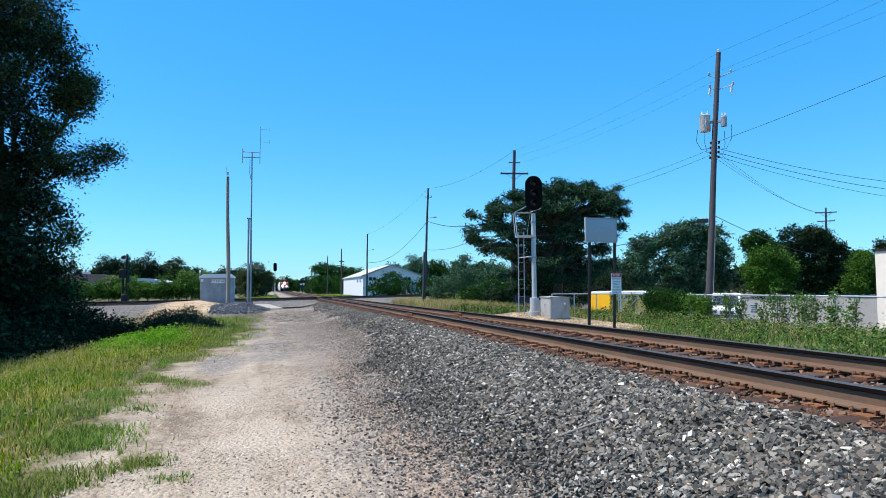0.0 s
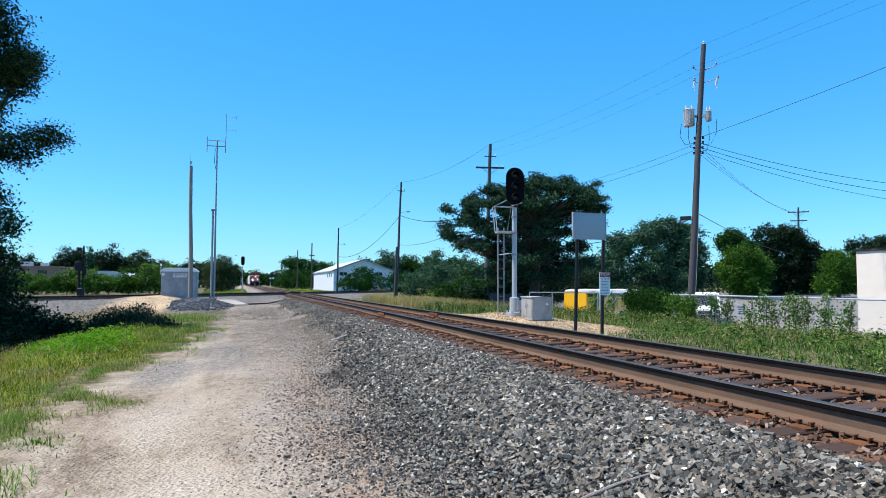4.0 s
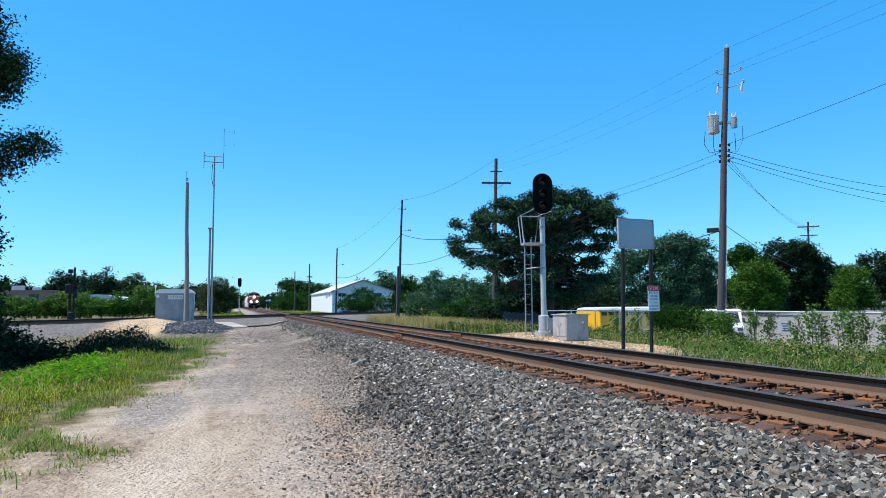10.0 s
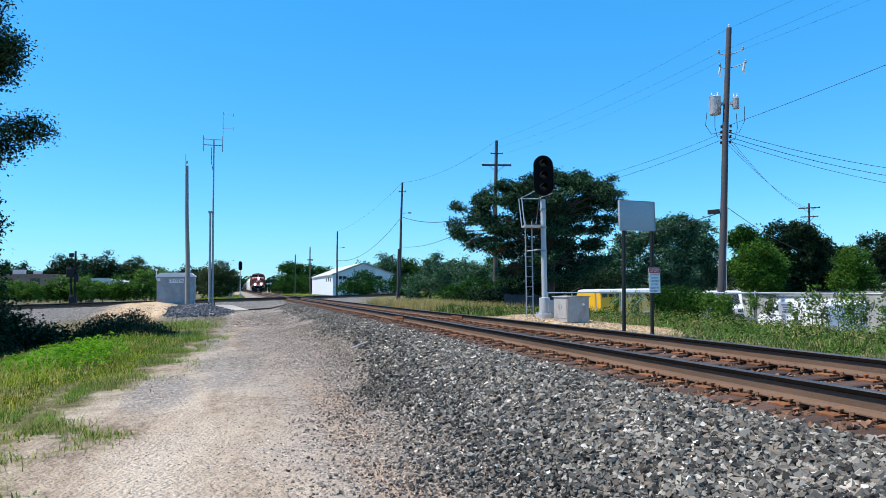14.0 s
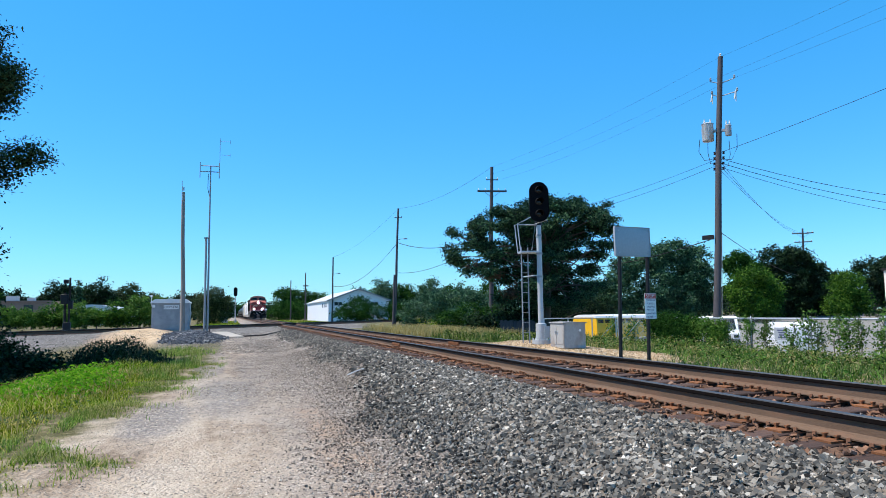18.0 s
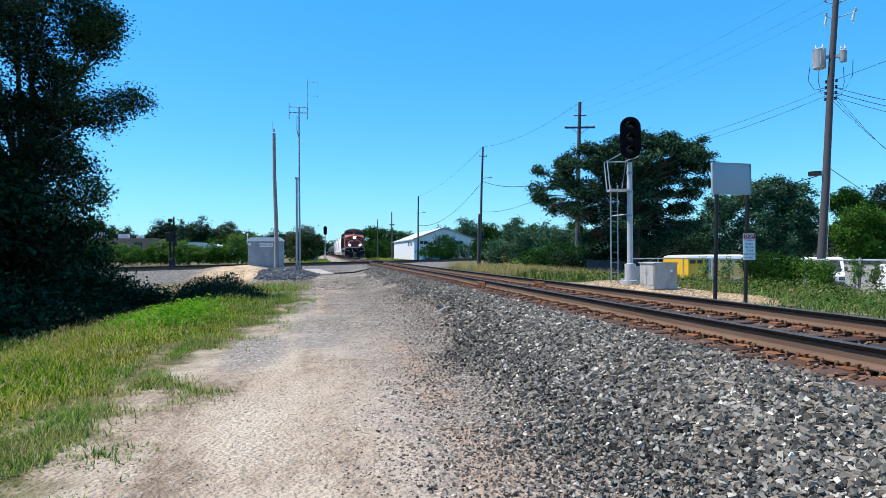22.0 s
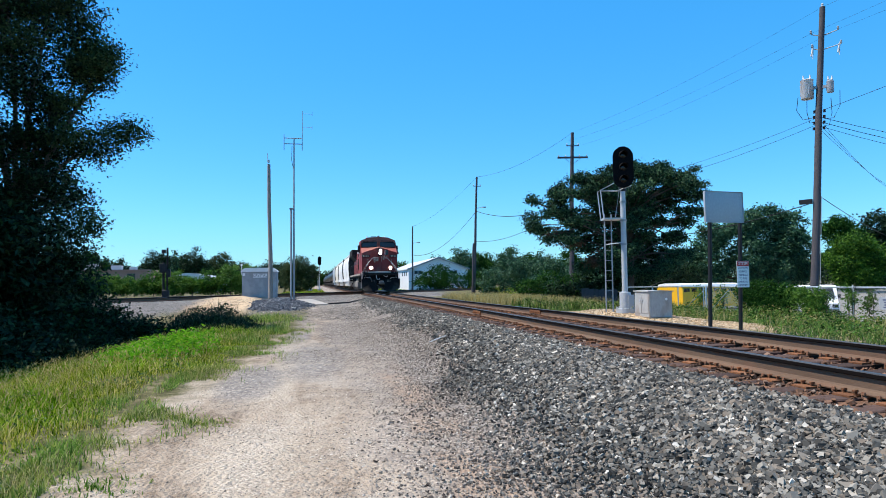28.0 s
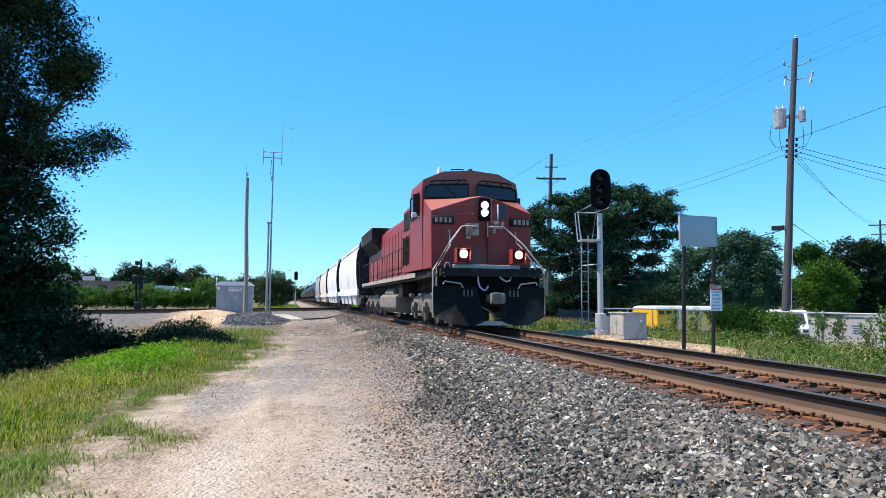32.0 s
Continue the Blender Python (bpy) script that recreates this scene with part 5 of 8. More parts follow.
# ---- signals and gear further off ----
def small_signal(label, base, top_z, head_w=0.5, head_h=1.0):
    sg = thing("railway_signal", label, "railway signal", pose(*base))
    h_ = top_z - base[2]
    bm = B()
    tube(bm, [(0, 0, 0), (0, 0, h_ - head_h)], [0.07, 0.06], 8)
    part("mast", bm, ALU, sg)
    bm = B()
    prism(bm, [(head_w / 2 * math.cos(a), h_ - head_h / 2 + (head_h - head_w) / 2 * (1 if math.sin(a) >= 0 else -1) + head_w / 2 * math.sin(a)) for a in np.linspace(0, 2 * math.pi, 20, endpoint=False)], -0.12, -0.04)
    part("signal_head", bm, BLACK_MATT, sg, "black oval signal head")
    for x in (-0.32, -0.14):
        bm = B()
        tube(bm, [(x, 0.1, 0), (x, 0.1, h_ - head_h - 0.1)], 0.018, 5)
        part("ladder_rail", bm, GALV, sg)
    bm = B()
    box(bm, (0.0, 0, 0.3), (0.4, 0.4, 0.6))
    part("base_casting", bm, ALU, sg)
    return sg


small_signal("distant black-headed railway signal beyond the crossing", (-4.75, 115, zg(-4.75, 115)), 5.0, 0.55, 1.35)
fb = thing("relay_cabinet", "small pale equipment cabinet by the far signal", "equipment cabinet", pose(-6.3, 116, zg(-6.3, 116)))
bm = B()
box(bm, (0, 0, 0.9), (0.9, 0.8, 1.8))
bevel(bm, 0.02, 1)
part("body", bm, ALU, fb)
bm = B()
box(bm, (0, 0, 1.83), (1.0, 0.9, 0.08))
part("lid", bm, WHITE, fb)
for x, y, h_ in ((-5.9, 121, 3.6), (3.9, 205, 3.2), (4.6, 240, 3.4)):
    ps = thing("marker_post", "slim pale marker post with small plates beside the line", "post", pose(x, y, zg(x, y)))
    bm = B()
    tube(bm, [(0, 0, 0), (0, 0, h_)], 0.06, 6)
    part("post", bm, ALU, ps)
    bm = B()
    box(bm, (0, -0.08, h_ - 0.3), (0.7, 0.03, 0.35))
    part("plate", bm, WHITE, ps)
    bm = B()
    box(bm, (0, -0.08, h_ - 1.1), (0.5, 0.2, 0.4))
    part("lamp_box", bm, BLACK, ps)
# signal on the crossing track, seen from behind
lx, ly = -16.75, 65.0
cs = thing("railway_signal", "dark two-post signal of the crossing track seen edge-on", "railway signal", pose(lx, ly, zg(lx, ly)))
for x, h_, r_ in ((0.0, 4.3, 0.07), (-0.28, 3.2, 0.09)):
    bm = B()
    tube(bm, [(x, 0, 0), (x, 0, h_)], r_, 8)
    part("post", bm, UNDER, cs)
for x, z_, w_, h_ in ((-0.25, 4.0, 0.3, 0.3), (-0.3, 2.7, 0.5, 0.7), (0.1, 2.3, 0.3, 0.6), (-0.1, 0.5, 0.5, 1.0)):
    bm = B()
    box(bm, (x, -0.05, z_), (w_, 0.35, h_))
    bevel(bm, 0.03, 1)
    part("signal_box", bm, BLACK, cs)


# ---- vegetation ----
def in_blobs(blobs, n, rng, shell=0.55):
    """n points in ellipsoids (cx, cy, cz, rx, ry, rz), thicker towards their skins, clumped."""
    vol = np.array([b[3] * b[4] * b[5] for b in blobs]) ** 0.75
    pick = rng.choice(len(blobs), n, p=vol / vol.sum())
    bl = np.array(blobs)[pick]
    d = rng.normal(size=(n, 3))
    d /= np.linalg.norm(d, axis=1, keepdims=True)
    r = shell + (1 - shell) * rng.random(n) ** 0.6
    r *= 1 + 0.16 * np.sin(d[:, 0] * 7 + pick) * np.sin(d[:, 1] * 6 + 2 * pick) + 0.12 * np.sin(d[:, 2] * 9 + pick)
    return bl[:, :3] + d * r[:, None] * bl[:, 3:]


def clumped(blobs, clumps, per, spread, rng, shell=0.5):
    c = in_blobs(blobs, clumps, rng, shell)
    k = np.repeat(c, per, 0)
    return k + rng.normal(size=k.shape) * spread * np.array([1, 1, 0.7])


def limb_bm(base, blobs, r0, fork_z, rng, wiggle=0.25, slim=1.0):
    bm = B()
    base = Vector(base)
    top = Vector(max(blobs, key=lambda b: b[2])[:3])
    fork = base.lerp(top, (fork_z - base.z) / max(top.z - base.z, 0.1))
    tube(bm, [base - Vector((0, 0, 0.2)), base + Vector((0, 0, 0.25)), base.lerp(fork, 0.5) + Vector((rng.uniform(-wiggle, wiggle) * 0.3, 0, 0)), fork], [r0 * 1.5, r0 * 1.1, r0 * 0.95, r0 * 0.8], 9)
    for b in blobs:
        c = Vector(b[:3])
        t = rng.uniform(0.45, 1.0)
        a = base.lerp(fork, t) if c.z < fork.z + 1 else fork
        m = a.lerp(c, 0.5) + Vector((rng.uniform(-wiggle, wiggle), rng.uniform(-wiggle, wiggle), rng.uniform(0, wiggle)))
        rr = r0 * rng.uniform(0.35, 0.6) * slim
        tube(bm, [a, m, c], [rr, rr * 0.65, rr * 0.3], 6)
        for _ in range(3):
            e = c + Vector((rng.uniform(-1, 1) * b[3], rng.uniform(-1, 1) * b[4], rng.uniform(-0.6, 0.9) * b[5])) * 0.8
            tube(bm, [m.lerp(c, 0.6), e], [rr * 0.35, rr * 0.1], 4)
    return bm


def tree(name, label, base, blobs, leaves, size, material, r0=0.2, fork=None, per=14, spread=0.35, category="tree", shell=0.5, seed=1, extra=None, slim=1.0):
    r = np.random.default_rng(seed)
    ob = thing(name, label, category)
    part("trunk", limb_bm(base, blobs, r0, fork if fork is not None else base[2] + 2.0, r, slim=slim), BARK, ob)
    pts = clumped(blobs, leaves // per, per, spread, r, shell)
    pts = pts[pts[:, 2] > ground_z(pts[:, 0], pts[:, 1]) + 0.05]
    cr = new("crown", leaf_mesh("crown", pts, size, material, r))
    cr.parent = ob
    if extra:
        nm, bl, cnt, mt, sz, lab = extra
        e = new(nm, leaf_mesh(nm, clumped(bl, cnt // per, per, spread, r, 0.2), sz, mt, r))
        e.parent = ob
        tagged(e, lab)
    return ob


# the tall tree by the lane
tree("ash_tree", "tall dark leafy tree with an open ragged crown", (-14.6, 33.0, -1.35), [
    (-15.4, 33, 11.2, 2.2, 2.0, 1.4), (-13.9, 32.8, 9.9, 1.4, 1.6, 1.1), (-16.2, 33.4, 9.4, 2.0, 2.0, 1.8), (-12.9, 33, 8.3, 0.95, 1.2, 0.85), (-12.6, 32.8, 7.5, 0.7, 0.9, 0.5),
    (-14.6, 32.8, 7.6, 1.3, 1.5, 1.0), (-13.7, 32.8, 6.4, 0.9, 1.0, 0.6), (-17.0, 33, 6.8, 1.7, 1.8, 1.5), (-12.9, 32.8, 5.2, 0.95, 1.0, 0.55), (-14.0, 32.7, 4.4, 0.9, 1.2, 0.6),
    (-15.6, 32.4, 3.1, 1.6, 1.6, 1.2), (-13.3, 32.6, 3.6, 0.85, 1.0, 0.6), (-13.2, 32.4, 2.5, 0.85, 1.0, 0.55), (-14.3, 32.0, 1.3, 1.4, 1.4, 1.0), (-16.8, 32, 2.2, 1.9, 1.8, 1.7), (-13.5, 31.8, 0.2, 1.0, 1.2, 0.9), (-17.4, 31.6, 0.2, 1.8, 1.6, 1.6), (-15.2, 31.5, -0.3, 2.0, 1.6, 1.2), (-18.8, 32, 4.5, 2.0, 2, 2.2), (-18.6, 32, 8.5, 2.2, 2, 2.4),
    (-15.2, 33.2, 5.2, 1.5, 1.2, 1.1), (-14.4, 33.2, 5.6, 1.0, 1.0, 0.8), (-14.4, 33.0, 3.6, 1.2, 1.1, 0.9), (-13.3, 33, 1.6, 0.9, 1.0, 0.8), (-12.9, 32.6, 0.6, 0.8, 0.9, 0.8)],
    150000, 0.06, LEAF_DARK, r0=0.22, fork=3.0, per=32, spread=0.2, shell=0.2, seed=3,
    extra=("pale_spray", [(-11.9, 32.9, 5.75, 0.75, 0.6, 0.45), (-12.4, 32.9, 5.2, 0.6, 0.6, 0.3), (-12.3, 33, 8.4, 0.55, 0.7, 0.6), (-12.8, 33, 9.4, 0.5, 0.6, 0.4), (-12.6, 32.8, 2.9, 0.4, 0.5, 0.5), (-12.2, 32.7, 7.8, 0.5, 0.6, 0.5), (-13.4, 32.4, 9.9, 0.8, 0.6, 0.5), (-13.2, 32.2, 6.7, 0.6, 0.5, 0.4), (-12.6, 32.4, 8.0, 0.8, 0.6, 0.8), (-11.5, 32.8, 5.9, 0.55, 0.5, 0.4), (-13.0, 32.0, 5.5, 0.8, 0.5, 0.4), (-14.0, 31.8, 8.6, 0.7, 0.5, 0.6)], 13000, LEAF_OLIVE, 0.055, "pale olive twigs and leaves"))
# growth under the tree: its shade is deepened by the dark leaf colour
tree("shrub_thicket", "shrub thicket at the foot of the tree, coloured dark for shade", (-15.0, 29.5, -1.4), [(-14.6, 29.5, -0.6, 1.6, 1.5, 0.9), (-13.0, 29.0, -0.9, 1.2, 1.2, 0.6), (-16.4, 29, -0.2, 1.6, 1.4, 1.2), (-12.2, 28.0, -1.0, 0.9, 0.9, 0.4), (-17.0, 27, 0.2, 1.5, 1.5, 1.6), (-15.4, 26.4, -0.7, 1.2, 1.2, 0.8), (-13.6, 27.2, -0.8, 1.4, 1.2, 0.75), (-14.4, 25.0, -0.9, 1.2, 1.2, 0.6), (-16.8, 24, -0.4, 1.6, 1.4, 1.2)], 26000, 0.075, LEAF_DARK, r0=0.06, fork=-1.0, per=12, spread=0.2, category="shrub", seed=4)
tree("undergrowth", "dense undergrowth below the tall tree, coloured dark for its shade", (-16.0, 31.0, -1.4), [(-15.5, 31.5, 0.2, 2.2, 1.6, 1.7), (-17.6, 31, 0.8, 2.2, 1.8, 2.2), (-13.6, 31.2, -0.5, 1.5, 1.4, 1.0), (-16.2, 29.0, -0.2, 1.8, 1.4, 1.3), (-18.8, 29.0, 0.6, 2.2, 1.6, 2.0), (-14.4, 30.8, 1.6, 1.6, 1.4, 1.4), (-16.8, 32, 3.4, 2.0, 1.6, 1.6)], 44000, 0.10, LEAF_DARK, r0=0.08, fork=-0.8, per=20, spread=0.25, category="shrubs", shell=0.1, seed=14)
tree("scrub", "low scrub spreading from the tree's foot, coloured dark for shade", (-12.2, 31.5, -1.4), [(-12.4, 31.5, -0.5, 1.0, 1.2, 0.9), (-11.4, 32.0, -0.75, 0.9, 1.2, 0.6), (-10.6, 32.5, -0.85, 0.9, 1.2, 0.55), (-12.8, 30.2, -0.7, 1.1, 1.1, 0.7), (-11.6, 30.4, -0.95, 0.9, 1.0, 0.5), (-12.2, 33.2, -0.4, 0.9, 1.0, 0.8), (-13.6, 29.0, -0.7, 1.1, 1.0, 0.7)], 22000, 0.06, LEAF_DARK, r0=0.04, fork=-1.0, per=14, spread=0.18, category="shrub", shell=0.1, seed=15)
# unseen tree left of the view, added to cast shade on the thicket
tree("tree", "leafy tree out of view by the ditch, added to shade the thicket", (-20.5, 30.0, -1.4), [(-20.5, 30, 6, 3, 3, 3.5), (-19.5, 29, 2.0, 2.4, 2.4, 2.2), (-21, 31, 9.5, 2.4, 2.4, 2.2), (-19.0, 27.5, 7.5, 2.4, 2.4, 2.6), (-18.8, 31.2, 9.2, 2.3, 2.4, 2.4), (-18.6, 25.0, 6.2, 2.2, 2.3, 2.4), (-18.8, 23.0, 3.6, 2.0, 2.0, 2.0)], 72000, 0.10, LEAF_DARK, r0=0.2, per=40, spread=0.35, shell=0.3, seed=5)

# the broad pine behind the signal
PINE = []
pr = np.random.default_rng(11)
for z_, x0_, x1_, n_ in ((1.5, 9.6, 15.6, 9), (2.4, 8.4, 15.8, 11), (3.2, 7.2, 16.0, 13), (4.0, 6.6, 16.2, 13), (4.7, 6.5, 16.5, 14), (5.4, 6.8, 16.7, 15), (6.1, 8.0, 16.6, 15), (6.7, 9.4, 16.2, 13), (7.15, 11.4, 15.8, 9)):
    for i in range(n_):
        u = (i + pr.uniform(0.1, 0.9)) / n_
        deep = 2.9 * math.sqrt(max(1 - (2 * u - 1) ** 2, 0.05)) * (0.6 if z_ > 6.5 else 1.0)
        PINE.append((x0_ + (x1_ - x0_) * u, 45.5 + deep * pr.uniform(-1, 1), z_ + pr.uniform(-0.3, 0.3), pr.uniform(0.5, 0.95), pr.uniform(0.6, 1.0), pr.uniform(0.2, 0.36)))
PINE += [(16.4, 45, 7.25, 0.35, 0.4, 0.28), (14.2, 45, 7.45, 0.5, 0.5, 0.22), (12.3, 45, 7.5, 0.5, 0.5, 0.2), (7.9, 45, 5.85, 0.35, 0.5, 0.25), (6.4, 45, 5.3, 0.35, 0.5, 0.2)]
PINE += [(12.4, 46.6, 2.4, 2.2, 1.0, 1.3), (14.6, 46.6, 2.2, 1.6, 1.0, 1.3), (11.6, 46.5, 4.4, 2.2, 0.9, 1.1), (13.6, 46.5, 5.4, 1.6, 0.9, 0.8)]
PINE = [b for b in PINE if not (b[0] < 9.4 and b[2] < 2.6)]
tree("pine_tree", "broad dark pine with layered flat branches", (12.3, 45.5, -0.8), PINE, 120000, 0.07, NEEDLES, r0=0.32, fork=4.5, per=44, spread=0.15, shell=0.2, seed=6, slim=0.4,
     extra=("dead_spray", [(8.6, 44.6, 2.9, 0.9, 0.8, 0.3), (9.9, 44.2, 1.9, 0.7, 0.7, 0.5), (7.8, 44.5, 3.4, 0.7, 0.6, 0.25)], 1800, DEAD_LEAF, 0.06, "brown dead needles on low branches"))

tree("shrubs", "shrubs below the pine, coloured dark for the shade there", (13.0, 46.5, -0.8), [(10.4, 46.6, 0.3, 1.2, 1.0, 1.1), (12.2, 47, 0.6, 1.4, 1.0, 1.3), (20.0, 60, 0.9, 2.4, 1.4, 1.5), (23.5, 60, 0.9, 2.6, 1.4, 1.5), (9.0, 47.5, 0.0, 1.0, 1.0, 0.9)], 15000, 0.09, LEAF_DARK, r0=0.06, fork=0, per=12, spread=0.22, category="shrubs", shell=0.1, seed=16)
# trees beyond the yard
yard_trees = [
    ("dense blue-green tree behind the yard", (33.6, 62, -1.6), [(31.5, 62, 5.6, 1.3, 1.2, 1.1), (33.7, 62, 6.0, 1.4, 1.3, 1.1), (36.0, 62, 5.7, 1.2, 1.2, 1.1), (35.0, 61.6, 3.7, 2.0, 1.6, 1.7), (31.3, 61.6, 2.8, 1.7, 1.6, 2.0), (36.4, 62, 1.9, 0.9, 1.0, 1.6), (33.2, 61.4, 1.4, 2.0, 1.6, 1.5), (28.9, 62.5, 4.6, 1.3, 1.4, 1.0), (28.2, 62.5, 2.2, 1.6, 1.6, 1.9), (25.6, 63.5, 1.8, 1.5, 1.5, 1.7)], LEAF_TEAL, 52000, 0.12),
    ("yellow-green tree behind the yard", (38.8, 58, -1.6), [(38.6, 58, 3.3, 1.5, 1.3, 1.1), (37.5, 58, 2.0, 1.2, 1.2, 1.3), (40.2, 58, 2.3, 1.1, 1.1, 1.3), (38.8, 57.8, 0.6, 1.8, 1.3, 1.2)], LEAF_YELLOW, 22000, 0.10),
    ("rounded green tree behind the yard", (42.8, 64, -1.6), [(42.5, 64, 5.2, 1.2, 1.2, 1.1), (43.1, 64, 2.9, 1.6, 1.4, 1.8), (44.6, 64.4, 4.2, 1.1, 1.2, 1.2)], LEAF_MID, 16000, 0.12),
    ("large dark tree behind the yard", (50.8, 66, -1.6), [(48.5, 66, 5.9, 1.3, 1.2, 1.2), (51.6, 66, 6.0, 1.8, 1.6, 1.3), (53.6, 66, 4.7, 1.3, 1.2, 1.5), (50.5, 66, 3.6, 2.3, 1.8, 2.2), (53.5, 66, 2.2, 1.9, 1.7, 1.9), (47.2, 66, 3.4, 1.5, 1.5, 1.9), (49.5, 65.6, 1.0, 2.6, 1.6, 1.6)], LEAF_DARK, 40000, 0.13),
    ("sunlit yellow-green tree behind the yard", (51.8, 60, -1.6), [(51.8, 60, 2.7, 1.5, 1.3, 1.4), (52.5, 60, 1.2, 1.5, 1.3, 1.2), (50.2, 60, 1.1, 0.9, 1.0, 1.0)], LEAF_YELLOW, 14000, 0.10),
    ("dark tree at the end of the yard", (62.0, 66, -1.6), [(61.6, 66, 4.7, 1.4, 1.3, 1.5), (63.4, 66, 3.2, 1.9, 1.6, 2.3), (58.9, 68, 3.2, 2.0, 1.8, 1.7), (67, 66, 4.5, 3, 2.4, 3.0), (57.0, 68, 1.6, 2.4, 1.8, 1.8)], LEAF_DARK, 30000, 0.14),
]
for i, (lab, base, bl, mt, cnt, sz) in enumerate(yard_trees):
    tree("tree", lab, base, bl, cnt, sz, mt, r0=0.22, per=64, spread=0.30, shell=0.6, seed=20 + i)
# dark undergrowth closing the yard
tree("undergrowth", "dark undergrowth closing off the yard", (44, 70, -1.6), [(x, 68 + (i % 3), -0.2, 3.0, 1.6, 1.7) for i, x in enumerate(np.arange(24, 84, 3.6))], 14000, 0.22, LEAF_DARK, r0=0.08, fork=-1, per=12, spread=0.5, category="shrubs", seed=31)

# shrubs between the crossing track and the shed
tree("shrubs", "tall green shrubs beyond the crossing track", (14, 92, -0.7), [(11.0, 100, 1.4, 2.0, 1.5, 1.7), (9.7, 103, 0.6, 1.4, 1.4, 1.2), (13.2, 98, 0.8, 2.0, 1.4, 1.2), (16.0, 96, 0.9, 2.2, 1.4, 1.4)], 11000, 0.12, LEAF_MID, r0=0.07, fork=0, per=44, spread=0.3, shell=0.6, category="shrubs", seed=32)
tree("shrubs", "broad dark shrubs between the crossing track and the pine", (18, 84, -0.7), [(14.0, 82, 0.7, 1.6, 1.4, 1.4), (16.4, 80, 1.6, 2.2, 1.6, 1.7), (19.2, 78, 1.6, 2.4, 1.6, 1.7), (17.4, 74, 0.4, 2.0, 1.5, 1.1), (21.8, 74, 1.4, 2.2, 1.6, 1.7), (20.2, 68, 0.2, 1.9, 1.4, 1.0), (14.8, 68, 0.3, 1.6, 1.2, 0.9)], 24000, 0.11, LEAF_TEAL, r0=0.07, fork=0, per=50, spread=0.28, shell=0.6, category="shrubs", seed=33)
tree("shrub", "green shrub below the pine", (12.0, 57, -0.7), [(11.6, 57, 0.5, 1.4, 1.1, 1.0), (13.4, 57, 0.4, 1.3, 1.1, 0.9), (10.2, 58, 0.2, 1.1, 1.0, 0.8)], 3500, 0.1, LEAF_MID, r0=0.05, fork=0, per=12, spread=0.2, category="shrub", seed=34)
# far trees behind shed and down the line
far = [(27, 185, 7.0), (32.5, 182, 8.4), (38.5, 184, 7.6), (44, 180, 8.8), (50, 182, 7.4), (56, 186, 7.8), (63, 184, 8.4)]
for i, (x, y, h) in enumerate(far):
    tree("tree", "dark green tree behind the white shed", (x, y, -1), [(x, y, h * 0.72, 3.0, 2.6, h * 0.38), (x + 1.5, y, h * 0.4, 3.2, 2.6, h * 0.42), (x - 1.8, y, h * 0.45, 2.6, 2.6, h * 0.36)], 9000, 0.27, LEAF_TEAL if i % 2 else LEAF_MID, r0=0.2, per=36, spread=0.6, shell=0.3, seed=40 + i)
tree("tree", "large dark tree beside the line far away", (16.0, 270, -1), [(14.0, 270, 8.4, 4.2, 4, 2.3), (18.5, 270, 7.2, 5, 4, 2.6), (25, 268, 6.4, 5, 4, 2.4), (31, 266, 5.8, 5, 4, 2.4), (20, 266, 3.4, 9, 4, 3.0)], 14000, 0.32, LEAF_MID, r0=0.35, per=50, spread=0.75, shell=0.6, seed=50)
tree("shrubs", "green bushes beside the line beyond the crossing", (9.0, 190, -1), [(7.5, 190, 1.8, 3.0, 3, 2.6), (10.5, 186, 1.6, 2.6, 2.4, 2.2), (5.8, 200, 1.0, 2.2, 2, 1.8), (12.5, 178, 1.2, 2.2, 2, 1.8)], 9000, 0.17, LEAF_MID, r0=0.1, fork=0, per=40, spread=0.4, shell=0.6, category="shrubs", seed=51)
tree("tree", "rounded olive-green tree beyond the crossing track", (-7.6, 110, -0.6), [(-8.6, 110, 2.2, 1.9, 1.8, 1.7), (-7.4, 110, 3.2, 1.7, 1.7, 1.6), (-6.3, 110, 2.0, 1.5, 1.6, 1.8), (-8.0, 109, 0.9, 2.2, 1.8, 1.3)], 15000, 0.11, LEAF_OLIVE, r0=0.14, fork=0.8, per=50, spread=0.24, shell=0.6, seed=52)
tree("tree", "dark tree by the far signal", (-12.0, 118, -0.6), [(-12.4, 118, 2.4, 2.0, 1.8, 1.9), (-14.6, 119, 1.8, 1.8, 1.6, 1.6)], 3500, 0.16, LEAF_DARK, r0=0.14, per=10, spread=0.3, seed=53)
for i, x in enumerate(np.arange(-34, -12.5, 2.3)):
    y = 95 - 0.15 * (x + 12)
    h = 2.3 + 0.5 * math.sin(i * 1.7) + (0.7 if x > -18 else 0)
    tree("hedge_shrub", "green shrub in a row beyond the crossing track", (float(x), y, -0.5), [(float(x), y, h * 0.4, 1.7, 1.3, h * 0.5), (float(x) + 0.9, y + 0.5, h * 0.25, 1.5, 1.2, h * 0.4)], 3600, 0.13, (HEDGE_LEAF, LEAF_YELLOW, HEDGE_LEAF)[i % 3], r0=0.06, fork=0, per=36, spread=0.26, shell=0.6, category="shrub", seed=60 + i)
rr_ = random.Random(5)
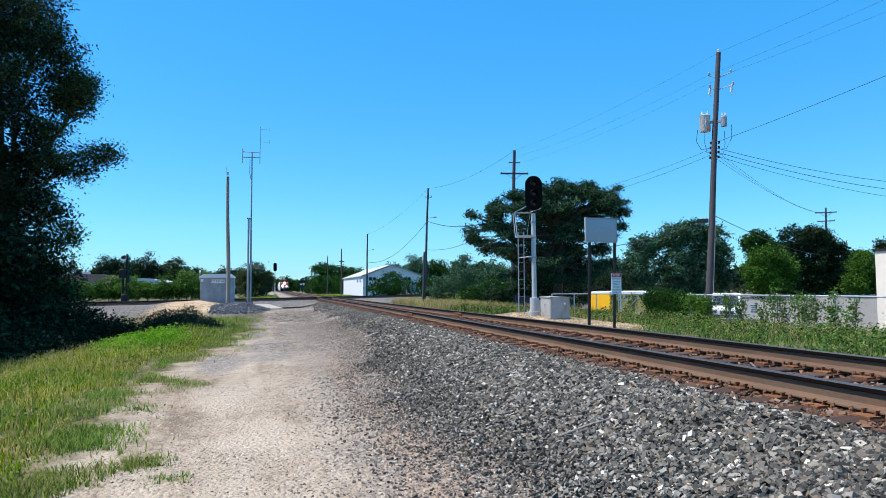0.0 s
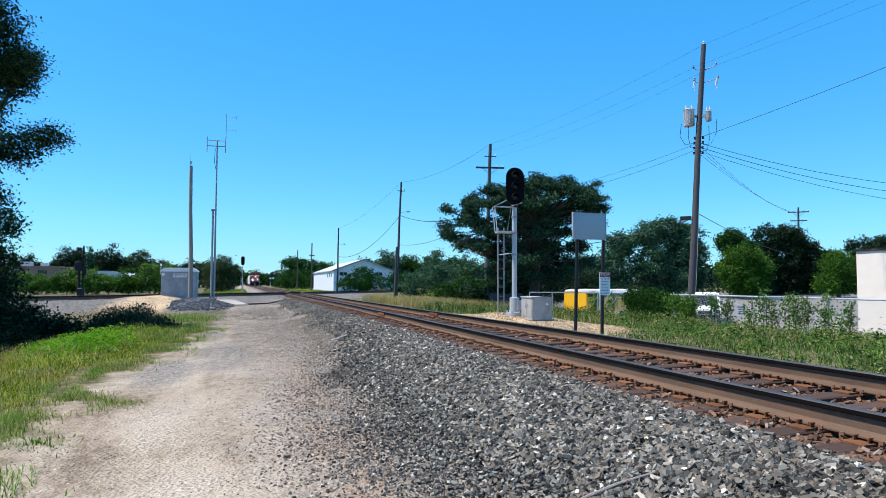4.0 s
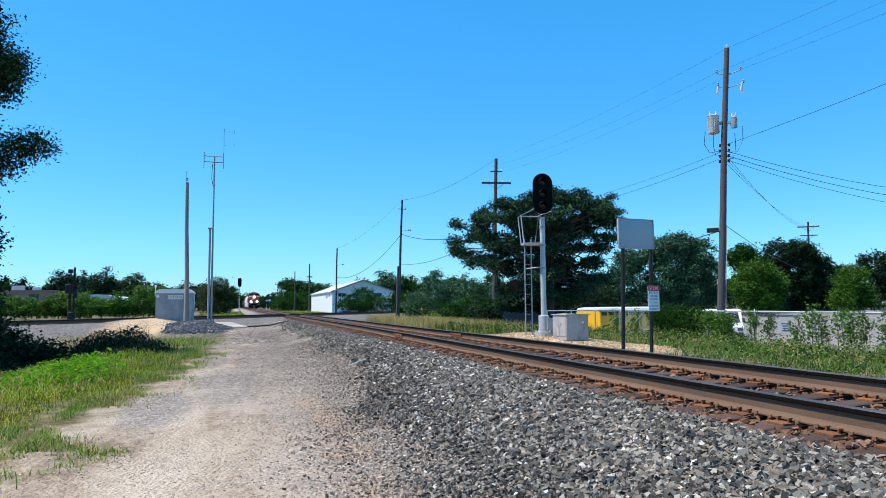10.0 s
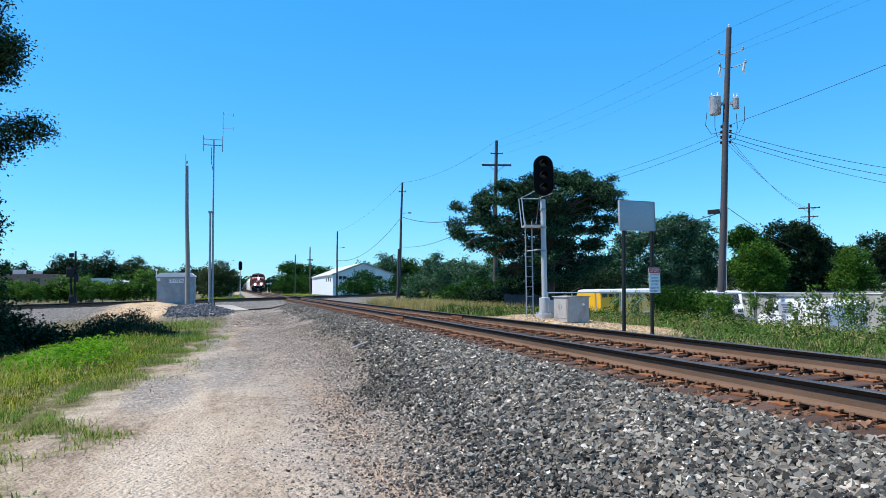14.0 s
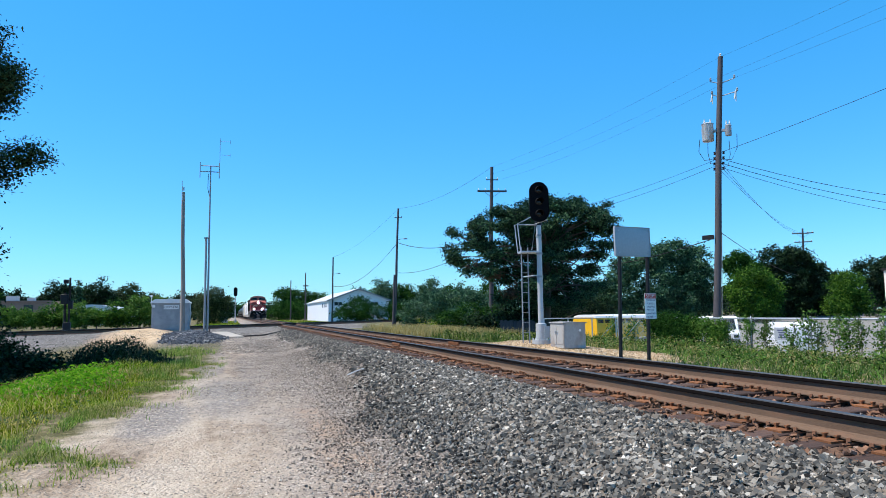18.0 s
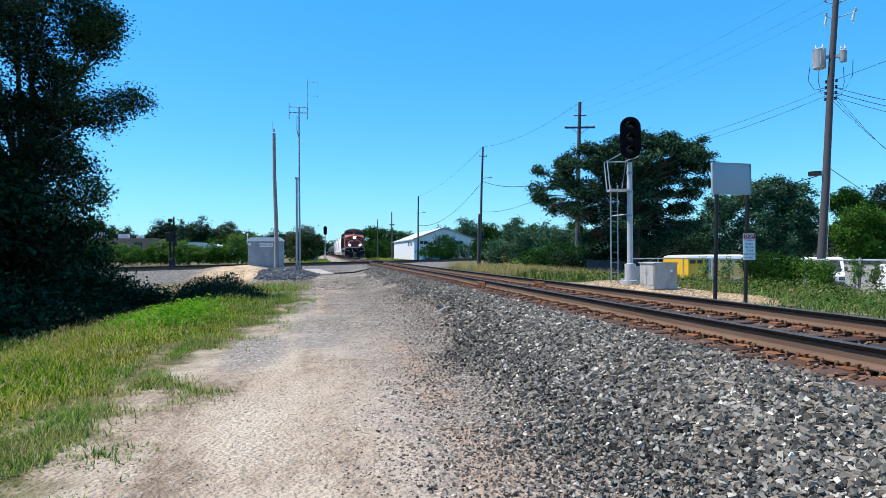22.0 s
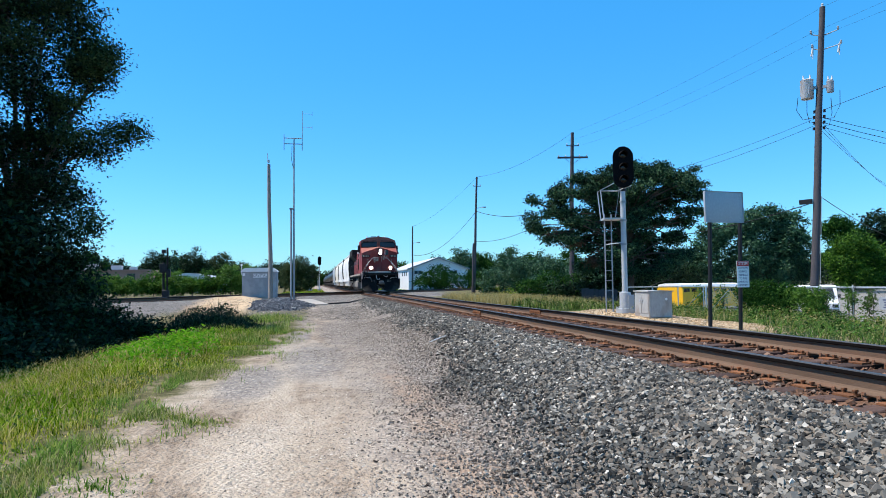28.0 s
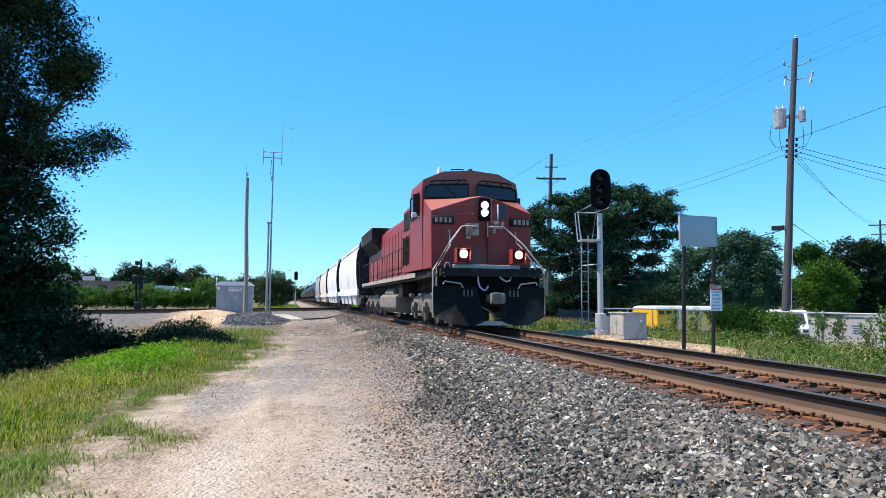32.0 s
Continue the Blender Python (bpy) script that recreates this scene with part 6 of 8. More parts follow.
for i, x in enumerate(np.linspace(-130, -14, 24)):
    y = 215 + rr_.uniform(-15, 25)
    h = (9.6 if x > -90 else 12) * rr_.uniform(0.72, 1.1) * (0.75 if x > -25 else 1)
    mt = (LEAF_DARK, LEAF_MID, LEAF_DARK, LEAF_OLIVE)[i % 4]
    tree("tree", ("dark", "green", "dark", "pale olive")[i % 4] + " tree in the far tree line", (float(x), y, -1), [(float(x), y, h * 0.68, 3.6, 3, h * 0.33), (float(x) + 2.2, y, h * 0.42, 3.4, 3, h * 0.36), (float(x) - 2.4, y, h * 0.4, 3.2, 3, h * 0.34)], 7600, 0.28, mt, r0=0.25, per=40, spread=0.6, shell=0.3, seed=90 + i)
for x, y, h in ((-42.5, 200, 11.0), (-61, 205, 9.5), (-70, 190, 10)):
    tree("spruce_tree", "narrow dark spruce in the far tree line", (x, y, -1), [(x, y, h * (0.15 + 0.17 * k), 1.9 - 0.36 * k, 1.9 - 0.36 * k, h * 0.13) for k in range(5)], 1600, 0.3, NEEDLES, r0=0.18, per=8, spread=0.25, seed=int(h * 7))
for i, x in enumerate(np.linspace(-16, 60, 14)):
    y = 420 + rr_.uniform(-30, 60)
    h = 9 * rr_.uniform(0.75, 1.15)
    tree("tree", "hazy green tree in the distance down the line", (float(x), y, -1), [(float(x), y, h * 0.6, 5, 4, h * 0.4), (float(x) + 3, y, h * 0.35, 5, 4, h * 0.36)], 900, 0.8, LEAF_MID if i % 2 else LEAF_DARK, r0=0.3, per=6, spread=0.8, seed=130 + i)
woods = in_blobs([(x, 250 + 12 * math.sin(x * 0.4), 2.4, 6.5, 4, 3.6 + 1.6 * math.sin(x * 0.31)) for x in np.arange(-150, -12, 7)] + [(x, 300, 2.0, 6, 4, 3.0 + 1.0 * math.sin(x * 0.5)) for x in np.arange(12, 100, 7)] + [(x, 330 + 20 * math.sin(x), 3.5, 9, 6, 6 + 2 * math.sin(x * 0.7)) for x in np.arange(70, 330, 13)] + [(x, 120 + 0.15 * (x - 70), 3.0, 6, 5, 2.4 + 0.6 * math.sin(x)) for x in np.arange(80, 190, 8)], 42000, rng, 0.5)
woods = woods[woods[:, 2] > -1.2]
tagged(new("far_woods", leaf_mesh("far_woods", woods, 0.7, LEAF_DARK, rng)), "distant dark green woods on the horizon", "woods", kind="stuff")

# vines on the fence


def vine(name, label, boxes, n, size, mt, seed):
    r = np.random.default_rng(seed)
    ob = thing(name, label, "vine")
    bl = [(FX - 0.08, y, z, 0.26, ry, rz) for y, z, ry, rz in boxes]
    e = new("leaves", leaf_mesh("leaves", clumped(bl, n // 8, 8, 0.09, r, 0.2), size, mt, r, 0.0))
    e.parent = ob
    bm = B()
    for y, z, ry, rz in boxes:
        for k in range(3):
            yy = y + r.uniform(-0.6, 0.6) * ry
            tube(bm, [(FX - 0.04, yy, zg(FX, yy)), (FX - 0.05, yy + r.uniform(-0.1, 0.1), z), (FX - 0.06, yy + r.uniform(-0.2, 0.2), z + rz * 0.9)], 0.008, 4)
    part("stem", bm, BARK, ob)
    return ob


vine("ivy_mass", "thick dark green creeper hiding the fence", [(35.2, 0.2, 0.7, 0.5), (34.3, 0.22, 0.8, 0.5), (33.4, 0.2, 0.8, 0.5), (32.6, 0.12, 0.6, 0.5), (34.4, -0.35, 1.3, 0.45), (33.0, -0.38, 0.9, 0.45)], 15000, 0.045, LEAF_MID, 80)
vine("vine", "light green creeper climbing the fence", [(31.6, 0.05, 0.35, 0.42), (31.1, -0.05, 0.35, 0.45), (30.7, 0.0, 0.2, 0.45), (31.2, -0.5, 0.6, 0.35), (32.2, 0.1, 0.35, 0.4)], 3800, 0.055, HEDGE_LEAF, 81)
for i, (y, w_, top_) in enumerate(((29.45, 0.22, 0.62), (28.6, 0.16, 0.45), (27.45, 0.14, 0.3), (26.75, 0.34, 0.68), (26.4, 0.2, 0.4), (25.6, 0.36, 0.66), (25.3, 0.2, 0.5), (24.9, 0.12, 0.5), (24.1, 0.22, 0.62), (23.3, 0.3, 0.4), (21.5, 0.4, 0.6), (37.0, 0.35, 0.55), (38.6, 0.3, 0.5))):
    vine("vine", "light green creeper climbing a fence post", [(y, top_ - 0.42, w_, 0.45), (y + 0.08, top_ - 0.78, w_ * 0.8, 0.38)], 330, 0.05, LEAF_LIGHT if i % 3 == 1 else HEDGE_LEAF, 82 + i)

# grass and weeds
def scatter(x0, x1, y0, y1, n, keep, rng, power=1.0):
    """Points on the ground, denser towards the viewer, kept where keep(x, y) allows."""
    y = y0 + (y1 - y0) * rng.random(n) ** power
    x = x0 + (x1 - x0) * rng.random(n)
    k = keep(x, y) > rng.random(n)
    x, y = x[k], y[k]
    return x, y, ground_z(x, y)


def lane_edge(y):
    return -7.28 + 0.85 * smooth01((y - 20) / 6) + 0.45 * smooth01((y - 25) / 13) + (vnoise(y * 0 + 3.0, y, 1.6, 4) - 0.5) * 0.7 + (vnoise(y * 0 + 1.0, y, 0.5, 5) - 0.5) * 0.5


def gap(x, y):
    """A worn bare strip just inside the verge."""
    c = -7.62 - 0.05 * (y - 18)
    return np.exp(-((x - c) / 0.16) ** 2) * smooth01((y - 16) / 1.5) * smooth01((21.5 - y) / 1.2)


gr = np.random.default_rng(5)
VERGE = island_mat("dusty verge grass", [(0.0, (0.06, 0.11, 0.02)), (0.5, (0.24, 0.31, 0.06)), (1.0, (0.55, 0.50, 0.24))], 0.8, 0.5, 0.0, second=[(0.0, (0.05, 0.13, 0.02)), (0.5, (0.18, 0.33, 0.05)), (1.0, (0.38, 0.46, 0.14))], patch=1.2)
# left meadow
def meadow(x, y):
    return np.clip((lane_edge(y) - x) / 0.45, 0, 1) * np.clip(0.1 + 1.3 * vnoise(x, y, 0.7, 6) * (0.4 + 0.9 * vnoise(x, y, 0.22, 16)), 0, 1) * (1 - 0.95 * gap(x, y))


def height(x, y):
    return np.clip((lane_edge(y) - x) / 1.9, 0.12, 1)


x, y, z = scatter(-13.5, -5.6, 9.0, 32, 340000, meadow, gr, 1.35)
h = height(x, y) * gr.uniform(0.05, 0.27, len(x)) * (0.3 + 0.8 * vnoise(x, y, 0.7, 7) + 0.6 * vnoise(x, y, 0.22, 17))
tagged(new("meadow_grass", blade_mesh("meadow_grass", x, y, z, h, 0.0055, GRASS, gr, 1.5)), "yellow-green meadow grass beside the lane", "grass", kind="stuff")
# the same meadow and ballast where the walk begins
near = np.random.default_rng(404)
x, y, z = scatter(-13.5, -5.6, 2.0, 9.0, 60000, meadow, near)
h = height(x, y) * near.uniform(0.05, 0.27, len(x)) * (0.3 + 0.8 * vnoise(x, y, 0.7, 7) + 0.6 * vnoise(x, y, 0.22, 17))
tagged(new("meadow_grass", blade_mesh("meadow_grass", x, y, z, h, 0.009, GRASS, near, 1.5)), "yellow-green meadow grass beside the lane", "grass", kind="stuff")
# seed heads above the blades
x, y, z = scatter(-13.5, -7.2, 11, 30, 46000, lambda x, y: meadow(x, y) * (x < lane_edge(y) - 0.7), gr, 1.4)
k = gr.random(len(x)) < 0.3
x, y, z = x[k], y[k], z[k]
h = height(x, y) * gr.uniform(0.14, 0.36, len(x))
tagged(new("seed_heads", blade_mesh("seed_heads", x, y, z + h, gr.uniform(0.03, 0.08, len(x)), 0.007, GRASS_DRY, gr, 2.2)), "pale nodding seed heads over the meadow grass", "grass", kind="stuff")
x, y, z = scatter(-13.5, -7.6, 11, 31, 3600, meadow, gr, 1.3)
tagged(new("seed_stalks", blade_mesh("seed_stalks", x, y, z, gr.uniform(0.2, 0.5, len(x)), 0.003, GRASS_DRY, gr, 0.7)), "dry seeding grass stalks", "grass", kind="stuff")
x, y, z = scatter(-13, -7.6, 11, 24, 16000, lambda x, y: meadow(x, y) * (vnoise(x, y, 0.9, 25) > 0.58), gr, 1.4)
tagged(new("meadow_weeds", leaf_mesh("meadow_weeds", np.stack([x, y, z + gr.uniform(0.02, 0.24, len(x)) * height(x, y)], 1), 0.03, LEAF_LIGHT, gr, 0.8)), "low leafy weeds among the grass", "weeds", kind="stuff")
# grass runners along the edge of the lane
x, y, z = scatter(-8.2, -5.4, 9, 34, 130000, lambda x, y: np.exp(-((x - lane_edge(y) + 0.1) / 0.4) ** 2) * (vnoise(x, y, 0.55, 26) > 0.5) * (1 - gap(x, y)), gr, 1.3)
tagged(new("edge_grass", blade_mesh("edge_grass", x, y, z, gr.uniform(0.02, 0.11, len(x)), 0.0045, VERGE, gr, 1.6)), "short green grass creeping over the lane's edge", "grass", kind="stuff")
lush = lambda x, y: np.clip(1.7 * np.exp(-((x + 8.9 + 0.2 * (y - 25.5)) / 0.95) ** 2 - ((y - 25.6) / 2.4) ** 2) - 0.12, 0, 1) * (0.4 + 0.6 * vnoise(x, y, 0.4, 29))
x, y, z = scatter(-14, -7.5, 22, 34, 60000, lush, gr)
tagged(new("lush_weeds", leaf_mesh("lush_weeds", np.stack([x, y, z + gr.uniform(0.1, 0.5, len(x)) * (0.35 + 0.8 * vnoise(x, y, 0.5, 30))], 1), 0.045, GRASS_LUSH, gr, 1.2)), "bright green broad-leaved weeds in the ditch", "weeds", kind="stuff")
# weeds where the tree's shadow falls, the shade put into their leaf colour
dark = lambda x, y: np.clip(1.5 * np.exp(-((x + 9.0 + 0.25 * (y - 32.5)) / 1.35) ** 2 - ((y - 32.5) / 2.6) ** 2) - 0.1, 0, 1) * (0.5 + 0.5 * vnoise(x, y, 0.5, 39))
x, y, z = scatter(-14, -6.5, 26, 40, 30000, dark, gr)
tagged(new("tree_shade_weeds", blade_mesh("tree_shade_weeds", x, y, z, gr.uniform(0.2, 1.25, len(x)) * (0.3 + 0.7 * dark(x, y)), 0.007, LEAF_DARK, gr, 0.8)), "weeds at the ditch edge, coloured dark for the tree's shadow", "weeds", kind="stuff")
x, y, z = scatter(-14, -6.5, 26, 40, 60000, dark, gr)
tagged(new("tree_shade_leaves", leaf_mesh("tree_shade_leaves", np.stack([x, y, z + gr.uniform(0.03, 1.0, len(x)) * dark(x, y)], 1), 0.045, LEAF_DARK, gr, 0.4)), "leafy weeds at the ditch edge, coloured dark for the tree's shadow", "weeds", kind="stuff")
x, y, z = scatter(-11.5, -5.2, 26, 52, 60000, lambda x, y: np.clip((lane_edge(y) - x) / 0.5, 0, 1) * np.exp(-((x + 7.0 + 0.02 * (y - 36)) / 1.5) ** 2) * (0.12 + 0.88 * (vnoise(x, y, 1.3, 9) > 0.46)) * smooth01((41 - y) / 5), gr)
tagged(new("verge_grass", blade_mesh("verge_grass", x, y, z, gr.uniform(0.05, 0.26, len(x)) * (0.3 + 1.0 * vnoise(x, y, 1.3, 9)), 0.008, VERGE, gr, 1.3)), "tufts of grass beside the gravel lane", "grass", kind="stuff")
# single tufts on the lane
for i, (tx, ty, n_, rad, hh) in enumerate(((-6.5, 11.9, 500, 0.17, 0.12), (-6.2, 11.3, 120, 0.08, 0.06), (-6.9, 11.4, 200, 0.14, 0.07), (-6.68, 16.9, 500, 0.26, 0.09), (-6.95, 17.2, 300, 0.2, 0.07), (-7.0, 14.6, 300, 0.25, 0.07), (-7.05, 20.3, 220, 0.2, 0.07), (-7.2, 12.7, 400, 0.3, 0.1))):
    a, d_ = gr.uniform(0, 6.28, n_), rad * gr.random(n_) ** 0.8
    xx, yy = tx + d_ * np.cos(a) * 1.4 + 0.1 * np.sin(9 * a), ty + d_ * np.sin(a) * 1.2 + 0.08 * np.cos(7 * a)
    tagged(new("grass_tuft", blade_mesh("grass_tuft", xx, yy, ground_z(xx, yy), gr.uniform(0.15, 1.0, n_) * hh * (1.1 - 0.6 * d_ / rad), 0.0045, VERGE, gr, 1.6)), "low tuft of green grass on the dirt lane", "grass tuft", group="tufts on the lane", kind="stuff")
# right-hand strip
def strip(x, y):
    pad = np.exp(-((x - 4.1) / 2.6) ** 2 - ((y - 29.2) / 6.6) ** 2)
    return np.clip((x - 2.2 - 0.5 * vnoise(x, y, 0.8, 3)) / 0.7, 0, 1) * (pad < 0.42) * (0.3 + 0.7 * vnoise(x, y, 1.1, 8))


x, y, z = scatter(2.0, 12.9, 12, 42, 80000, strip, gr, 1.15)
h = gr.uniform(0.03, 0.16, len(x)) * (0.3 + 1.1 * vnoise(x, y, 0.8, 12)) * np.clip((x - 2.0) / 2.5, 0.3, 1)
tagged(new("weed_strip", blade_mesh("weed_strip", x, y, z, h, 0.0075, WEED, gr, 1.2)), "rough green weeds between track and fence", "weeds", kind="stuff")
x, y, z = scatter(4.5, 12.9, 12, 44, 12000, lambda x, y: strip(x, y) * (vnoise(x, y, 2.2, 15) > 0.5), gr, 1.15)
tagged(new("lush_strip", blade_mesh("lush_strip", x, y, z, gr.uniform(0.08, 0.26, len(x)), 0.008, HEDGE_LEAF, gr, 1.4)), "bright green weeds by the fence", "weeds", kind="stuff")
x, y, z = scatter(6, 12.9, 12, 36, 7000, lambda x, y: (vnoise(x, y, 1.6, 18) > 0.62) * 1.0, gr, 1.1)
tagged(new("dry_strip", blade_mesh("dry_strip", x, y, z, gr.uniform(0.15, 0.42, len(x)), 0.007, GRASS_DRY, gr, 0.9)), "dry straw-coloured weeds by the fence", "weeds", kind="stuff")
BUSHES = [(bx, by, -0.6 - 0.012 * bx + gr.uniform(-0.1, 0.1), gr.uniform(0.25, 0.6), gr.uniform(0.25, 0.6), gr.uniform(0.2, 0.5) * min(1.0, 0.25 + (bx - 3.0) * 0.16)) for bx, by in zip(gr.uniform(3.6, 12.5, 520), gr.uniform(14, 41, 520)) if strip(np.array([bx]), np.array([by]))[0] > 0.2]
for lab, mt_, cnt, sz_ in (("dusty green leafy weeds before the fence", WEED, 7000, 0.042), ("light green leafy weeds before the fence", HEDGE_LEAF, 4200, 0.042)):
    pts = clumped(BUSHES, cnt, 10, 0.09, gr, 0.2)
    pts = pts[pts[:, 2] > ground_z(pts[:, 0], pts[:, 1]) + 0.02]
    tagged(new("bushy_weeds", leaf_mesh("bushy_weeds", pts, sz_, mt_, gr, 0.6)), lab, "weeds", kind="stuff")
x, y, z = scatter(5, 12.5, 14, 34, 2600, lambda x, y: 0.2 + 0.8 * (vnoise(x, y, 1.5, 28) > 0.6), gr)
tagged(new("weed_flowers", leaf_mesh("weed_flowers", np.stack([x, y, z + gr.uniform(0.25, 0.6, len(x))], 1), 0.022, GRASS_DRY, gr, 1.5)), "pale flower heads among the weeds", "flowers", kind="stuff")
pts = clumped(BUSHES, 700, 10, 0.1, gr, 0.2)
pts = pts[pts[:, 2] > ground_z(pts[:, 0], pts[:, 1]) + 0.02]
tagged(new("weed_leaves", leaf_mesh("weed_leaves", pts, 0.05, LEAF_MID, gr, 0.6)), "leafy weeds before the fence", "weeds", kind="stuff")
x, y, z = scatter(2.6, 13, 36, 62, 20000, lambda x, y: np.clip((x - 2.9 - 0.16 * (y - 36)) / 1.2, 0, 1) * (0.3 + 0.7 * (vnoise(x, y, 1.5, 21) > 0.4)), gr)
tagged(new("tall_grass", blade_mesh("tall_grass", x, y, z, gr.uniform(0.12, 0.5, len(x)) * (0.4 + 0.9 * vnoise(x, y, 1.5, 21)), 0.013, WEED, gr, 0.9)), "tall grass beside the line near the crossing", "grass", kind="stuff")
x, y, z = scatter(4, 13, 42, 62, 24000, lambda x, y: (vnoise(x, y, 2.0, 22) > 0.45) * 1.0, gr)
tagged(new("tall_dry_grass", blade_mesh("tall_dry_grass", x, y, z, gr.uniform(0.25, 0.7, len(x)), 0.013, GRASS_DRY, gr, 0.7)), "tall dry grass in seed near the crossing", "grass", kind="stuff")
CLUMPS = [(bx, by, zg(bx, by) + 0.1, gr.uniform(0.3, 0.8), gr.uniform(0.3, 0.8), gr.uniform(0.15, 0.4)) for bx, by in zip(gr.uniform(4.0, 12.5, 150), gr.uniform(37, 60, 150)) if bx > 3.4 + 0.16 * (by - 36)]
pts = clumped(CLUMPS, 700, 24, 0.12, gr, 0.3)
tagged(new("weed_clumps", leaf_mesh("weed_clumps", pts[pts[:, 2] > ground_z(pts[:, 0], pts[:, 1])], 0.06, WEED, gr, 0.6)), "leafy weed clumps among the dry grass", "weeds", kind="stuff")
x, y, z = scatter(-9.5, -3.5, 88, 150, 12000, lambda x, y: 1.0 * (np.abs(x) > 4.2), gr)
tagged(new("far_grass", blade_mesh("far_grass", x, y, z, gr.uniform(0.1, 0.4, len(x)), 0.05, GRASS, gr, 0.6)), "grass beyond the crossing track", "grass", kind="stuff")
x, y, z = scatter(3.5, 30, 95, 150, 20000, lambda x, y: 1.0 + 0 * x, gr)
tagged(new("far_meadow", blade_mesh("far_meadow", x, y, z, gr.uniform(0.1, 0.45, len(x)), 0.05, GRASS, gr, 0.6)), "grass round the white shed", "grass", kind="stuff")

# ---- ballast ----
sr = np.random.default_rng(9)


def shoulder(x, y):
    """Coarse ballast from the tie ends down to the lane, a wider spread nearer the viewer."""
    d = -(x - centre_x(y))
    foot = 2.75 + 1.15 * smooth01((25 - y) / 11)
    return np.clip((foot + 0.4 - d - 0.6 * (vnoise(x, y, 1.3, 41) - 0.3)) / 1.6, 0, 1) ** 1.3


def outer(x, y):
    d = -(x - centre_x(y))
    foot = 2.75 + 1.15 * smooth01((25 - y) / 11)
    return np.exp(-((d - foot - 0.05) / 0.55) ** 2) * (0.35 + 0.65 * vnoise(x, y, 0.6, 46))


x, y, z = scatter(-4.4, -1.36, 8.0, 18.5, 96000, shoulder, sr, 1.15)
s = (0.018 + 0.038 * sr.random(len(x)) ** 1.4) * np.clip(1.25 - (-(x) - 2.3) * 0.42, 0.32, 1.2)
tagged(new("ballast_stones", stone_mesh("ballast_stones", np.stack([x, y, z + sr.uniform(0.002, 0.03, len(x))], 1), s, STONES, sr)), "crushed grey ballast stones with a few white ones", "ballast", kind="stuff")
x, y, z = scatter(-4.4, -1.36, 2.0, 8.0, 24000, shoulder, near)
s = (0.024 + 0.042 * near.random(len(x)) ** 1.4) * np.clip(1.25 - (-(x) - 2.3) * 0.42, 0.32, 1.2)
tagged(new("ballast_stones", stone_mesh("ballast_stones", np.stack([x, y, z + near.uniform(0.002, 0.03, len(x))], 1), s, STONES, near)), "crushed grey ballast stones with a few white ones", "ballast", kind="stuff")
x, y, z = scatter(-5.0, -2.0, 8, 34, 100000, outer, sr, 1.5)
s = (0.010 + 0.022 * sr.random(len(x)) ** 2) * np.where(y > 20, 1.25, 1.0)
tagged(new("outer_gravel", stone_mesh("outer_gravel", np.stack([x, y, z + sr.uniform(0.0, 0.01, len(x))], 1), s, GRIT, sr)), "small mixed gravel where the ballast meets the lane", "gravel", kind="stuff")
x, y, z = scatter(-4.4, -1.36, 18.5, 30, 70000, shoulder, sr, 1.5)
s = (0.024 + 0.042 * sr.random(len(x)) ** 1.4) * np.clip(1.2 - (-(x) - 2.3) * 0.36, 0.32, 1.2)
tagged(new("middle_ballast", stone_mesh("middle_ballast", np.stack([x, y, z + sr.uniform(0.002, 0.03, len(x))], 1), s, STONES, sr)), "crushed grey ballast stones beside the rails", "ballast", kind="stuff")
x, y, z = scatter(-4.5, -1.36, 29, 56, 60000, shoulder, sr, 1.4)
s = (0.026 + 0.036 * sr.random(len(x)) ** 1.4) * np.clip(1.2 - (-(x) - 2.3) * 0.34, 0.4, 1.2)
tagged(new("distant_ballast", pebble_mesh("distant_ballast", np.stack([x, y, z + sr.uniform(0.0, 0.02, len(x))], 1), s, STONES, sr, 1.5)), "crushed grey ballast stones along the track", "ballast", kind="stuff")
x, y, z = scatter(-5.6, -2.9, 8, 48, 115000, lambda x, y: np.clip((x + 5.4 + 0.8 * (vnoise(x, y, 0.9, 44) - 0.5)) / 1.9, 0, 1) * (0.35 + 0.65 * vnoise(x, y, 0.5, 45)), sr, 1.6)
tagged(new("shoulder_gravel", pebble_mesh("shoulder_gravel", np.stack([x, y, z + 0.001], 1), (0.006 + 0.020 * sr.random(len(x)) ** 2) * np.where(y > 22, 1.5, 1.0), GRIT, sr, 1.0)), "fine gravel at the foot of the ballast", "gravel", kind="stuff")
x, y, z = scatter(-1.42, 1.42, 6, 50, 27000, lambda x, y: 1.0 + 0 * x, sr, 1.7)
bare = np.abs((y - 0.05) % 0.5 - 0.25) > 0.115
keep_ = bare | (sr.random(len(x)) < 0.07)
x, y, z = x[keep_] + centre_x(y[keep_]), y[keep_], z[keep_]
tagged(new("crib_stones", stone_mesh("crib_stones", np.stack([x, y, z + sr.uniform(-0.01, 0.03, len(x))], 1), 0.02 + 0.045 * sr.random(len(x)) ** 1.5, RUSTY_STONES, sr)), "rust-stained ballast between the ties", "ballast", kind="stuff")
x, y, z = scatter(1.3, 3.1, 8, 60, 12000, lambda x, y: np.clip((3.1 - x) / 0.9, 0, 1), sr, 1.4)
tagged(new("far_shoulder_stones", pebble_mesh("far_shoulder_stones", np.stack([x, y, z + 0.002], 1), sr.uniform(0.02, 0.045, len(x)), STONES, sr)), "crushed ballast on the far shoulder", "ballast", kind="stuff")
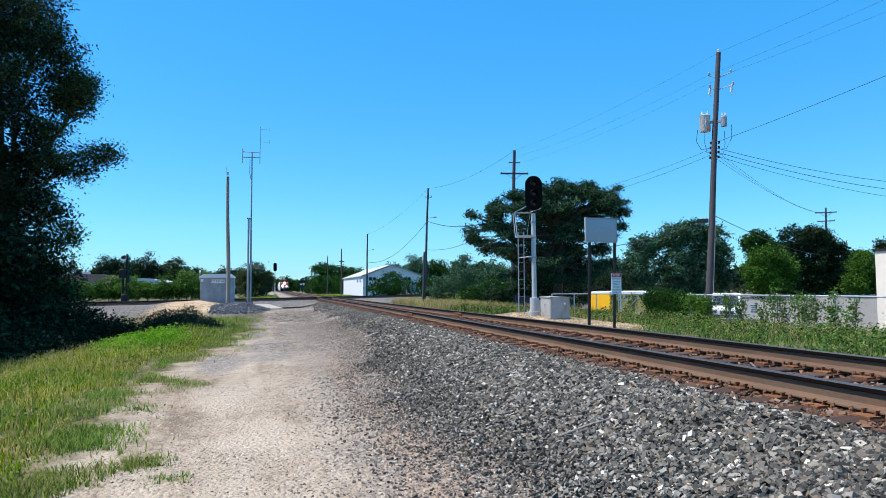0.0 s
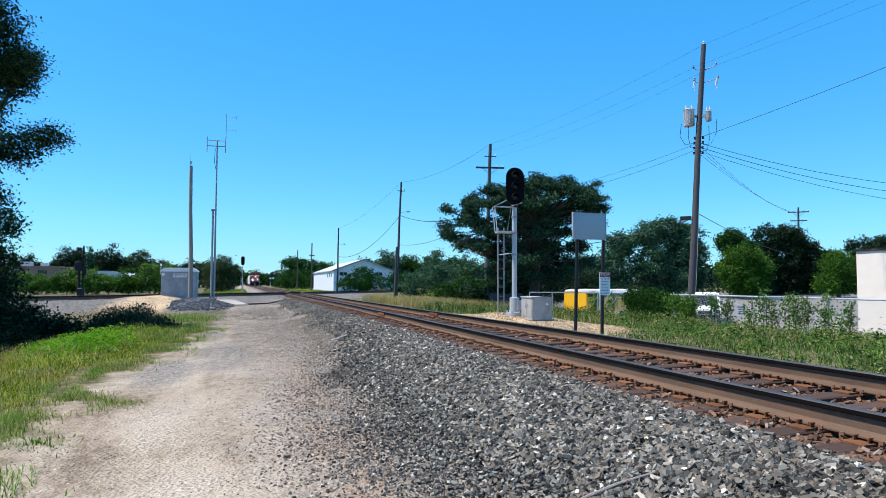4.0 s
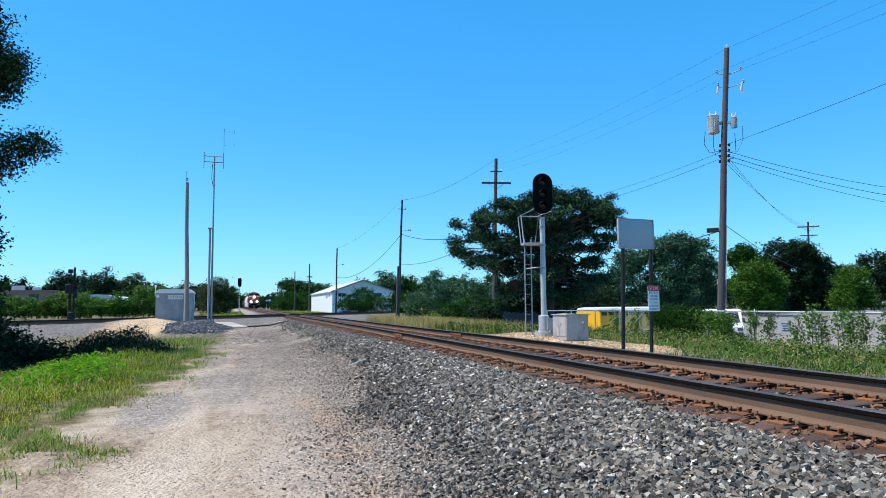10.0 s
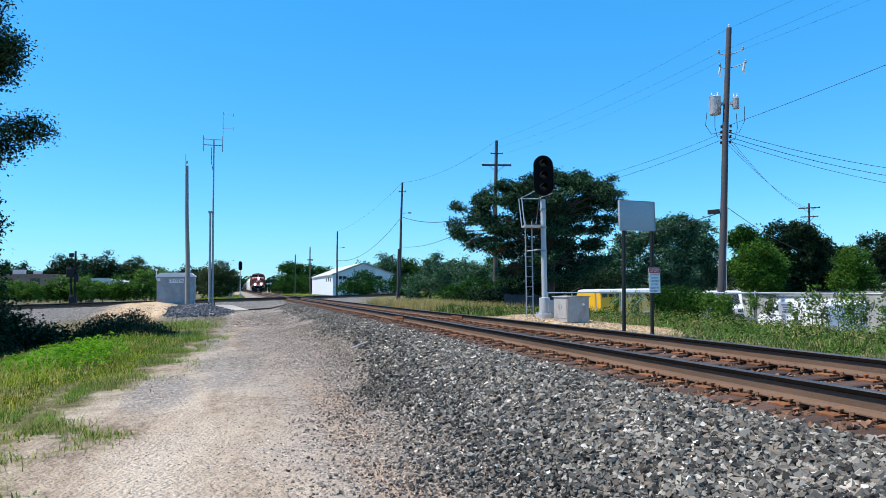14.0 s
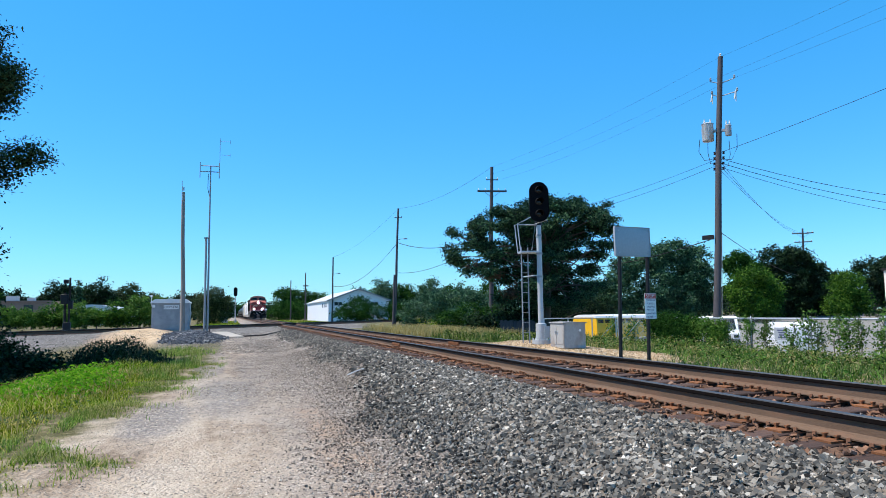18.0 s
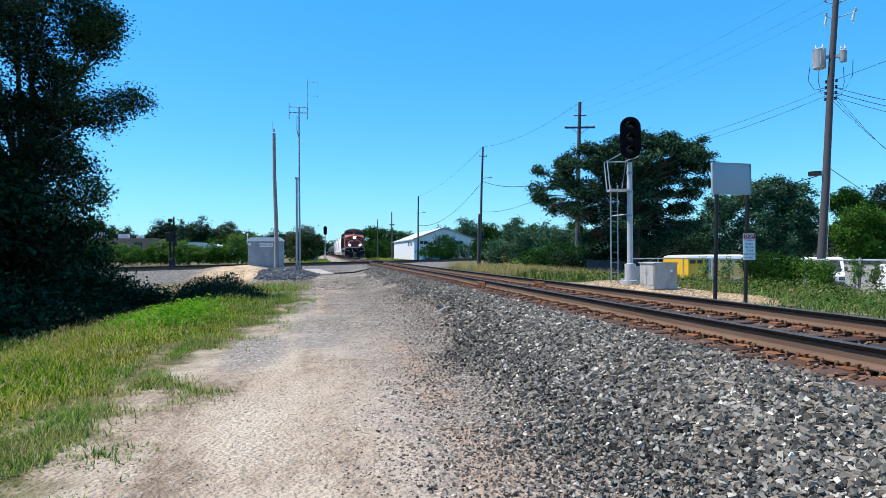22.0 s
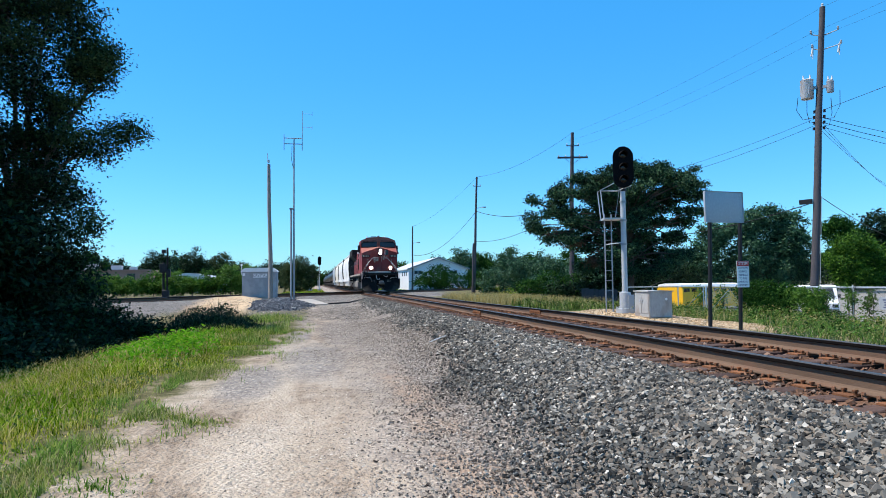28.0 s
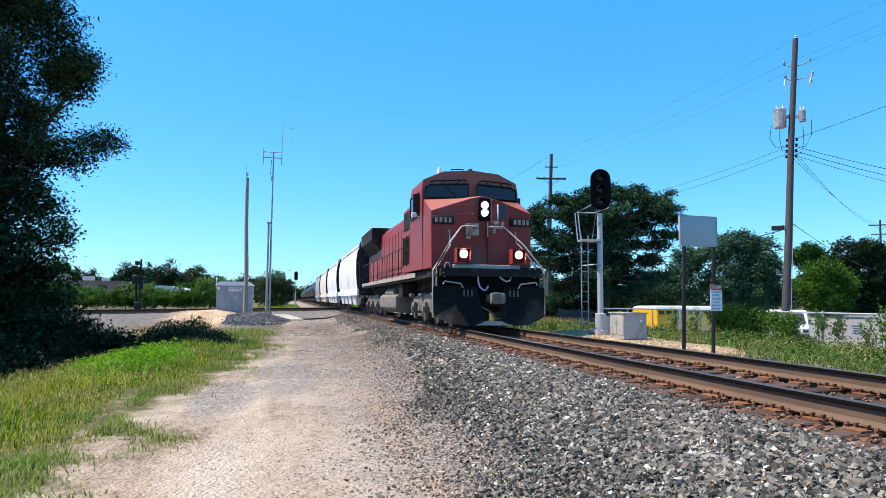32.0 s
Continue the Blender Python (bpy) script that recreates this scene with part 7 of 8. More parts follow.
x, y, z = scatter(-8.0, -3.6, 8, 36, 125000, lambda x, y: np.clip((x - lane_edge(y)) / 0.4, 0, 1) * np.clip(2.6 * vnoise(x, y, 0.9, 31) * vnoise(x, y, 0.35, 33) - 0.25 + 0.25 * (x > -5), 0.03, 1), sr, 1.9)
tagged(new("lane_pebbles", pebble_mesh("lane_pebbles", np.stack([x, y, z + 0.001], 1), (0.004 + 0.016 * sr.random(len(x)) ** 4) * np.where(y > 20, 1.5, 1.0), PEBBLES, sr, 0.9)), "small pebbles on the dirt lane", "gravel", kind="stuff")
x, y, z = scatter(-6.9, -3.4, 10, 46, 90000, lambda x, y: np.clip((x + 6.9) / 1.6, 0, 1) * np.clip(3.0 * vnoise(x, y, 1.3, 35) * vnoise(x, y, 0.45, 36) + 0.35 * (x > -4.5) - 0.35, 0, 1) * (0.3 + 0.7 * (y > 17)), sr, 1.6)
tagged(new("lane_gravel", pebble_mesh("lane_gravel", np.stack([x, y, z + 0.001], 1), (0.005 + 0.016 * sr.random(len(x)) ** 2.4) * np.where(y > 22, 1.4, 1.0), GRIT, sr, 0.9)), "grey gravel spread over the lane", "gravel", kind="stuff")
x, y, z = scatter(-22.0, 2.0, 36, 72, 26000, lambda x, y: np.clip((np.abs((x - CROSS_O.x) * CROSS_N.x + (y - CROSS_O.y) * CROSS_N.y) < 8.5) * 1.0 + np.clip((x + 9) / 2, 0, 1), 0, 1) * (np.exp(-((x + 11.0) / 2.4) ** 2 - ((y - 57.3) / 2.6) ** 2) < 0.4), sr, 1.2)
tagged(new("far_gravel", pebble_mesh("far_gravel", np.stack([x, y, z + 0.002], 1), sr.uniform(0.02, 0.06, len(x)), STONES, sr)), "loose gravel round the crossing", "gravel", kind="stuff")
x, y, z = scatter(-9.6, -5.0, 43, 59, 16000, lambda x, y: np.clip(1.5 * np.exp(-((x + 7.3) / 1.5) ** 2 - ((y - 50.5) / 5.5) ** 2) - 0.25, 0, 1), sr)
HEAP = island_mat("blue-grey heaped stone", [(0.0, (0.05, 0.055, 0.065)), (0.5, (0.13, 0.14, 0.16)), (0.9, (0.26, 0.265, 0.28)), (1.0, (0.5, 0.48, 0.45))], 0.9, 0.0, 0.1)
tagged(new("heaped_stone", stone_mesh("heaped_stone", np.stack([x, y, z + sr.uniform(0.0, 0.05, len(x))], 1), sr.uniform(0.05, 0.12, len(x)), HEAP, sr)), "heap of coarse blue-grey stone round the mast and pole", "gravel heap", kind="stuff")
x, y, z = scatter(1.9, 7.2, 21, 38, 12000, lambda x, y: 1.0 * (np.exp(-((x - 4.1) / 2.6) ** 2 - ((y - 29.2) / 6.6) ** 2) > 0.36), sr)
SANDY = island_mat("sandy crushed stone", [(0.0, (0.38, 0.26, 0.14)), (0.5, (0.52, 0.38, 0.23)), (1.0, (0.66, 0.53, 0.37))], 0.9)
tagged(new("sandy_gravel", stone_mesh("sandy_gravel", np.stack([x, y, z + 0.005], 1), sr.uniform(0.03, 0.06, len(x)), SANDY, sr)), "pale sandy gravel round the signal base", "gravel", kind="stuff")
x, y, z = scatter(-4.3, -1.4, 1, 8.0, 12000, shoulder, sr)
tagged(new("ballast_behind", pebble_mesh("ballast_behind", np.stack([x, y, z + 0.002], 1), sr.uniform(0.018, 0.04, len(x)), STONES, sr)), "crushed ballast stones continuing along the track", "ballast", kind="stuff")
x, y, z = scatter(-1.45, 1.45, 0, 6.0, 3000, lambda x, y: (np.abs((y - 0.05) % 0.5 - 0.25) > 0.115) * 1.0, sr)
tagged(new("crib_stones_behind", pebble_mesh("crib_stones_behind", np.stack([x, y, z + 0.01], 1), sr.uniform(0.018, 0.04, len(x)), RUSTY_STONES, sr)), "rust-stained stones between further ties", "ballast", kind="stuff")
x, y, z = scatter(-13.5, -6.6, 1, 9.6, 24000, meadow, gr)
tagged(new("meadow_behind", blade_mesh("meadow_behind", x, y, z, height(x, y) * gr.uniform(0.07, 0.34, len(x)), 0.008, GRASS, gr, 1.3)), "meadow grass continuing beside the lane", "grass", kind="stuff")
# sticks on the ballast
for a, b, r_, mt, lab in (((-2.95, 23.84), (-2.55, 24.01), 0.014, PORCELAIN, "bleached stick lying on the ballast"), ((-2.97, 11.1), (-2.45, 11.02), 0.012, WOOD_GREY, "dry forked twig lying on the ballast")):
    bm = B()
    m_ = ((a[0] + b[0]) / 2, (a[1] + b[1]) / 2 + 0.03)
    tube(bm, [(q[0], q[1], zg(*q) + 0.045) for q in (a, m_, b)], [r_, r_ * 0.9, r_ * 0.6], 6)
    solid("stick", bm, mt, lab, "stick")


# ---- the train ----
TRAIN, SPIN = [], []


def rail_tube(bm, pts, r=0.018):
    tube(bm, pts, r, 6)


def wheelset(parent, y, r=0.5, x=0.7525):
    """An axle with two wheels, which turns about its middle."""
    ax = B()
    tube(ax, [(-0.95, 0, 0), (0.95, 0, 0)], 0.085, 10)
    axle = part("axle", ax, STEEL_WHEEL, parent, at=pose(0, y, r))
    for s in (-1, 1):
        bm = B()
        tube(bm, [(s * (x - 0.09), 0, 0), (s * (x - 0.065), 0, 0), (s * (x - 0.06), 0, 0), (s * (x + 0.06), 0, 0), (s * (x + 0.062), 0, 0), (s * (x + 0.03), 0, 0)], [r + 0.028, r + 0.028, r, r - 0.006, r * 0.86, r * 0.4], 24)
        for k in range(6):
            a = k * math.pi / 3
            tube(bm, [(s * (x + 0.02), 0.27 * math.cos(a), 0.27 * math.sin(a)), (s * (x + 0.05), 0.27 * math.cos(a), 0.27 * math.sin(a))], 0.03, 6)
        part("wheel", bm, STEEL_WHEEL, axle)
    return axle


def loco_bogie(parent, yc):
    """Three-axle bogie with cast side frames."""
    bg = part("bogie_frame", _bogie_bm(), TRUCK_GREY, parent, "dusty cast bogie frame", at=pose(0, yc, 0))
    return bg


def _bogie_bm():
    bm = B()
    for s in (-1, 1):
        x = s * 1.06
        prism(bm, [(-2.5, 0.62), (-2.2, 0.5), (-1.5, 0.72), (-1.0, 0.5), (-0.55, 0.5), (0, 0.68), (0.55, 0.5), (1.0, 0.5), (1.5, 0.72), (2.2, 0.5), (2.5, 0.62), (2.5, 0.86), (1.2, 0.98), (-1.2, 0.98), (-2.5, 0.86)], x - 0.07, x + 0.07, "x")
        for y in (-1.98, 0.0, 1.98):
            box(bm, (x + s * 0.09, y, 0.53), (0.16, 0.34, 0.36))
            tube(bm, [(x + s * 0.1, y, 0.53), (x + s * 0.22, y, 0.53)], 0.13, 10)
        for y in (-1.3, -0.75, 0.75, 1.3):
            tube(bm, [(x + s * 0.02, y, 0.42), (x + s * 0.02, y, 0.8)], 0.11, 10)
        for y in (-2.45, -1.45, 0.55, 2.45):
            box(bm, (x - s * 0.02, y, 0.36), (0.1, 0.12, 0.46))
            tube(bm, [(x + s * 0.1, y, 0.95), (x + s * 0.1, y + 0.45, 0.95)], 0.075, 8)
    for y in (-1.0, 1.0):
        box(bm, (0, y, 0.72), (2.1, 0.3, 0.3))
    return bm


def coupler(parent, y, way):
    bm = B()
    box(bm, (0, y + way * 0.25, 0.84), (0.2, 0.7, 0.2))
    box(bm, (0.02, y + way * 0.68, 0.84), (0.34, 0.28, 0.30), taper=(0.85, 0.9))
    box(bm, (-0.15, y + way * 0.86, 0.84), (0.12, 0.2, 0.28))
    box(bm, (0.16, y + way * 0.8, 0.84), (0.10, 0.1, 0.26))
    bevel(bm, 0.03, 2)
    return part("coupler", bm, TRUCK_GREY, parent, "grimy cast steel knuckle coupler")


loco = thing("locomotive", "red diesel freight locomotive with lit headlights", "locomotive")
L = 21.6
# frame and walkway
bm = B()
box(bm, (0, L / 2 - 0.2, 1.55), (2.9, L - 0.5, 0.22))
box(bm, (0, L / 2 - 0.2, 1.28), (1.6, L - 1.2, 0.36))
part("underframe", bm, UNDER, loco)
for s in (-1, 1):
    bm = B()
    box(bm, (s * 1.49, L / 2 + 1.2, 1.58), (0.04, L - 5.0, 0.15))
    part("sill_stripe", bm, mat("dusty white stripe", (0.30, 0.25, 0.21), (0.46, 0.40, 0.34), 0.7, spots=(0.14, 0.10, 0.08), spot_size=1.2) if s < 0 else WHITE, loco, "dirty white stripe along the frame")
# nose: full-width, gabled top
bm = B()
lo = [bm.verts.new((x, 1.05 if abs(x) < 0.5 else 1.14, z)) for x, z in [(-1.50, 1.70), (-0.45, 1.70), (0.45, 1.70), (1.50, 1.70), (1.53, 3.36), (0.42, 3.73), (0, 3.84), (-0.42, 3.73), (-1.53, 3.36)]]
hi = [bm.verts.new((x, 2.25, z)) for x, z in [(-1.54, 1.70), (-0.45, 1.70), (0.45, 1.70), (1.54, 1.70), (1.54, 3.84), (0.45, 3.92), (0, 3.96), (-0.45, 3.92), (-1.54, 3.84)]]
k = len(lo)
for i in range(k):
    f = bm.faces.new((lo[i], lo[(i + 1) % k], hi[(i + 1) % k], hi[i]))
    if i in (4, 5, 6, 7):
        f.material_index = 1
bm.faces.new(lo[::-1])
bm.faces.new(hi)
bevel(bm, 0.025, 2)
part("nose", bm, [RED, RED_DUST_LIT], loco, "red short nose with a dusty top", smooth=False)
# cab
bm = B()
cabp = [(-1.55, 1.72), (1.55, 1.72), (1.55, 4.22), (1.50, 4.50), (0.90, 4.77), (0, 4.83), (-0.90, 4.77), (-1.50, 4.50), (-1.55, 4.22)]
fr = [bm.verts.new((x, 2.02 + (z - 1.72) * 0.10 + abs(x) * 0.13, z)) for x, z in cabp]
bk = [bm.verts.new((x, 4.55, z)) for x, z in cabp]
k = len(fr)
for i in range(k):
    f = bm.faces.new((fr[i], fr[(i + 1) % k], bk[(i + 1) % k], bk[i]))
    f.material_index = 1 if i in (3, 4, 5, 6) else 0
# upper front takes the roof's lighter red as sky light on its slope
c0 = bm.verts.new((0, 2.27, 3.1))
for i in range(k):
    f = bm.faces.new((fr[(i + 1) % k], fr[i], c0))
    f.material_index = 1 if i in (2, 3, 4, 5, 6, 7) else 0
bm.faces.new(bk)
cabin = part("cab", bm, [RED, RED_DUST_LIT], loco, "red wide cab with a dusty roof and a lit tone on its upper front", smooth=False)
for s in (-1, 1):
    v = [(s * 0.14, 2.25, 3.94), (s * 1.47, 2.44, 3.92), (s * 1.45, 2.46, 4.24), (s * 1.30, 2.44, 4.33), (s * 0.14, 2.27, 4.37)]
    bm = B()
    a = [bm.verts.new((x, y - 0.07, z)) for x, y, z in v]
    b = [bm.verts.new((x, y + 0.05, z)) for x, y, z in v]
    for i in range(5):
        bm.faces.new((a[i], a[(i + 1) % 5], b[(i + 1) % 5], b[i]))
    bm.faces.new(a)
    bm.faces.new(b[::-1])
    ws = part("windscreen", bm, GLASS, cabin, "dark windscreen pane")
    bm = B()
    ring = [(x, y - 0.085, z) for x, y, z in v]
    rail_tube(bm, ring + ring[:2], 0.026)
    part("windscreen_seal", bm, BLACK_MATT, ws, "black rubber seal round the pane")
    bm = B()
    rail_tube(bm, [(s * 0.22, 2.22, 4.45), (s * 0.26, 2.02, 4.46), (s * 1.22, 2.16, 4.42), (s * 1.30, 2.36, 4.42)], 0.020)
    for q in (0.42, 0.88):
        rail_tube(bm, [(s * q, 2.05 + 0.14 * q, 4.46), (s * (q + 0.14), 2.16 + 0.12 * q, 4.30)], 0.016)
    part("sun_visor_frame", bm, BLACK_MATT, cabin)
    bm = B()
    rail_tube(bm, [(s * 0.5, 2.12, 3.93), (s * 0.62, 2.16, 4.08), (s * 0.86, 2.20, 4.28)], 0.014)
    box(bm, (s * 0.62, 2.14, 3.93), (0.42, 0.05, 0.035))
    part("wiper", bm, BLACK, cabin)
    for y0, w_ in ((2.95, 0.62), (3.75, 0.58)):
        bm = B()
        box(bm, (s * 1.55, y0 + w_ / 2, 3.78), (0.05, w_, 0.66))
        sw = part("side_window", bm, GLASS, cabin, "dark cab side window")
        bm = B()
        for zz in (3.43, 4.13):
            box(bm, (s * 1.57, y0 + w_ / 2, zz), (0.05, w_ + 0.08, 0.05))
        for yy in (y0 - 0.02, y0 + w_ + 0.02):
            box(bm, (s * 1.57, yy, 3.78), (0.05, 0.05, 0.7))
        part("window_frame", bm, BLACK, sw)
    bm = B()
    box(bm, (s * 1.66, 2.82, 3.78), (0.2, 0.05, 0.62))
    part("wind_deflector", bm, BLACK, cabin)
    bm = B()
    rail_tube(bm, [(s * 1.54, 2.7, 3.35), (s * 1.72, 2.7, 3.4)], 0.016)
    box(bm, (s * 1.75, 2.72, 3.42), (0.14, 0.1, 0.14))
    bevel(bm, 0.01, 1)
    part("mirror", bm, WHITE if s < 0 else BLACK, cabin)
bm = B()
rail_tube(bm, [(-0.62, 2.6, 4.76), (-0.60, 2.55, 4.87), (-0.22, 2.55, 4.89), (-0.20, 2.6, 4.78)], 0.022)
part("roof_grab_iron", bm, BLACK, cabin)
for x, y, s in ((-0.98, 2.6, 0.09), (0.62, 2.9, 0.10), (0.05, 2.7, 0.14)):
    bm = B()
    tube(bm, [(x, y, 4.6), (x, y, 4.84 + s * 0.3), (x, y, 4.86 + s * 0.6)], [s * 0.7, s * 0.7, s * 0.4], 10)
    part("roof_dome", bm, WHITE if x != 0.05 else BLACK, cabin)
# nose door, headlights, number boards
bm = B()
box(bm, (0.46, 1.035, 2.66), (0.62, 0.03, 1.80))
bevel(bm, 0.012, 1)
nd = part("nose_door", bm, RED, loco)
bm = B()
box(bm, (0.58, 1.012, 3.38), (0.22, 0.02, 0.42))
bevel(bm, 0.008, 1)
part("door_window", bm, GLASS, nd, "small dark window in the nose door")
bm = B()
rail_tube(bm, [(0.44, 1.03, 3.58), (0.44, 0.98, 3.56), (0.44, 0.98, 3.15), (0.44, 1.03, 3.13)], 0.016)
part("door_handle", bm, WHITE, nd, "white vertical grab bar")
bm = B()
for q in range(9):
    tube(bm, [(0.25, 1.03, 3.72 - q * 0.075), (0.25, 1.005, 3.72 - q * 0.075)], 0.016, 6)
part("door_hinge", bm, GALV, nd)
bm = B()
box(bm, (0.04, 1.02, 3.43), (0.36, 0.08, 0.66))
bevel(bm, 0.03, 2)
hs_ = part("headlight_housing", bm, BLACK_MATT, loco, "black twin headlight housing")
for z_ in (3.55, 3.33):
    bm = B()
    tube(bm, [(0.04, 0.985, z_), (0.04, 0.965, z_)], [0.10, 0.098], 18)
    part("headlight", bm, HEADLIGHT, hs_, "lit round headlight")
for z_ in (3.28, 3.55):
    bm = B()
    rail_tube(bm, [(-0.72, 1.06, z_), (-0.72, 0.98, z_ - 0.02), (-0.30, 0.98, z_), (-0.26, 1.06, z_ + 0.04)], 0.012)
    part("grab_iron", bm, RED, loco)
for s in (-1, 1):
    bm = B()
    for q in (-0.19, 0.19):
        box(bm, (s * 0.80 + q, 0.25, 2.02), (0.025, 0.30, 0.42))
        box(bm, (s * 0.80, 0.25, 2.02 + q * 1.05), (0.40, 0.30, 0.025))
    box(bm, (s * 0.80, 0.38, 2.02), (0.38, 0.03, 0.40))
    db = part("ditch_light_box", bm, RED, loco, "open-fronted red lamp box")
    bm = B()
    tube(bm, [(s * 0.80, 0.36, 2.06), (s * 0.80, 0.16, 2.06), (s * 0.80, 0.15, 2.06)], [0.09, 0.125, 0.12], 18)
    part("lamp_bezel", bm, BLACK_MATT, db)
    bm = B()
    tube(bm, [(s * 0.80, 0.149, 2.06), (s * 0.80, 0.135, 2.06)], [0.105, 0.10], 18)
    part("ditch_light", bm, HEADLIGHT, db, "lit round ditch light")
    nbm = Matrix.Translation((s * 1.18, 1.09, 3.09)) @ Matrix.Rotation(s * 0.085, 4, "Z")
    bm = B()
    box(bm, (0, 0, 0), (0.66, 0.10, 0.23))
    bevel(bm, 0.02, 1)
    nb = part("number_board", bm, BLACK, loco, "black number board with pale bars", at=nbm)
    for q in range(4):
        bm = B()
        box(bm, ((q - 1.5) * 0.135, -0.055, 0), (0.08, 0.012, 0.145))
        part("number_bar", bm, WORN_PALE, nb)
    bm = B()
    rail_tube(bm, [(s * 1.62, 0.32, 0.40), (s * 1.62, 0.32, 1.62), (s * 1.12, 0.60, 2.36), (s * 0.66, 0.98, 2.90), (s * 0.58, 0.99, 2.93), (s * 0.16, 0.99, 2.92)], 0.026)
    part("corner_handrail", bm, RAIL_PINK, loco, "pale bent corner handrail")
    bm = B()
    rail_tube(bm, [(s * 1.50, 0.42, 0.45), (s * 1.50, 0.42, 1.66), (s * 1.06, 0.70, 2.32), (s * 1.00, 0.95, 2.46), (s * 1.0, 1.06, 2.80)], 0.022)
    part("inner_handrail", bm, RAIL_PINK, loco)
    for z_ in (0.42, 0.78, 1.14, 1.48):
        bm = B()
        box(bm, (s * 1.36, 0.55, z_), (0.36, 0.32, 0.035))
        part("step", bm, UNDER, loco)
    bm = B()
    box(bm, (s * 1.17, 0.55, 1.0), (0.03, 0.36, 1.2))
    part("step_well", bm, UNDER, loco)
    bm = B()
    rail_tube(bm, [(s * 1.31, 0.26, 1.42), (s * 1.31, 0.24, 1.74), (s * 1.27, 0.24, 1.81), (s * 1.19, 0.24, 1.80), (s * 1.16, 0.24, 1.70), (s * 1.18, 0.24, 1.58), (s * 1.28, 0.25, 1.46)], 0.022)
    part("grab_loop", bm, RAIL_PINK, loco)
    bm = B()
    rail_tube(bm, [(s * 1.36, 0.2, 1.22), (s * 1.32, 0.18, 1.30), (s * 0.86, 0.18, 1.24), (s * 0.80, 0.2, 1.12)], 0.02)
    part("uncoupling_lever", bm, GALV, loco)
# front deck, plate and plough
bm = B()
box(bm, (0, 0.72, 1.68), (3.0, 0.84, 0.07))
part("front_deck", bm, UNDER, loco)
bm = B()
box(bm, (-0.10, 0.28, 1.71), (1.95, 0.06, 0.13))
bevel(bm, 0.012, 1)
part("anticlimber_edge", bm, RAIL_PINK, loco, "dirty white edge of the front deck")
bm = B()
box(bm, (0, 0.34, 1.24), (2.95, 0.06, 0.86))
part("pilot_plate", bm, BLACK_MATT, loco)
for s in (-1, 1):
    bm = B()
    pl_v = [(s * 1.63, 0.30, 1.16), (s * 0.40, 0.22, 1.16), (s * 0.24, -0.08, 0.20), (s * 0.62, -0.14, 0.09), (s * 1.05, -0.02, 0.12), (s * 1.58, 0.26, 0.32)]
    a = [bm.verts.new(q) for q in pl_v]
    b = [bm.verts.new((x, y + 0.05, z)) for x, y, z in pl_v]
    m0, m1 = bm.verts.new((s * 0.95, 0.17, 0.72)), bm.verts.new((s * 0.95, 0.22, 0.72))
    for i in range(6):
        bm.faces.new((a[i], a[(i + 1) % 6], b[(i + 1) % 6], b[i]))
        bm.faces.new((a[i], a[(i + 1) % 6], m0))
        bm.faces.new((b[(i + 1) % 6], b[i], m1))
    part("plough_blade", bm, PLOUGH, loco, "black steel plough blade with a dusty foot", smooth=False)
    for q in (0.55, 0.66, 0.77):
        bm = B()
        box(bm, (s * q, 0.17, 0.98), (0.035, 0.03, 0.18))
        part("plough_slot", bm, TRUCK_GREY, loco)
bm = B()
box(bm, (0, -0.05, 0.16), (0.98, 0.05, 0.11))
part("plough_lip", bm, RAIL_PINK, loco, "worn pale lip of the plough")
coupler(loco, 0.35, -1)
for pts, mt_ in (([(-0.42, 0.25, 1.60), (-0.37, 0.2, 1.58), (-0.38, 0.16, 1.32), (-0.33, 0.14, 1.14), (-0.22, 0.14, 1.06), (-0.15, 0.14, 1.08), (-0.09, 0.15, 1.18)], GALV), ([(0.14, 0.25, 1.56), (0.20, 0.18, 1.50), (0.30, 0.15, 1.38), (0.43, 0.14, 1.31), (0.54, 0.14, 1.34), (0.59, 0.16, 1.46), (0.56, 0.2, 1.58), (0.62, 0.25, 1.62)], GALV), ([(-0.30, 0.2, 0.62), (-0.05, 0.0, 0.46), (0.02, -0.06, 0.30), (0.14, -0.06, 0.28)], TRUCK_GREY)):
    bm = B()
    tube(bm, pts, 0.024, 8)
    part("air_hose", bm, mt_, loco, "brake hose hanging from the pilot")
# emblem and number patches as plain shapes
for x, w_, h_, z_, y_ in ((-0.32, 0.40, 0.36, 2.84, 1.03), (-0.44, 0.14, 0.10, 2.60, 1.03), (0.17, 0.10, 0.46, 2.86, 1.03), (0.38, 0.18, 0.10, 3.05, 1.012), (0.48, 0.26, 0.08, 2.92, 1.012), (0.34, 0.08, 0.24, 2.86, 1.012), (0.60, 0.08, 0.16, 3.00, 1.012)):
    bm = B()
    box(bm, (x, y_, z_), (w_, 0.014, h_))
    bevel(bm, 0.005, 1)
    part("emblem_patch", bm, WORN_PALE, loco, "worn pale emblem patch")
# hood behind the cab
bm = B()
prism(bm, [(-1.5, 1.68), (1.5, 1.68), (1.5, 3.85), (1.25, 4.15), (0.5, 4.34), (-0.5, 4.34), (-1.25, 4.15), (-1.5, 3.85)], 3.97, 5.6)
part("equipment_cabin", bm, RED, loco)
bm = B()
prism(bm, [(-1.05, 1.68), (1.05, 1.68), (1.05, 3.95), (0.8, 4.2), (-0.8, 4.2), (-1.05, 3.95)], 5.62, 17.0)
part("engine_hood", bm, RED, loco)
bm = B()
prism(bm, [(-1.05, 1.68), (1.05, 1.68), (1.05, 3.2), (-1.05, 3.2)], 17.0, 21.0)
part("radiator_hood", bm, RED, loco)
bm = B()
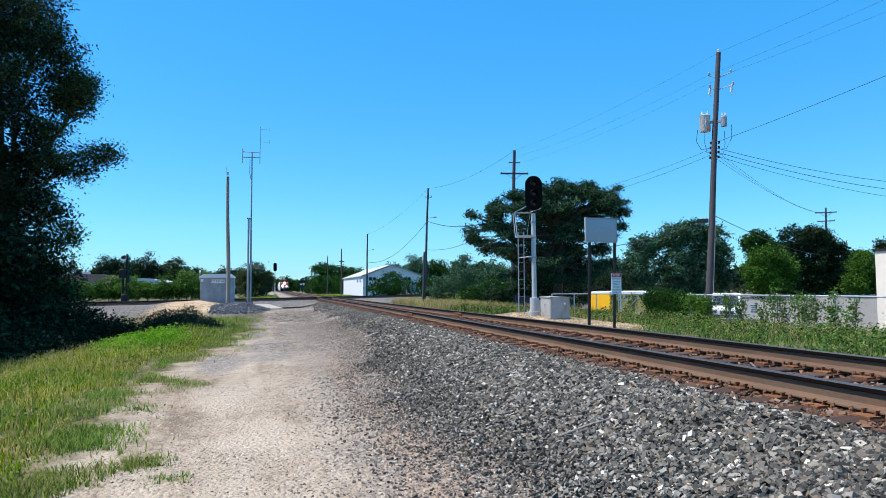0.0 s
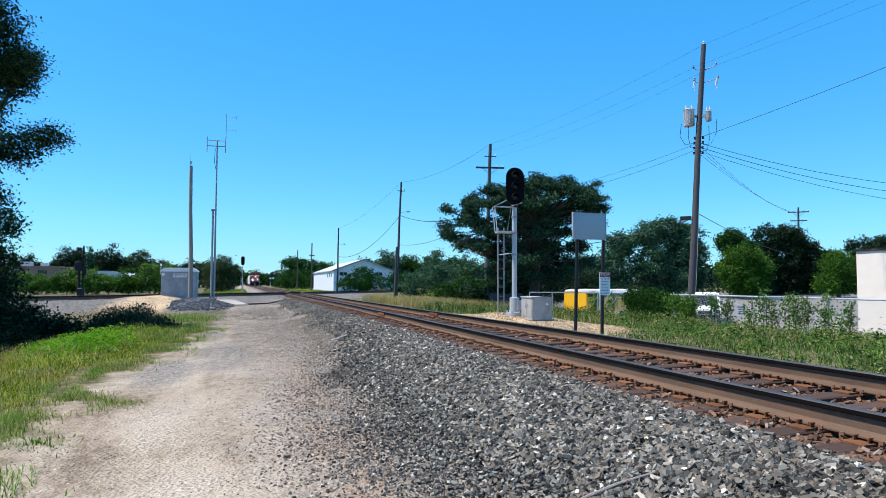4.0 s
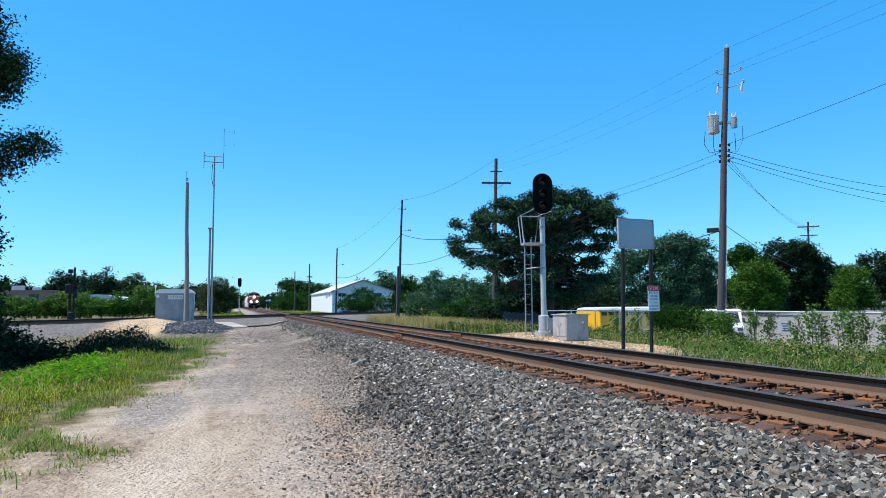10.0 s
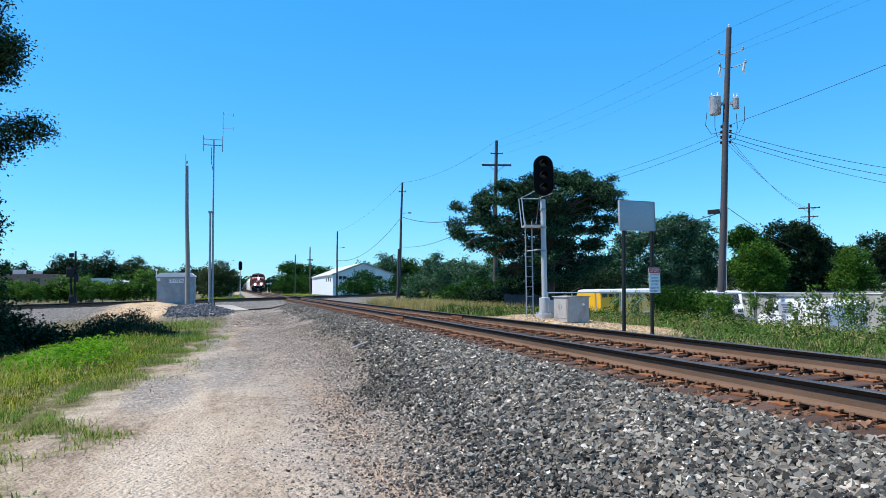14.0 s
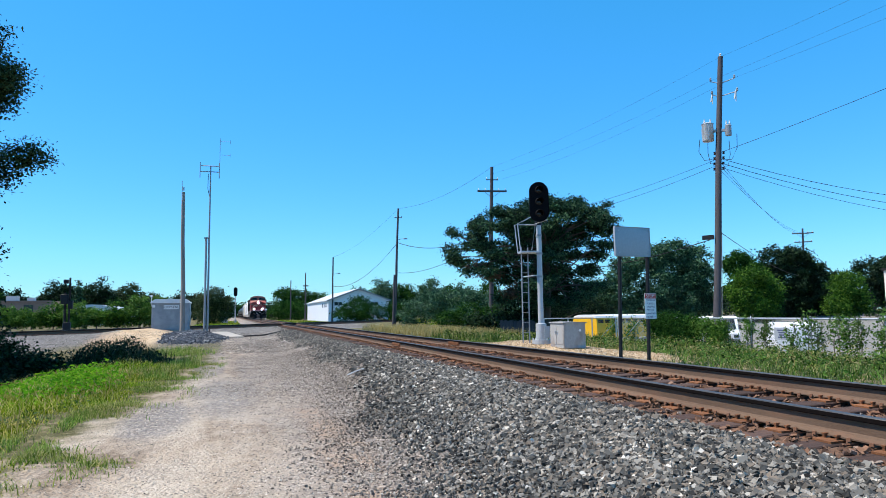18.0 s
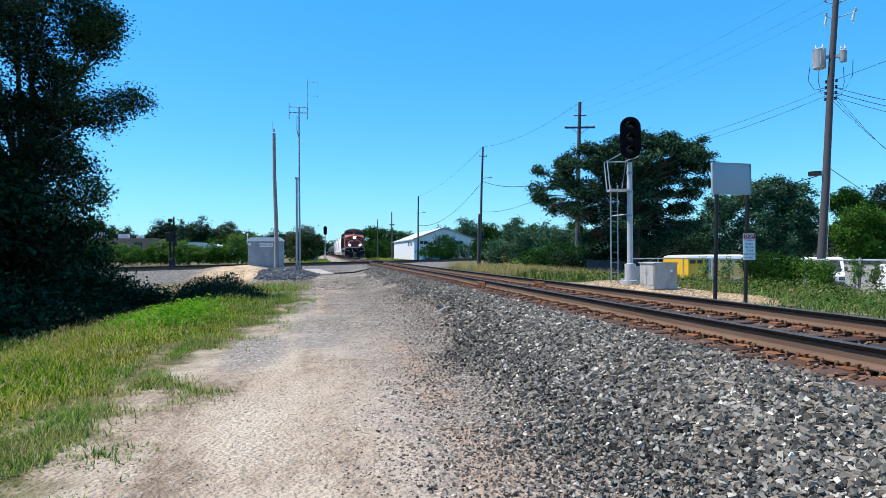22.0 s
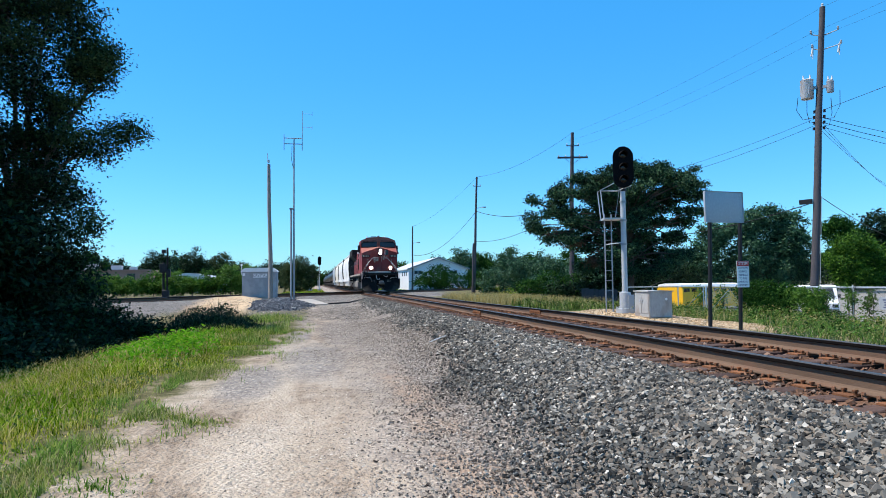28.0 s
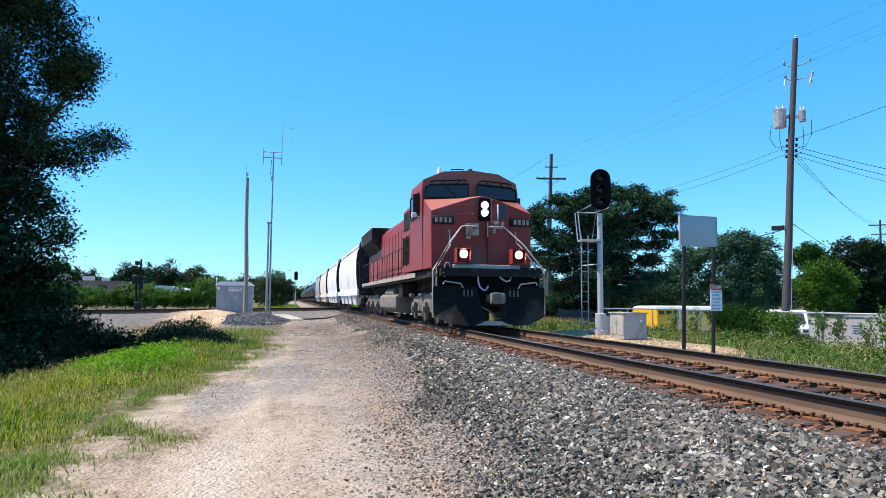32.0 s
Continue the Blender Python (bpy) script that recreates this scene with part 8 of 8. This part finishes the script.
prism(bm, [(-1.05, 3.2), (1.05, 3.2), (1.55, 3.75), (1.55, 4.35), (-1.55, 4.35), (-1.55, 3.75)], 15.6, 20.9)
part("radiator", bm, UNDER, loco, "flared dark radiator wings")
for s in (-1, 1):
    for y0, z0, w_, h_ in ((4.15, 1.95, 0.62, 0.95), (4.85, 1.95, 0.62, 0.95)):
        bm = B()
        for q in range(9):
            box(bm, (s * 1.52, y0 + w_ / 2, z0 + h_ * (q + 0.5) / 9), (0.05, w_, h_ / 9 * 0.55), Matrix.Rotation(s * 0.5, 3, "Y"))
        for yy in (y0 - 0.02, y0 + w_ + 0.02):
            box(bm, (s * 1.515, yy, z0 + h_ / 2), (0.05, 0.05, h_ + 0.08))
        part("louvre", bm, UNDER, loco, "louvred grille")
    for y0, w_, z0, h_ in ((4.1, 1.3, 3.15, 0.62),):
        bm = B()
        box(bm, (s * 1.51, y0 + w_ / 2, z0 + h_ / 2), (0.04, w_, h_))
        part("vent_panel", bm, UNDER, loco)
    door_me = B()
    box(door_me, (0, 0, 0), (0.035, 0.72, 1.75))
    bevel(door_me, 0.012, 1)
    door_me = mesh_of("hood_door", door_me, RED)
    for i, y in enumerate(np.arange(6.2, 16.6, 0.86)):
        d_ = new("hood_door", door_me)
        d_.parent = loco
        d_.matrix_basis = pose(s * 1.065, float(y), 2.75)
    bm = B()
    rail_tube(bm, [(s * 1.42, 5.75, 2.55), (s * 1.42, 6.1, 2.68), (s * 1.42, 20.6, 2.68), (s * 1.42, 20.9, 2.5), (s * 1.42, 20.95, 1.7)], 0.022)
    part("side_handrail", bm, BLACK, loco)
    post_b = B()
    rail_tube(post_b, [(0, 0, 1.66), (0, 0, 2.68)], 0.02)
    post_me = mesh_of("handrail_post", post_b, BLACK)
    for y in np.arange(6.2, 20.8, 1.6):
        q = new("handrail_post", post_me)
        q.parent = loco
        q.matrix_basis = pose(s * 1.42, float(y), 0)
    bm = B()
    tube(bm, [(s * 1.12, 9.4, 1.08), (s * 1.12, 12.2, 1.08)], 0.2, 14)
    part("air_reservoir", bm, TRUCK_GREY, loco, "grey air reservoir")
    bm = B()
    box(bm, (s * 0.95, 7.6, 1.15), (0.8, 0.9, 0.5))
    rail_tube(bm, [(s * 1.3, 6.9, 1.3), (s * 1.36, 8.5, 1.25), (s * 1.36, 9.3, 1.1)], 0.04)
    part("air_filter_box", bm, UNDER, loco)
    bm = B()
    rail_tube(bm, [(s * 1.40, -0.2, 1.50), (s * 1.45, 3.0, 1.44), (s * 1.45, 20.0, 1.42)], 0.03)
    part("side_pipe", bm, UNDER, loco)
bm = B()
prism(bm, [(-1.42, 0.45), (-1.2, 0.26), (1.2, 0.26), (1.42, 0.45), (1.42, 0.92), (0.9, 1.2), (-0.9, 1.2), (-1.42, 0.92)], 8.4, 13.2)
bevel(bm, 0.05, 2)
part("fuel_tank", bm, TRUCK_GREY, loco, "grey bevelled fuel tank")
bm = B()
box(bm, (0, 9.0, 4.32), (0.7, 1.2, 0.25))
part("exhaust_stack", bm, UNDER, loco)
bm = B()
for q in (-0.2, 0.0, 0.2):
    tube(bm, [(q, 5.2, 4.42), (q, 4.8, 4.45)], [0.04, 0.09], 8)
box(bm, (0, 5.2, 4.37), (0.5, 0.1, 0.08))
part("horn", bm, BLACK, loco)
for o in loco.children:
    if o.name.split(".")[0] in ("equipment_cabin", "louvre", "vent_panel", "horn"):
        o.location += Vector((0, 0.58, 0.06))
LOCO_AXLES = []
for yc in (3.55, 18.0):
    loco_bogie(loco, yc)
    for q in (-1.98, 0.0, 1.98):
        LOCO_AXLES.append(wheelset(loco, yc + q, 0.533))
coupler(loco, L - 0.4, 1)
TRAIN.append((loco, 0.0))


def car_bogie(parent, yc):
    bm = B()
    for s in (-1, 1):
        x = s * 1.02
        prism(bm, [(-1.2, 0.40), (-0.95, 0.30), (-0.5, 0.52), (-0.3, 0.22), (0.3, 0.22), (0.5, 0.52), (0.95, 0.30), (1.2, 0.40), (1.2, 0.62), (0.5, 0.86), (-0.5, 0.86), (-1.2, 0.62)], x - 0.07, x + 0.07, "x")
        for q in (-0.12, 0.12):
            tube(bm, [(x + s * 0.05, q, 0.28), (x + s * 0.05, q, 0.55)], 0.09, 8)
    box(bm, (0, 0, 0.62), (2.1, 0.4, 0.3))
    b_ = part("bogie_frame", bm, UNDER, parent, at=pose(0, yc, 0))
    return [wheelset(parent, yc + q, 0.457) for q in (-0.89, 0.89)]


def hopper_car(label, paint, length=17.4, top=4.55):
    car = thing("hopper_car", label, "railway car", group="cars of the train")
    L_ = length
    bm = B()
    side = [(-1.42, 1.30), (1.42, 1.30), (1.50, 1.7), (1.56, 2.4), (1.56, 3.2), (1.48, 3.8), (1.25, 4.15), (0.8, 4.3), (-0.8, 4.3), (-1.25, 4.15), (-1.48, 3.8), (-1.56, 3.2), (-1.56, 2.4), (-1.50, 1.7)]
    prism(bm, side, 1.15, L_ - 1.15)
    bm.normal_update()
    for f in bm.faces:
        f.material_index = 1 if abs(f.normal.y) > 0.9 else 0
    part("body", bm, [paint, UNDER], car, smooth=True)
    for s in (-1, 1):
        bm = B()
        box(bm, (s * 1.5, L_ / 2, 1.22), (0.1, L_ - 0.5, 0.36))
        part("side_sill", bm, paint, car)
        bm = B()
        box(bm, (s * 1.36, L_ / 2, 4.12), (0.14, L_ - 2.0, 0.12))
        part("top_chord", bm, paint, car)
        bm = B()
        for q in range(4):
            box(bm, (s * 0.9, 3.6 + q * (L_ - 7.2) / 3, 0.8), (0.9, 2.0, 0.7), taper=(1.3, 1.5))
        part("outlet_bays", bm, paint if q % 2 else UNDER, car)
        for ye in (0.12, L_ - 0.12):
            for xx in (0.55, 1.42):
                bm = B()
                rail_tube(bm, [(s * xx, ye, 0.9), (s * xx, ye, 4.25)], 0.03)
                part("end_post", bm, BLACK, car)
            bm = B()
            for z_ in np.arange(1.0, 4.2, 0.42):
                rail_tube(bm, [(s * 0.95, ye, float(z_)), (s * 1.42, ye, float(z_))], 0.015)
            part("end_ladder", bm, BLACK, car)
    for ye, w_ in ((0.0, 1), (L_, -1)):
        bm = B()
        box(bm, (0, ye + w_ * 0.45, 1.12), (2.7, 0.9, 0.14))
        box(bm, (0, ye + w_ * 0.2, 1.05), (2.2, 0.1, 0.5))
        part("end_platform", bm, UNDER, car)
        bm = B()
        v = [(-1.4, ye + w_ * 1.16, 4.1), (1.4, ye + w_ * 1.16, 4.1), (1.1, ye + w_ * 2.4, 1.3), (-1.1, ye + w_ * 2.4, 1.3)]
        f = bm.faces.new([bm.verts.new(q) for q in v])
        bmesh.ops.solidify(bm, geom=[f], thickness=0.05)
        part("slope_sheet", bm, BLACK, car)
    bm = B()
    box(bm, (0, L_ / 2, 4.50), (0.62, L_ - 0.2, 0.04))
    for y in np.arange(0.3, L_, 1.1):
        box(bm, (0, float(y), 4.41), (0.5, 0.05, 0.16))
    part("running_board", bm, GALV, car)
    for s in (-1, 1):
        bm = B()
        box(bm, (s * 0.95, L_ / 2, 4.42), (0.04, L_ - 0.6, 0.05))
        for y in np.arange(0.6, L_, 0.9):
            box(bm, (s * 0.95, float(y), 4.33), (0.04, 0.05, 0.22))
        part("roof_rail", bm, BLACK, car)
    bm = B()
    for y in np.arange(2.0, L_ - 1, 1.65):
        box(bm, (0.0, float(y), 4.36), (0.55, 1.1, 0.16))
    part("hatch_row", bm, paint, car)
    for yc in (2.2, L_ - 2.2):
        car_bogie(car, yc)
    coupler(car, 0.2, -1)
    coupler(car, L_ - 0.2, 1)
    return car


def tank_car(label, length=17.0):
    car = thing("tank_car", label, "railway car", group="cars of the train")
    L_ = length
    bm = B()
    ring = [(0.6, 0.5), (0.75, 1.1), (1.0, 1.42), (1.5, 1.5), (L_ - 1.5, 1.5), (L_ - 1.0, 1.42), (L_ - 0.75, 1.1), (L_ - 0.6, 0.5)]
    tube(bm, [(0, y, 2.62) for y, r in ring], [r for y, r in ring], 24)
    part("tank", bm, TANK_BLACK, car)
    bm = B()
    box(bm, (0, L_ / 2, 1.05), (0.8, L_ - 0.4, 0.3))
    for ye in (1.6, L_ - 1.6):
        box(bm, (0, ye, 1.2), (2.6, 0.8, 0.5))
    part("underframe", bm, UNDER, car)
    bm = B()
    tube(bm, [(0, L_ / 2, 4.0), (0, L_ / 2, 4.5), (0, L_ / 2, 4.55)], [0.6, 0.6, 0.3], 16)
    box(bm, (0, L_ / 2, 4.15), (1.8, 2.2, 0.05))
    part("dome_platform", bm, TANK_BLACK, car)
    for s in (-1, 1):
        bm = B()
        rail_tube(bm, [(s * 0.9, L_ / 2 - 1.1, 4.15), (s * 0.9, L_ / 2 - 1.1, 5.0), (s * 0.9, L_ / 2 + 1.1, 5.0), (s * 0.9, L_ / 2 + 1.1, 4.15)], 0.02)
        rail_tube(bm, [(s * 1.52, L_ / 2 - 0.25, 0.8), (s * 1.52, L_ / 2 - 0.25, 3.0), (s * 0.9, L_ / 2 - 0.25, 4.15)], 0.02)
        rail_tube(bm, [(s * 1.52, L_ / 2 + 0.25, 0.8), (s * 1.52, L_ / 2 + 0.25, 3.0), (s * 0.9, L_ / 2 + 0.25, 4.15)], 0.02)
        part("ladder", bm, TANK_BLACK, car)
        bm = B()
        rail_tube(bm, [(s * 1.4, 0.1, 1.25), (s * 1.4, 0.1, 2.2), (0, 0.1, 2.25)], 0.02)
        rail_tube(bm, [(s * 1.4, L_ - 0.1, 1.25), (s * 1.4, L_ - 0.1, 2.2), (0, L_ - 0.1, 2.25)], 0.02)
        part("end_rail", bm, TANK_BLACK, car)
    for yc in (2.0, L_ - 2.0):
        car_bogie(car, yc)
    coupler(car, 0.3, -1)
    coupler(car, L_ - 0.3, 1)
    return car


at_ = L + 1.0
first = hopper_car("dirty white covered hopper car behind the locomotive", HOPPER_WHITE)
TRAIN.append((first, at_))
at_ += 18.6
TRAIN.append((hopper_car("pale grey-white covered hopper car", HOPPER_WHITE), at_))
at_ += 18.6
TRAIN.append((hopper_car("cream covered hopper car", HOPPER_CREAM), at_))
at_ += 18.6
TRAIN.append((hopper_car("dull grey covered hopper car", HOPPER_GREY), at_))
at_ += 18.6
tank = tank_car("black tank car in the train")
TRAIN.append((tank, at_))
for i in range(9):
    at_ += 18.2
    TRAIN.append((copy_thing(tank, Matrix.Identity(4)), at_))


# ---- road vehicles in the yard ----
def wheel(parent, x, y, z, r=0.34):
    bm = B()
    tube(bm, [(x - 0.11, y, z), (x - 0.1, y, z), (x + 0.1, y, z), (x + 0.11, y, z)], [r * 0.8, r, r, r * 0.8], 18)
    t_ = part("tyre", bm, RUBBER, parent)
    bm = B()
    tube(bm, [(x - 0.115, y, z), (x + 0.115, y, z)], r * 0.55, 14)
    part("rim", bm, GALV, t_)


def van(label, m, name="van", length=5.0, height=2.0, width=1.9):
    """A van; its nose points along -y of its own space."""
    v = thing(name, label, "van", m)
    Lv, h = length, height
    bm = B()
    out = [(0, 0.42), (0.05, 0.95), (0.9, 1.12), (1.55, h - 0.12), (1.8, h), (Lv - 0.25, h), (Lv, h - 0.2), (Lv, 0.42)]
    prism(bm, out, -width / 2, width / 2, "x")
    bevel(bm, 0.07, 2)
    part("body", bm, WHITE, v)
    bm = B()
    a = [bm.verts.new(q) for q in ((-width / 2 + 0.14, 0.93, 1.16), (width / 2 - 0.14, 0.93, 1.16), (width / 2 - 0.2, 1.5, h - 0.2), (-width / 2 + 0.2, 1.5, h - 0.2))]
    f = bm.faces.new(a)
    bmesh.ops.solidify(bm, geom=[f], thickness=0.03)
    ws = part("windscreen", bm, GLASS, v)
    ws.matrix_basis = pose(0, -0.03, 0.02)
    for s in (-1, 1):
        bm = B()
        prism(bm, [(1.3, 1.2), (2.2, 1.2), (2.2, h - 0.2), (1.75, h - 0.2)], s * (width / 2) - 0.01, s * (width / 2) + 0.01, "x")
        part("side_window", bm, GLASS, v)
        bm = B()
        box(bm, (s * (width / 2 - 0.22), 0.0, 0.78), (0.3, 0.06, 0.18))
        part("headlight", bm, GLASS, v)
        bm = B()
        box(bm, (s * (width / 2 + 0.1), 1.25, 1.3), (0.16, 0.08, 0.24))
        part("mirror", bm, BLACK, v)
        for y in (0.85, Lv - 0.95):
            wheel(v, s * (width / 2 - 0.1), y, 0.34)
    bm = B()
    box(bm, (0, -0.02, 0.72), (0.8, 0.06, 0.2))
    part("grille", bm, BLACK, v)
    bm = B()
    box(bm, (0, -0.05, 0.5), (width - 0.1, 0.16, 0.2))
    bevel(bm, 0.04, 2)
    part("bumper", bm, UNDER, v)
    return v


vz = zg(23.6, 44.5)
van("parked white van facing the fence", pose(22.9, 43.1, vz, 0, 0, -36), height=1.95)
van2 = van("white van pulling up behind the fence", pose(20, 34, zg(20, 34)), length=4.9, height=1.75)
bus = thing("school_bus", "yellow school bus with a white roof parked behind the fence", "bus", pose(19.9, 52.3, zg(20.6, 52), 0, 0, -73))
# own space: nose along +y
bm = B()
prism(bm, [(-1.15, 0.55), (1.15, 0.55), (1.15, 1.75), (1.0, 2.0), (-1.0, 2.0), (-1.15, 1.75)], -1.5, 4.4)
part("body", bm, YELLOW, bus)
bm = B()
prism(bm, [(-1.1, 1.93), (1.1, 1.93), (1.0, 2.1), (0.5, 2.18), (-0.5, 2.18), (-1.0, 2.1)], -1.5, 4.4)
part("roof", bm, WHITE, bus, "white bus roof")
bm = B()
box(bm, (0, 5.1, 0.95), (1.9, 1.4, 0.8), taper=(0.9, 0.9))
bevel(bm, 0.08, 2)
part("bonnet", bm, YELLOW, bus)
bm0 = B()
box(bm0, (0, 0, 0), (0.03, 0.55, 0.24))
wme = mesh_of("window", bm0, GLASS)
for s in (-1, 1):
    for y in np.arange(-1.1, 4.2, 0.72):
        q = new("window", wme)
        q.parent = bus
        q.matrix_basis = pose(s * 1.135, float(y), 1.72)
    for y in (-0.6, 4.9):
        wheel(bus, s * 1.0, y, 0.45, 0.45)


# ---- what moves ----
def nose_y(t):
    u = 32.0 - t
    return 27.0 + 9.9 * u - 0.06 * u * u


def motions():
    for ob, off in TRAIN:
        walk(ob, [(t, pose(0, nose_y(t) + off, 0)) for t in np.arange(0, 32.01, 1.0).tolist()])
    for axle in LOCO_AXLES:
        m = axle.matrix_basis.copy()
        walk(axle, [(t, m @ pose(0, 0, 0, math.degrees((nose_y(t) - nose_y(0)) / 0.533))) for t in (np.arange(0, 481) / 15.0).tolist()])
    walk(van2, [(t, pose(x, y, zg(x, y), 0, 0, turn)) for t, x, y, turn in ((0.0, 19.6, 8.0, 178.0), (7.0, 19.6, 14.0, 178.0), (9.0, 19.6, 22.0, 178.0), (10.0, 19.6, 26.5, 178.0), (11.0, 19.5, 29.5, 177.0), (12.0, 19.4, 31.9, 176.0), (13.0, 19.5, 34.2, 174.0), (14.0, 19.7, 35.9, 170.0), (14.5, 20.0, 36.7, 167.0), (15.5, 21.3, 38.6, 155.0), (16.5, 23.3, 38.9, 143.0), (17.0, 23.4, 38.9, 143.0), (25.5, 23.4, 38.9, 143.0), (26.2, 21.0, 37.2, 156.0), (27.0, 19.8, 32.0, 172.0), (27.7, 19.6, 25.0, 178.0), (29.0, 19.6, 12.0, 178.0), (32.0, 19.6, 8.0, 178.0))])


motions()
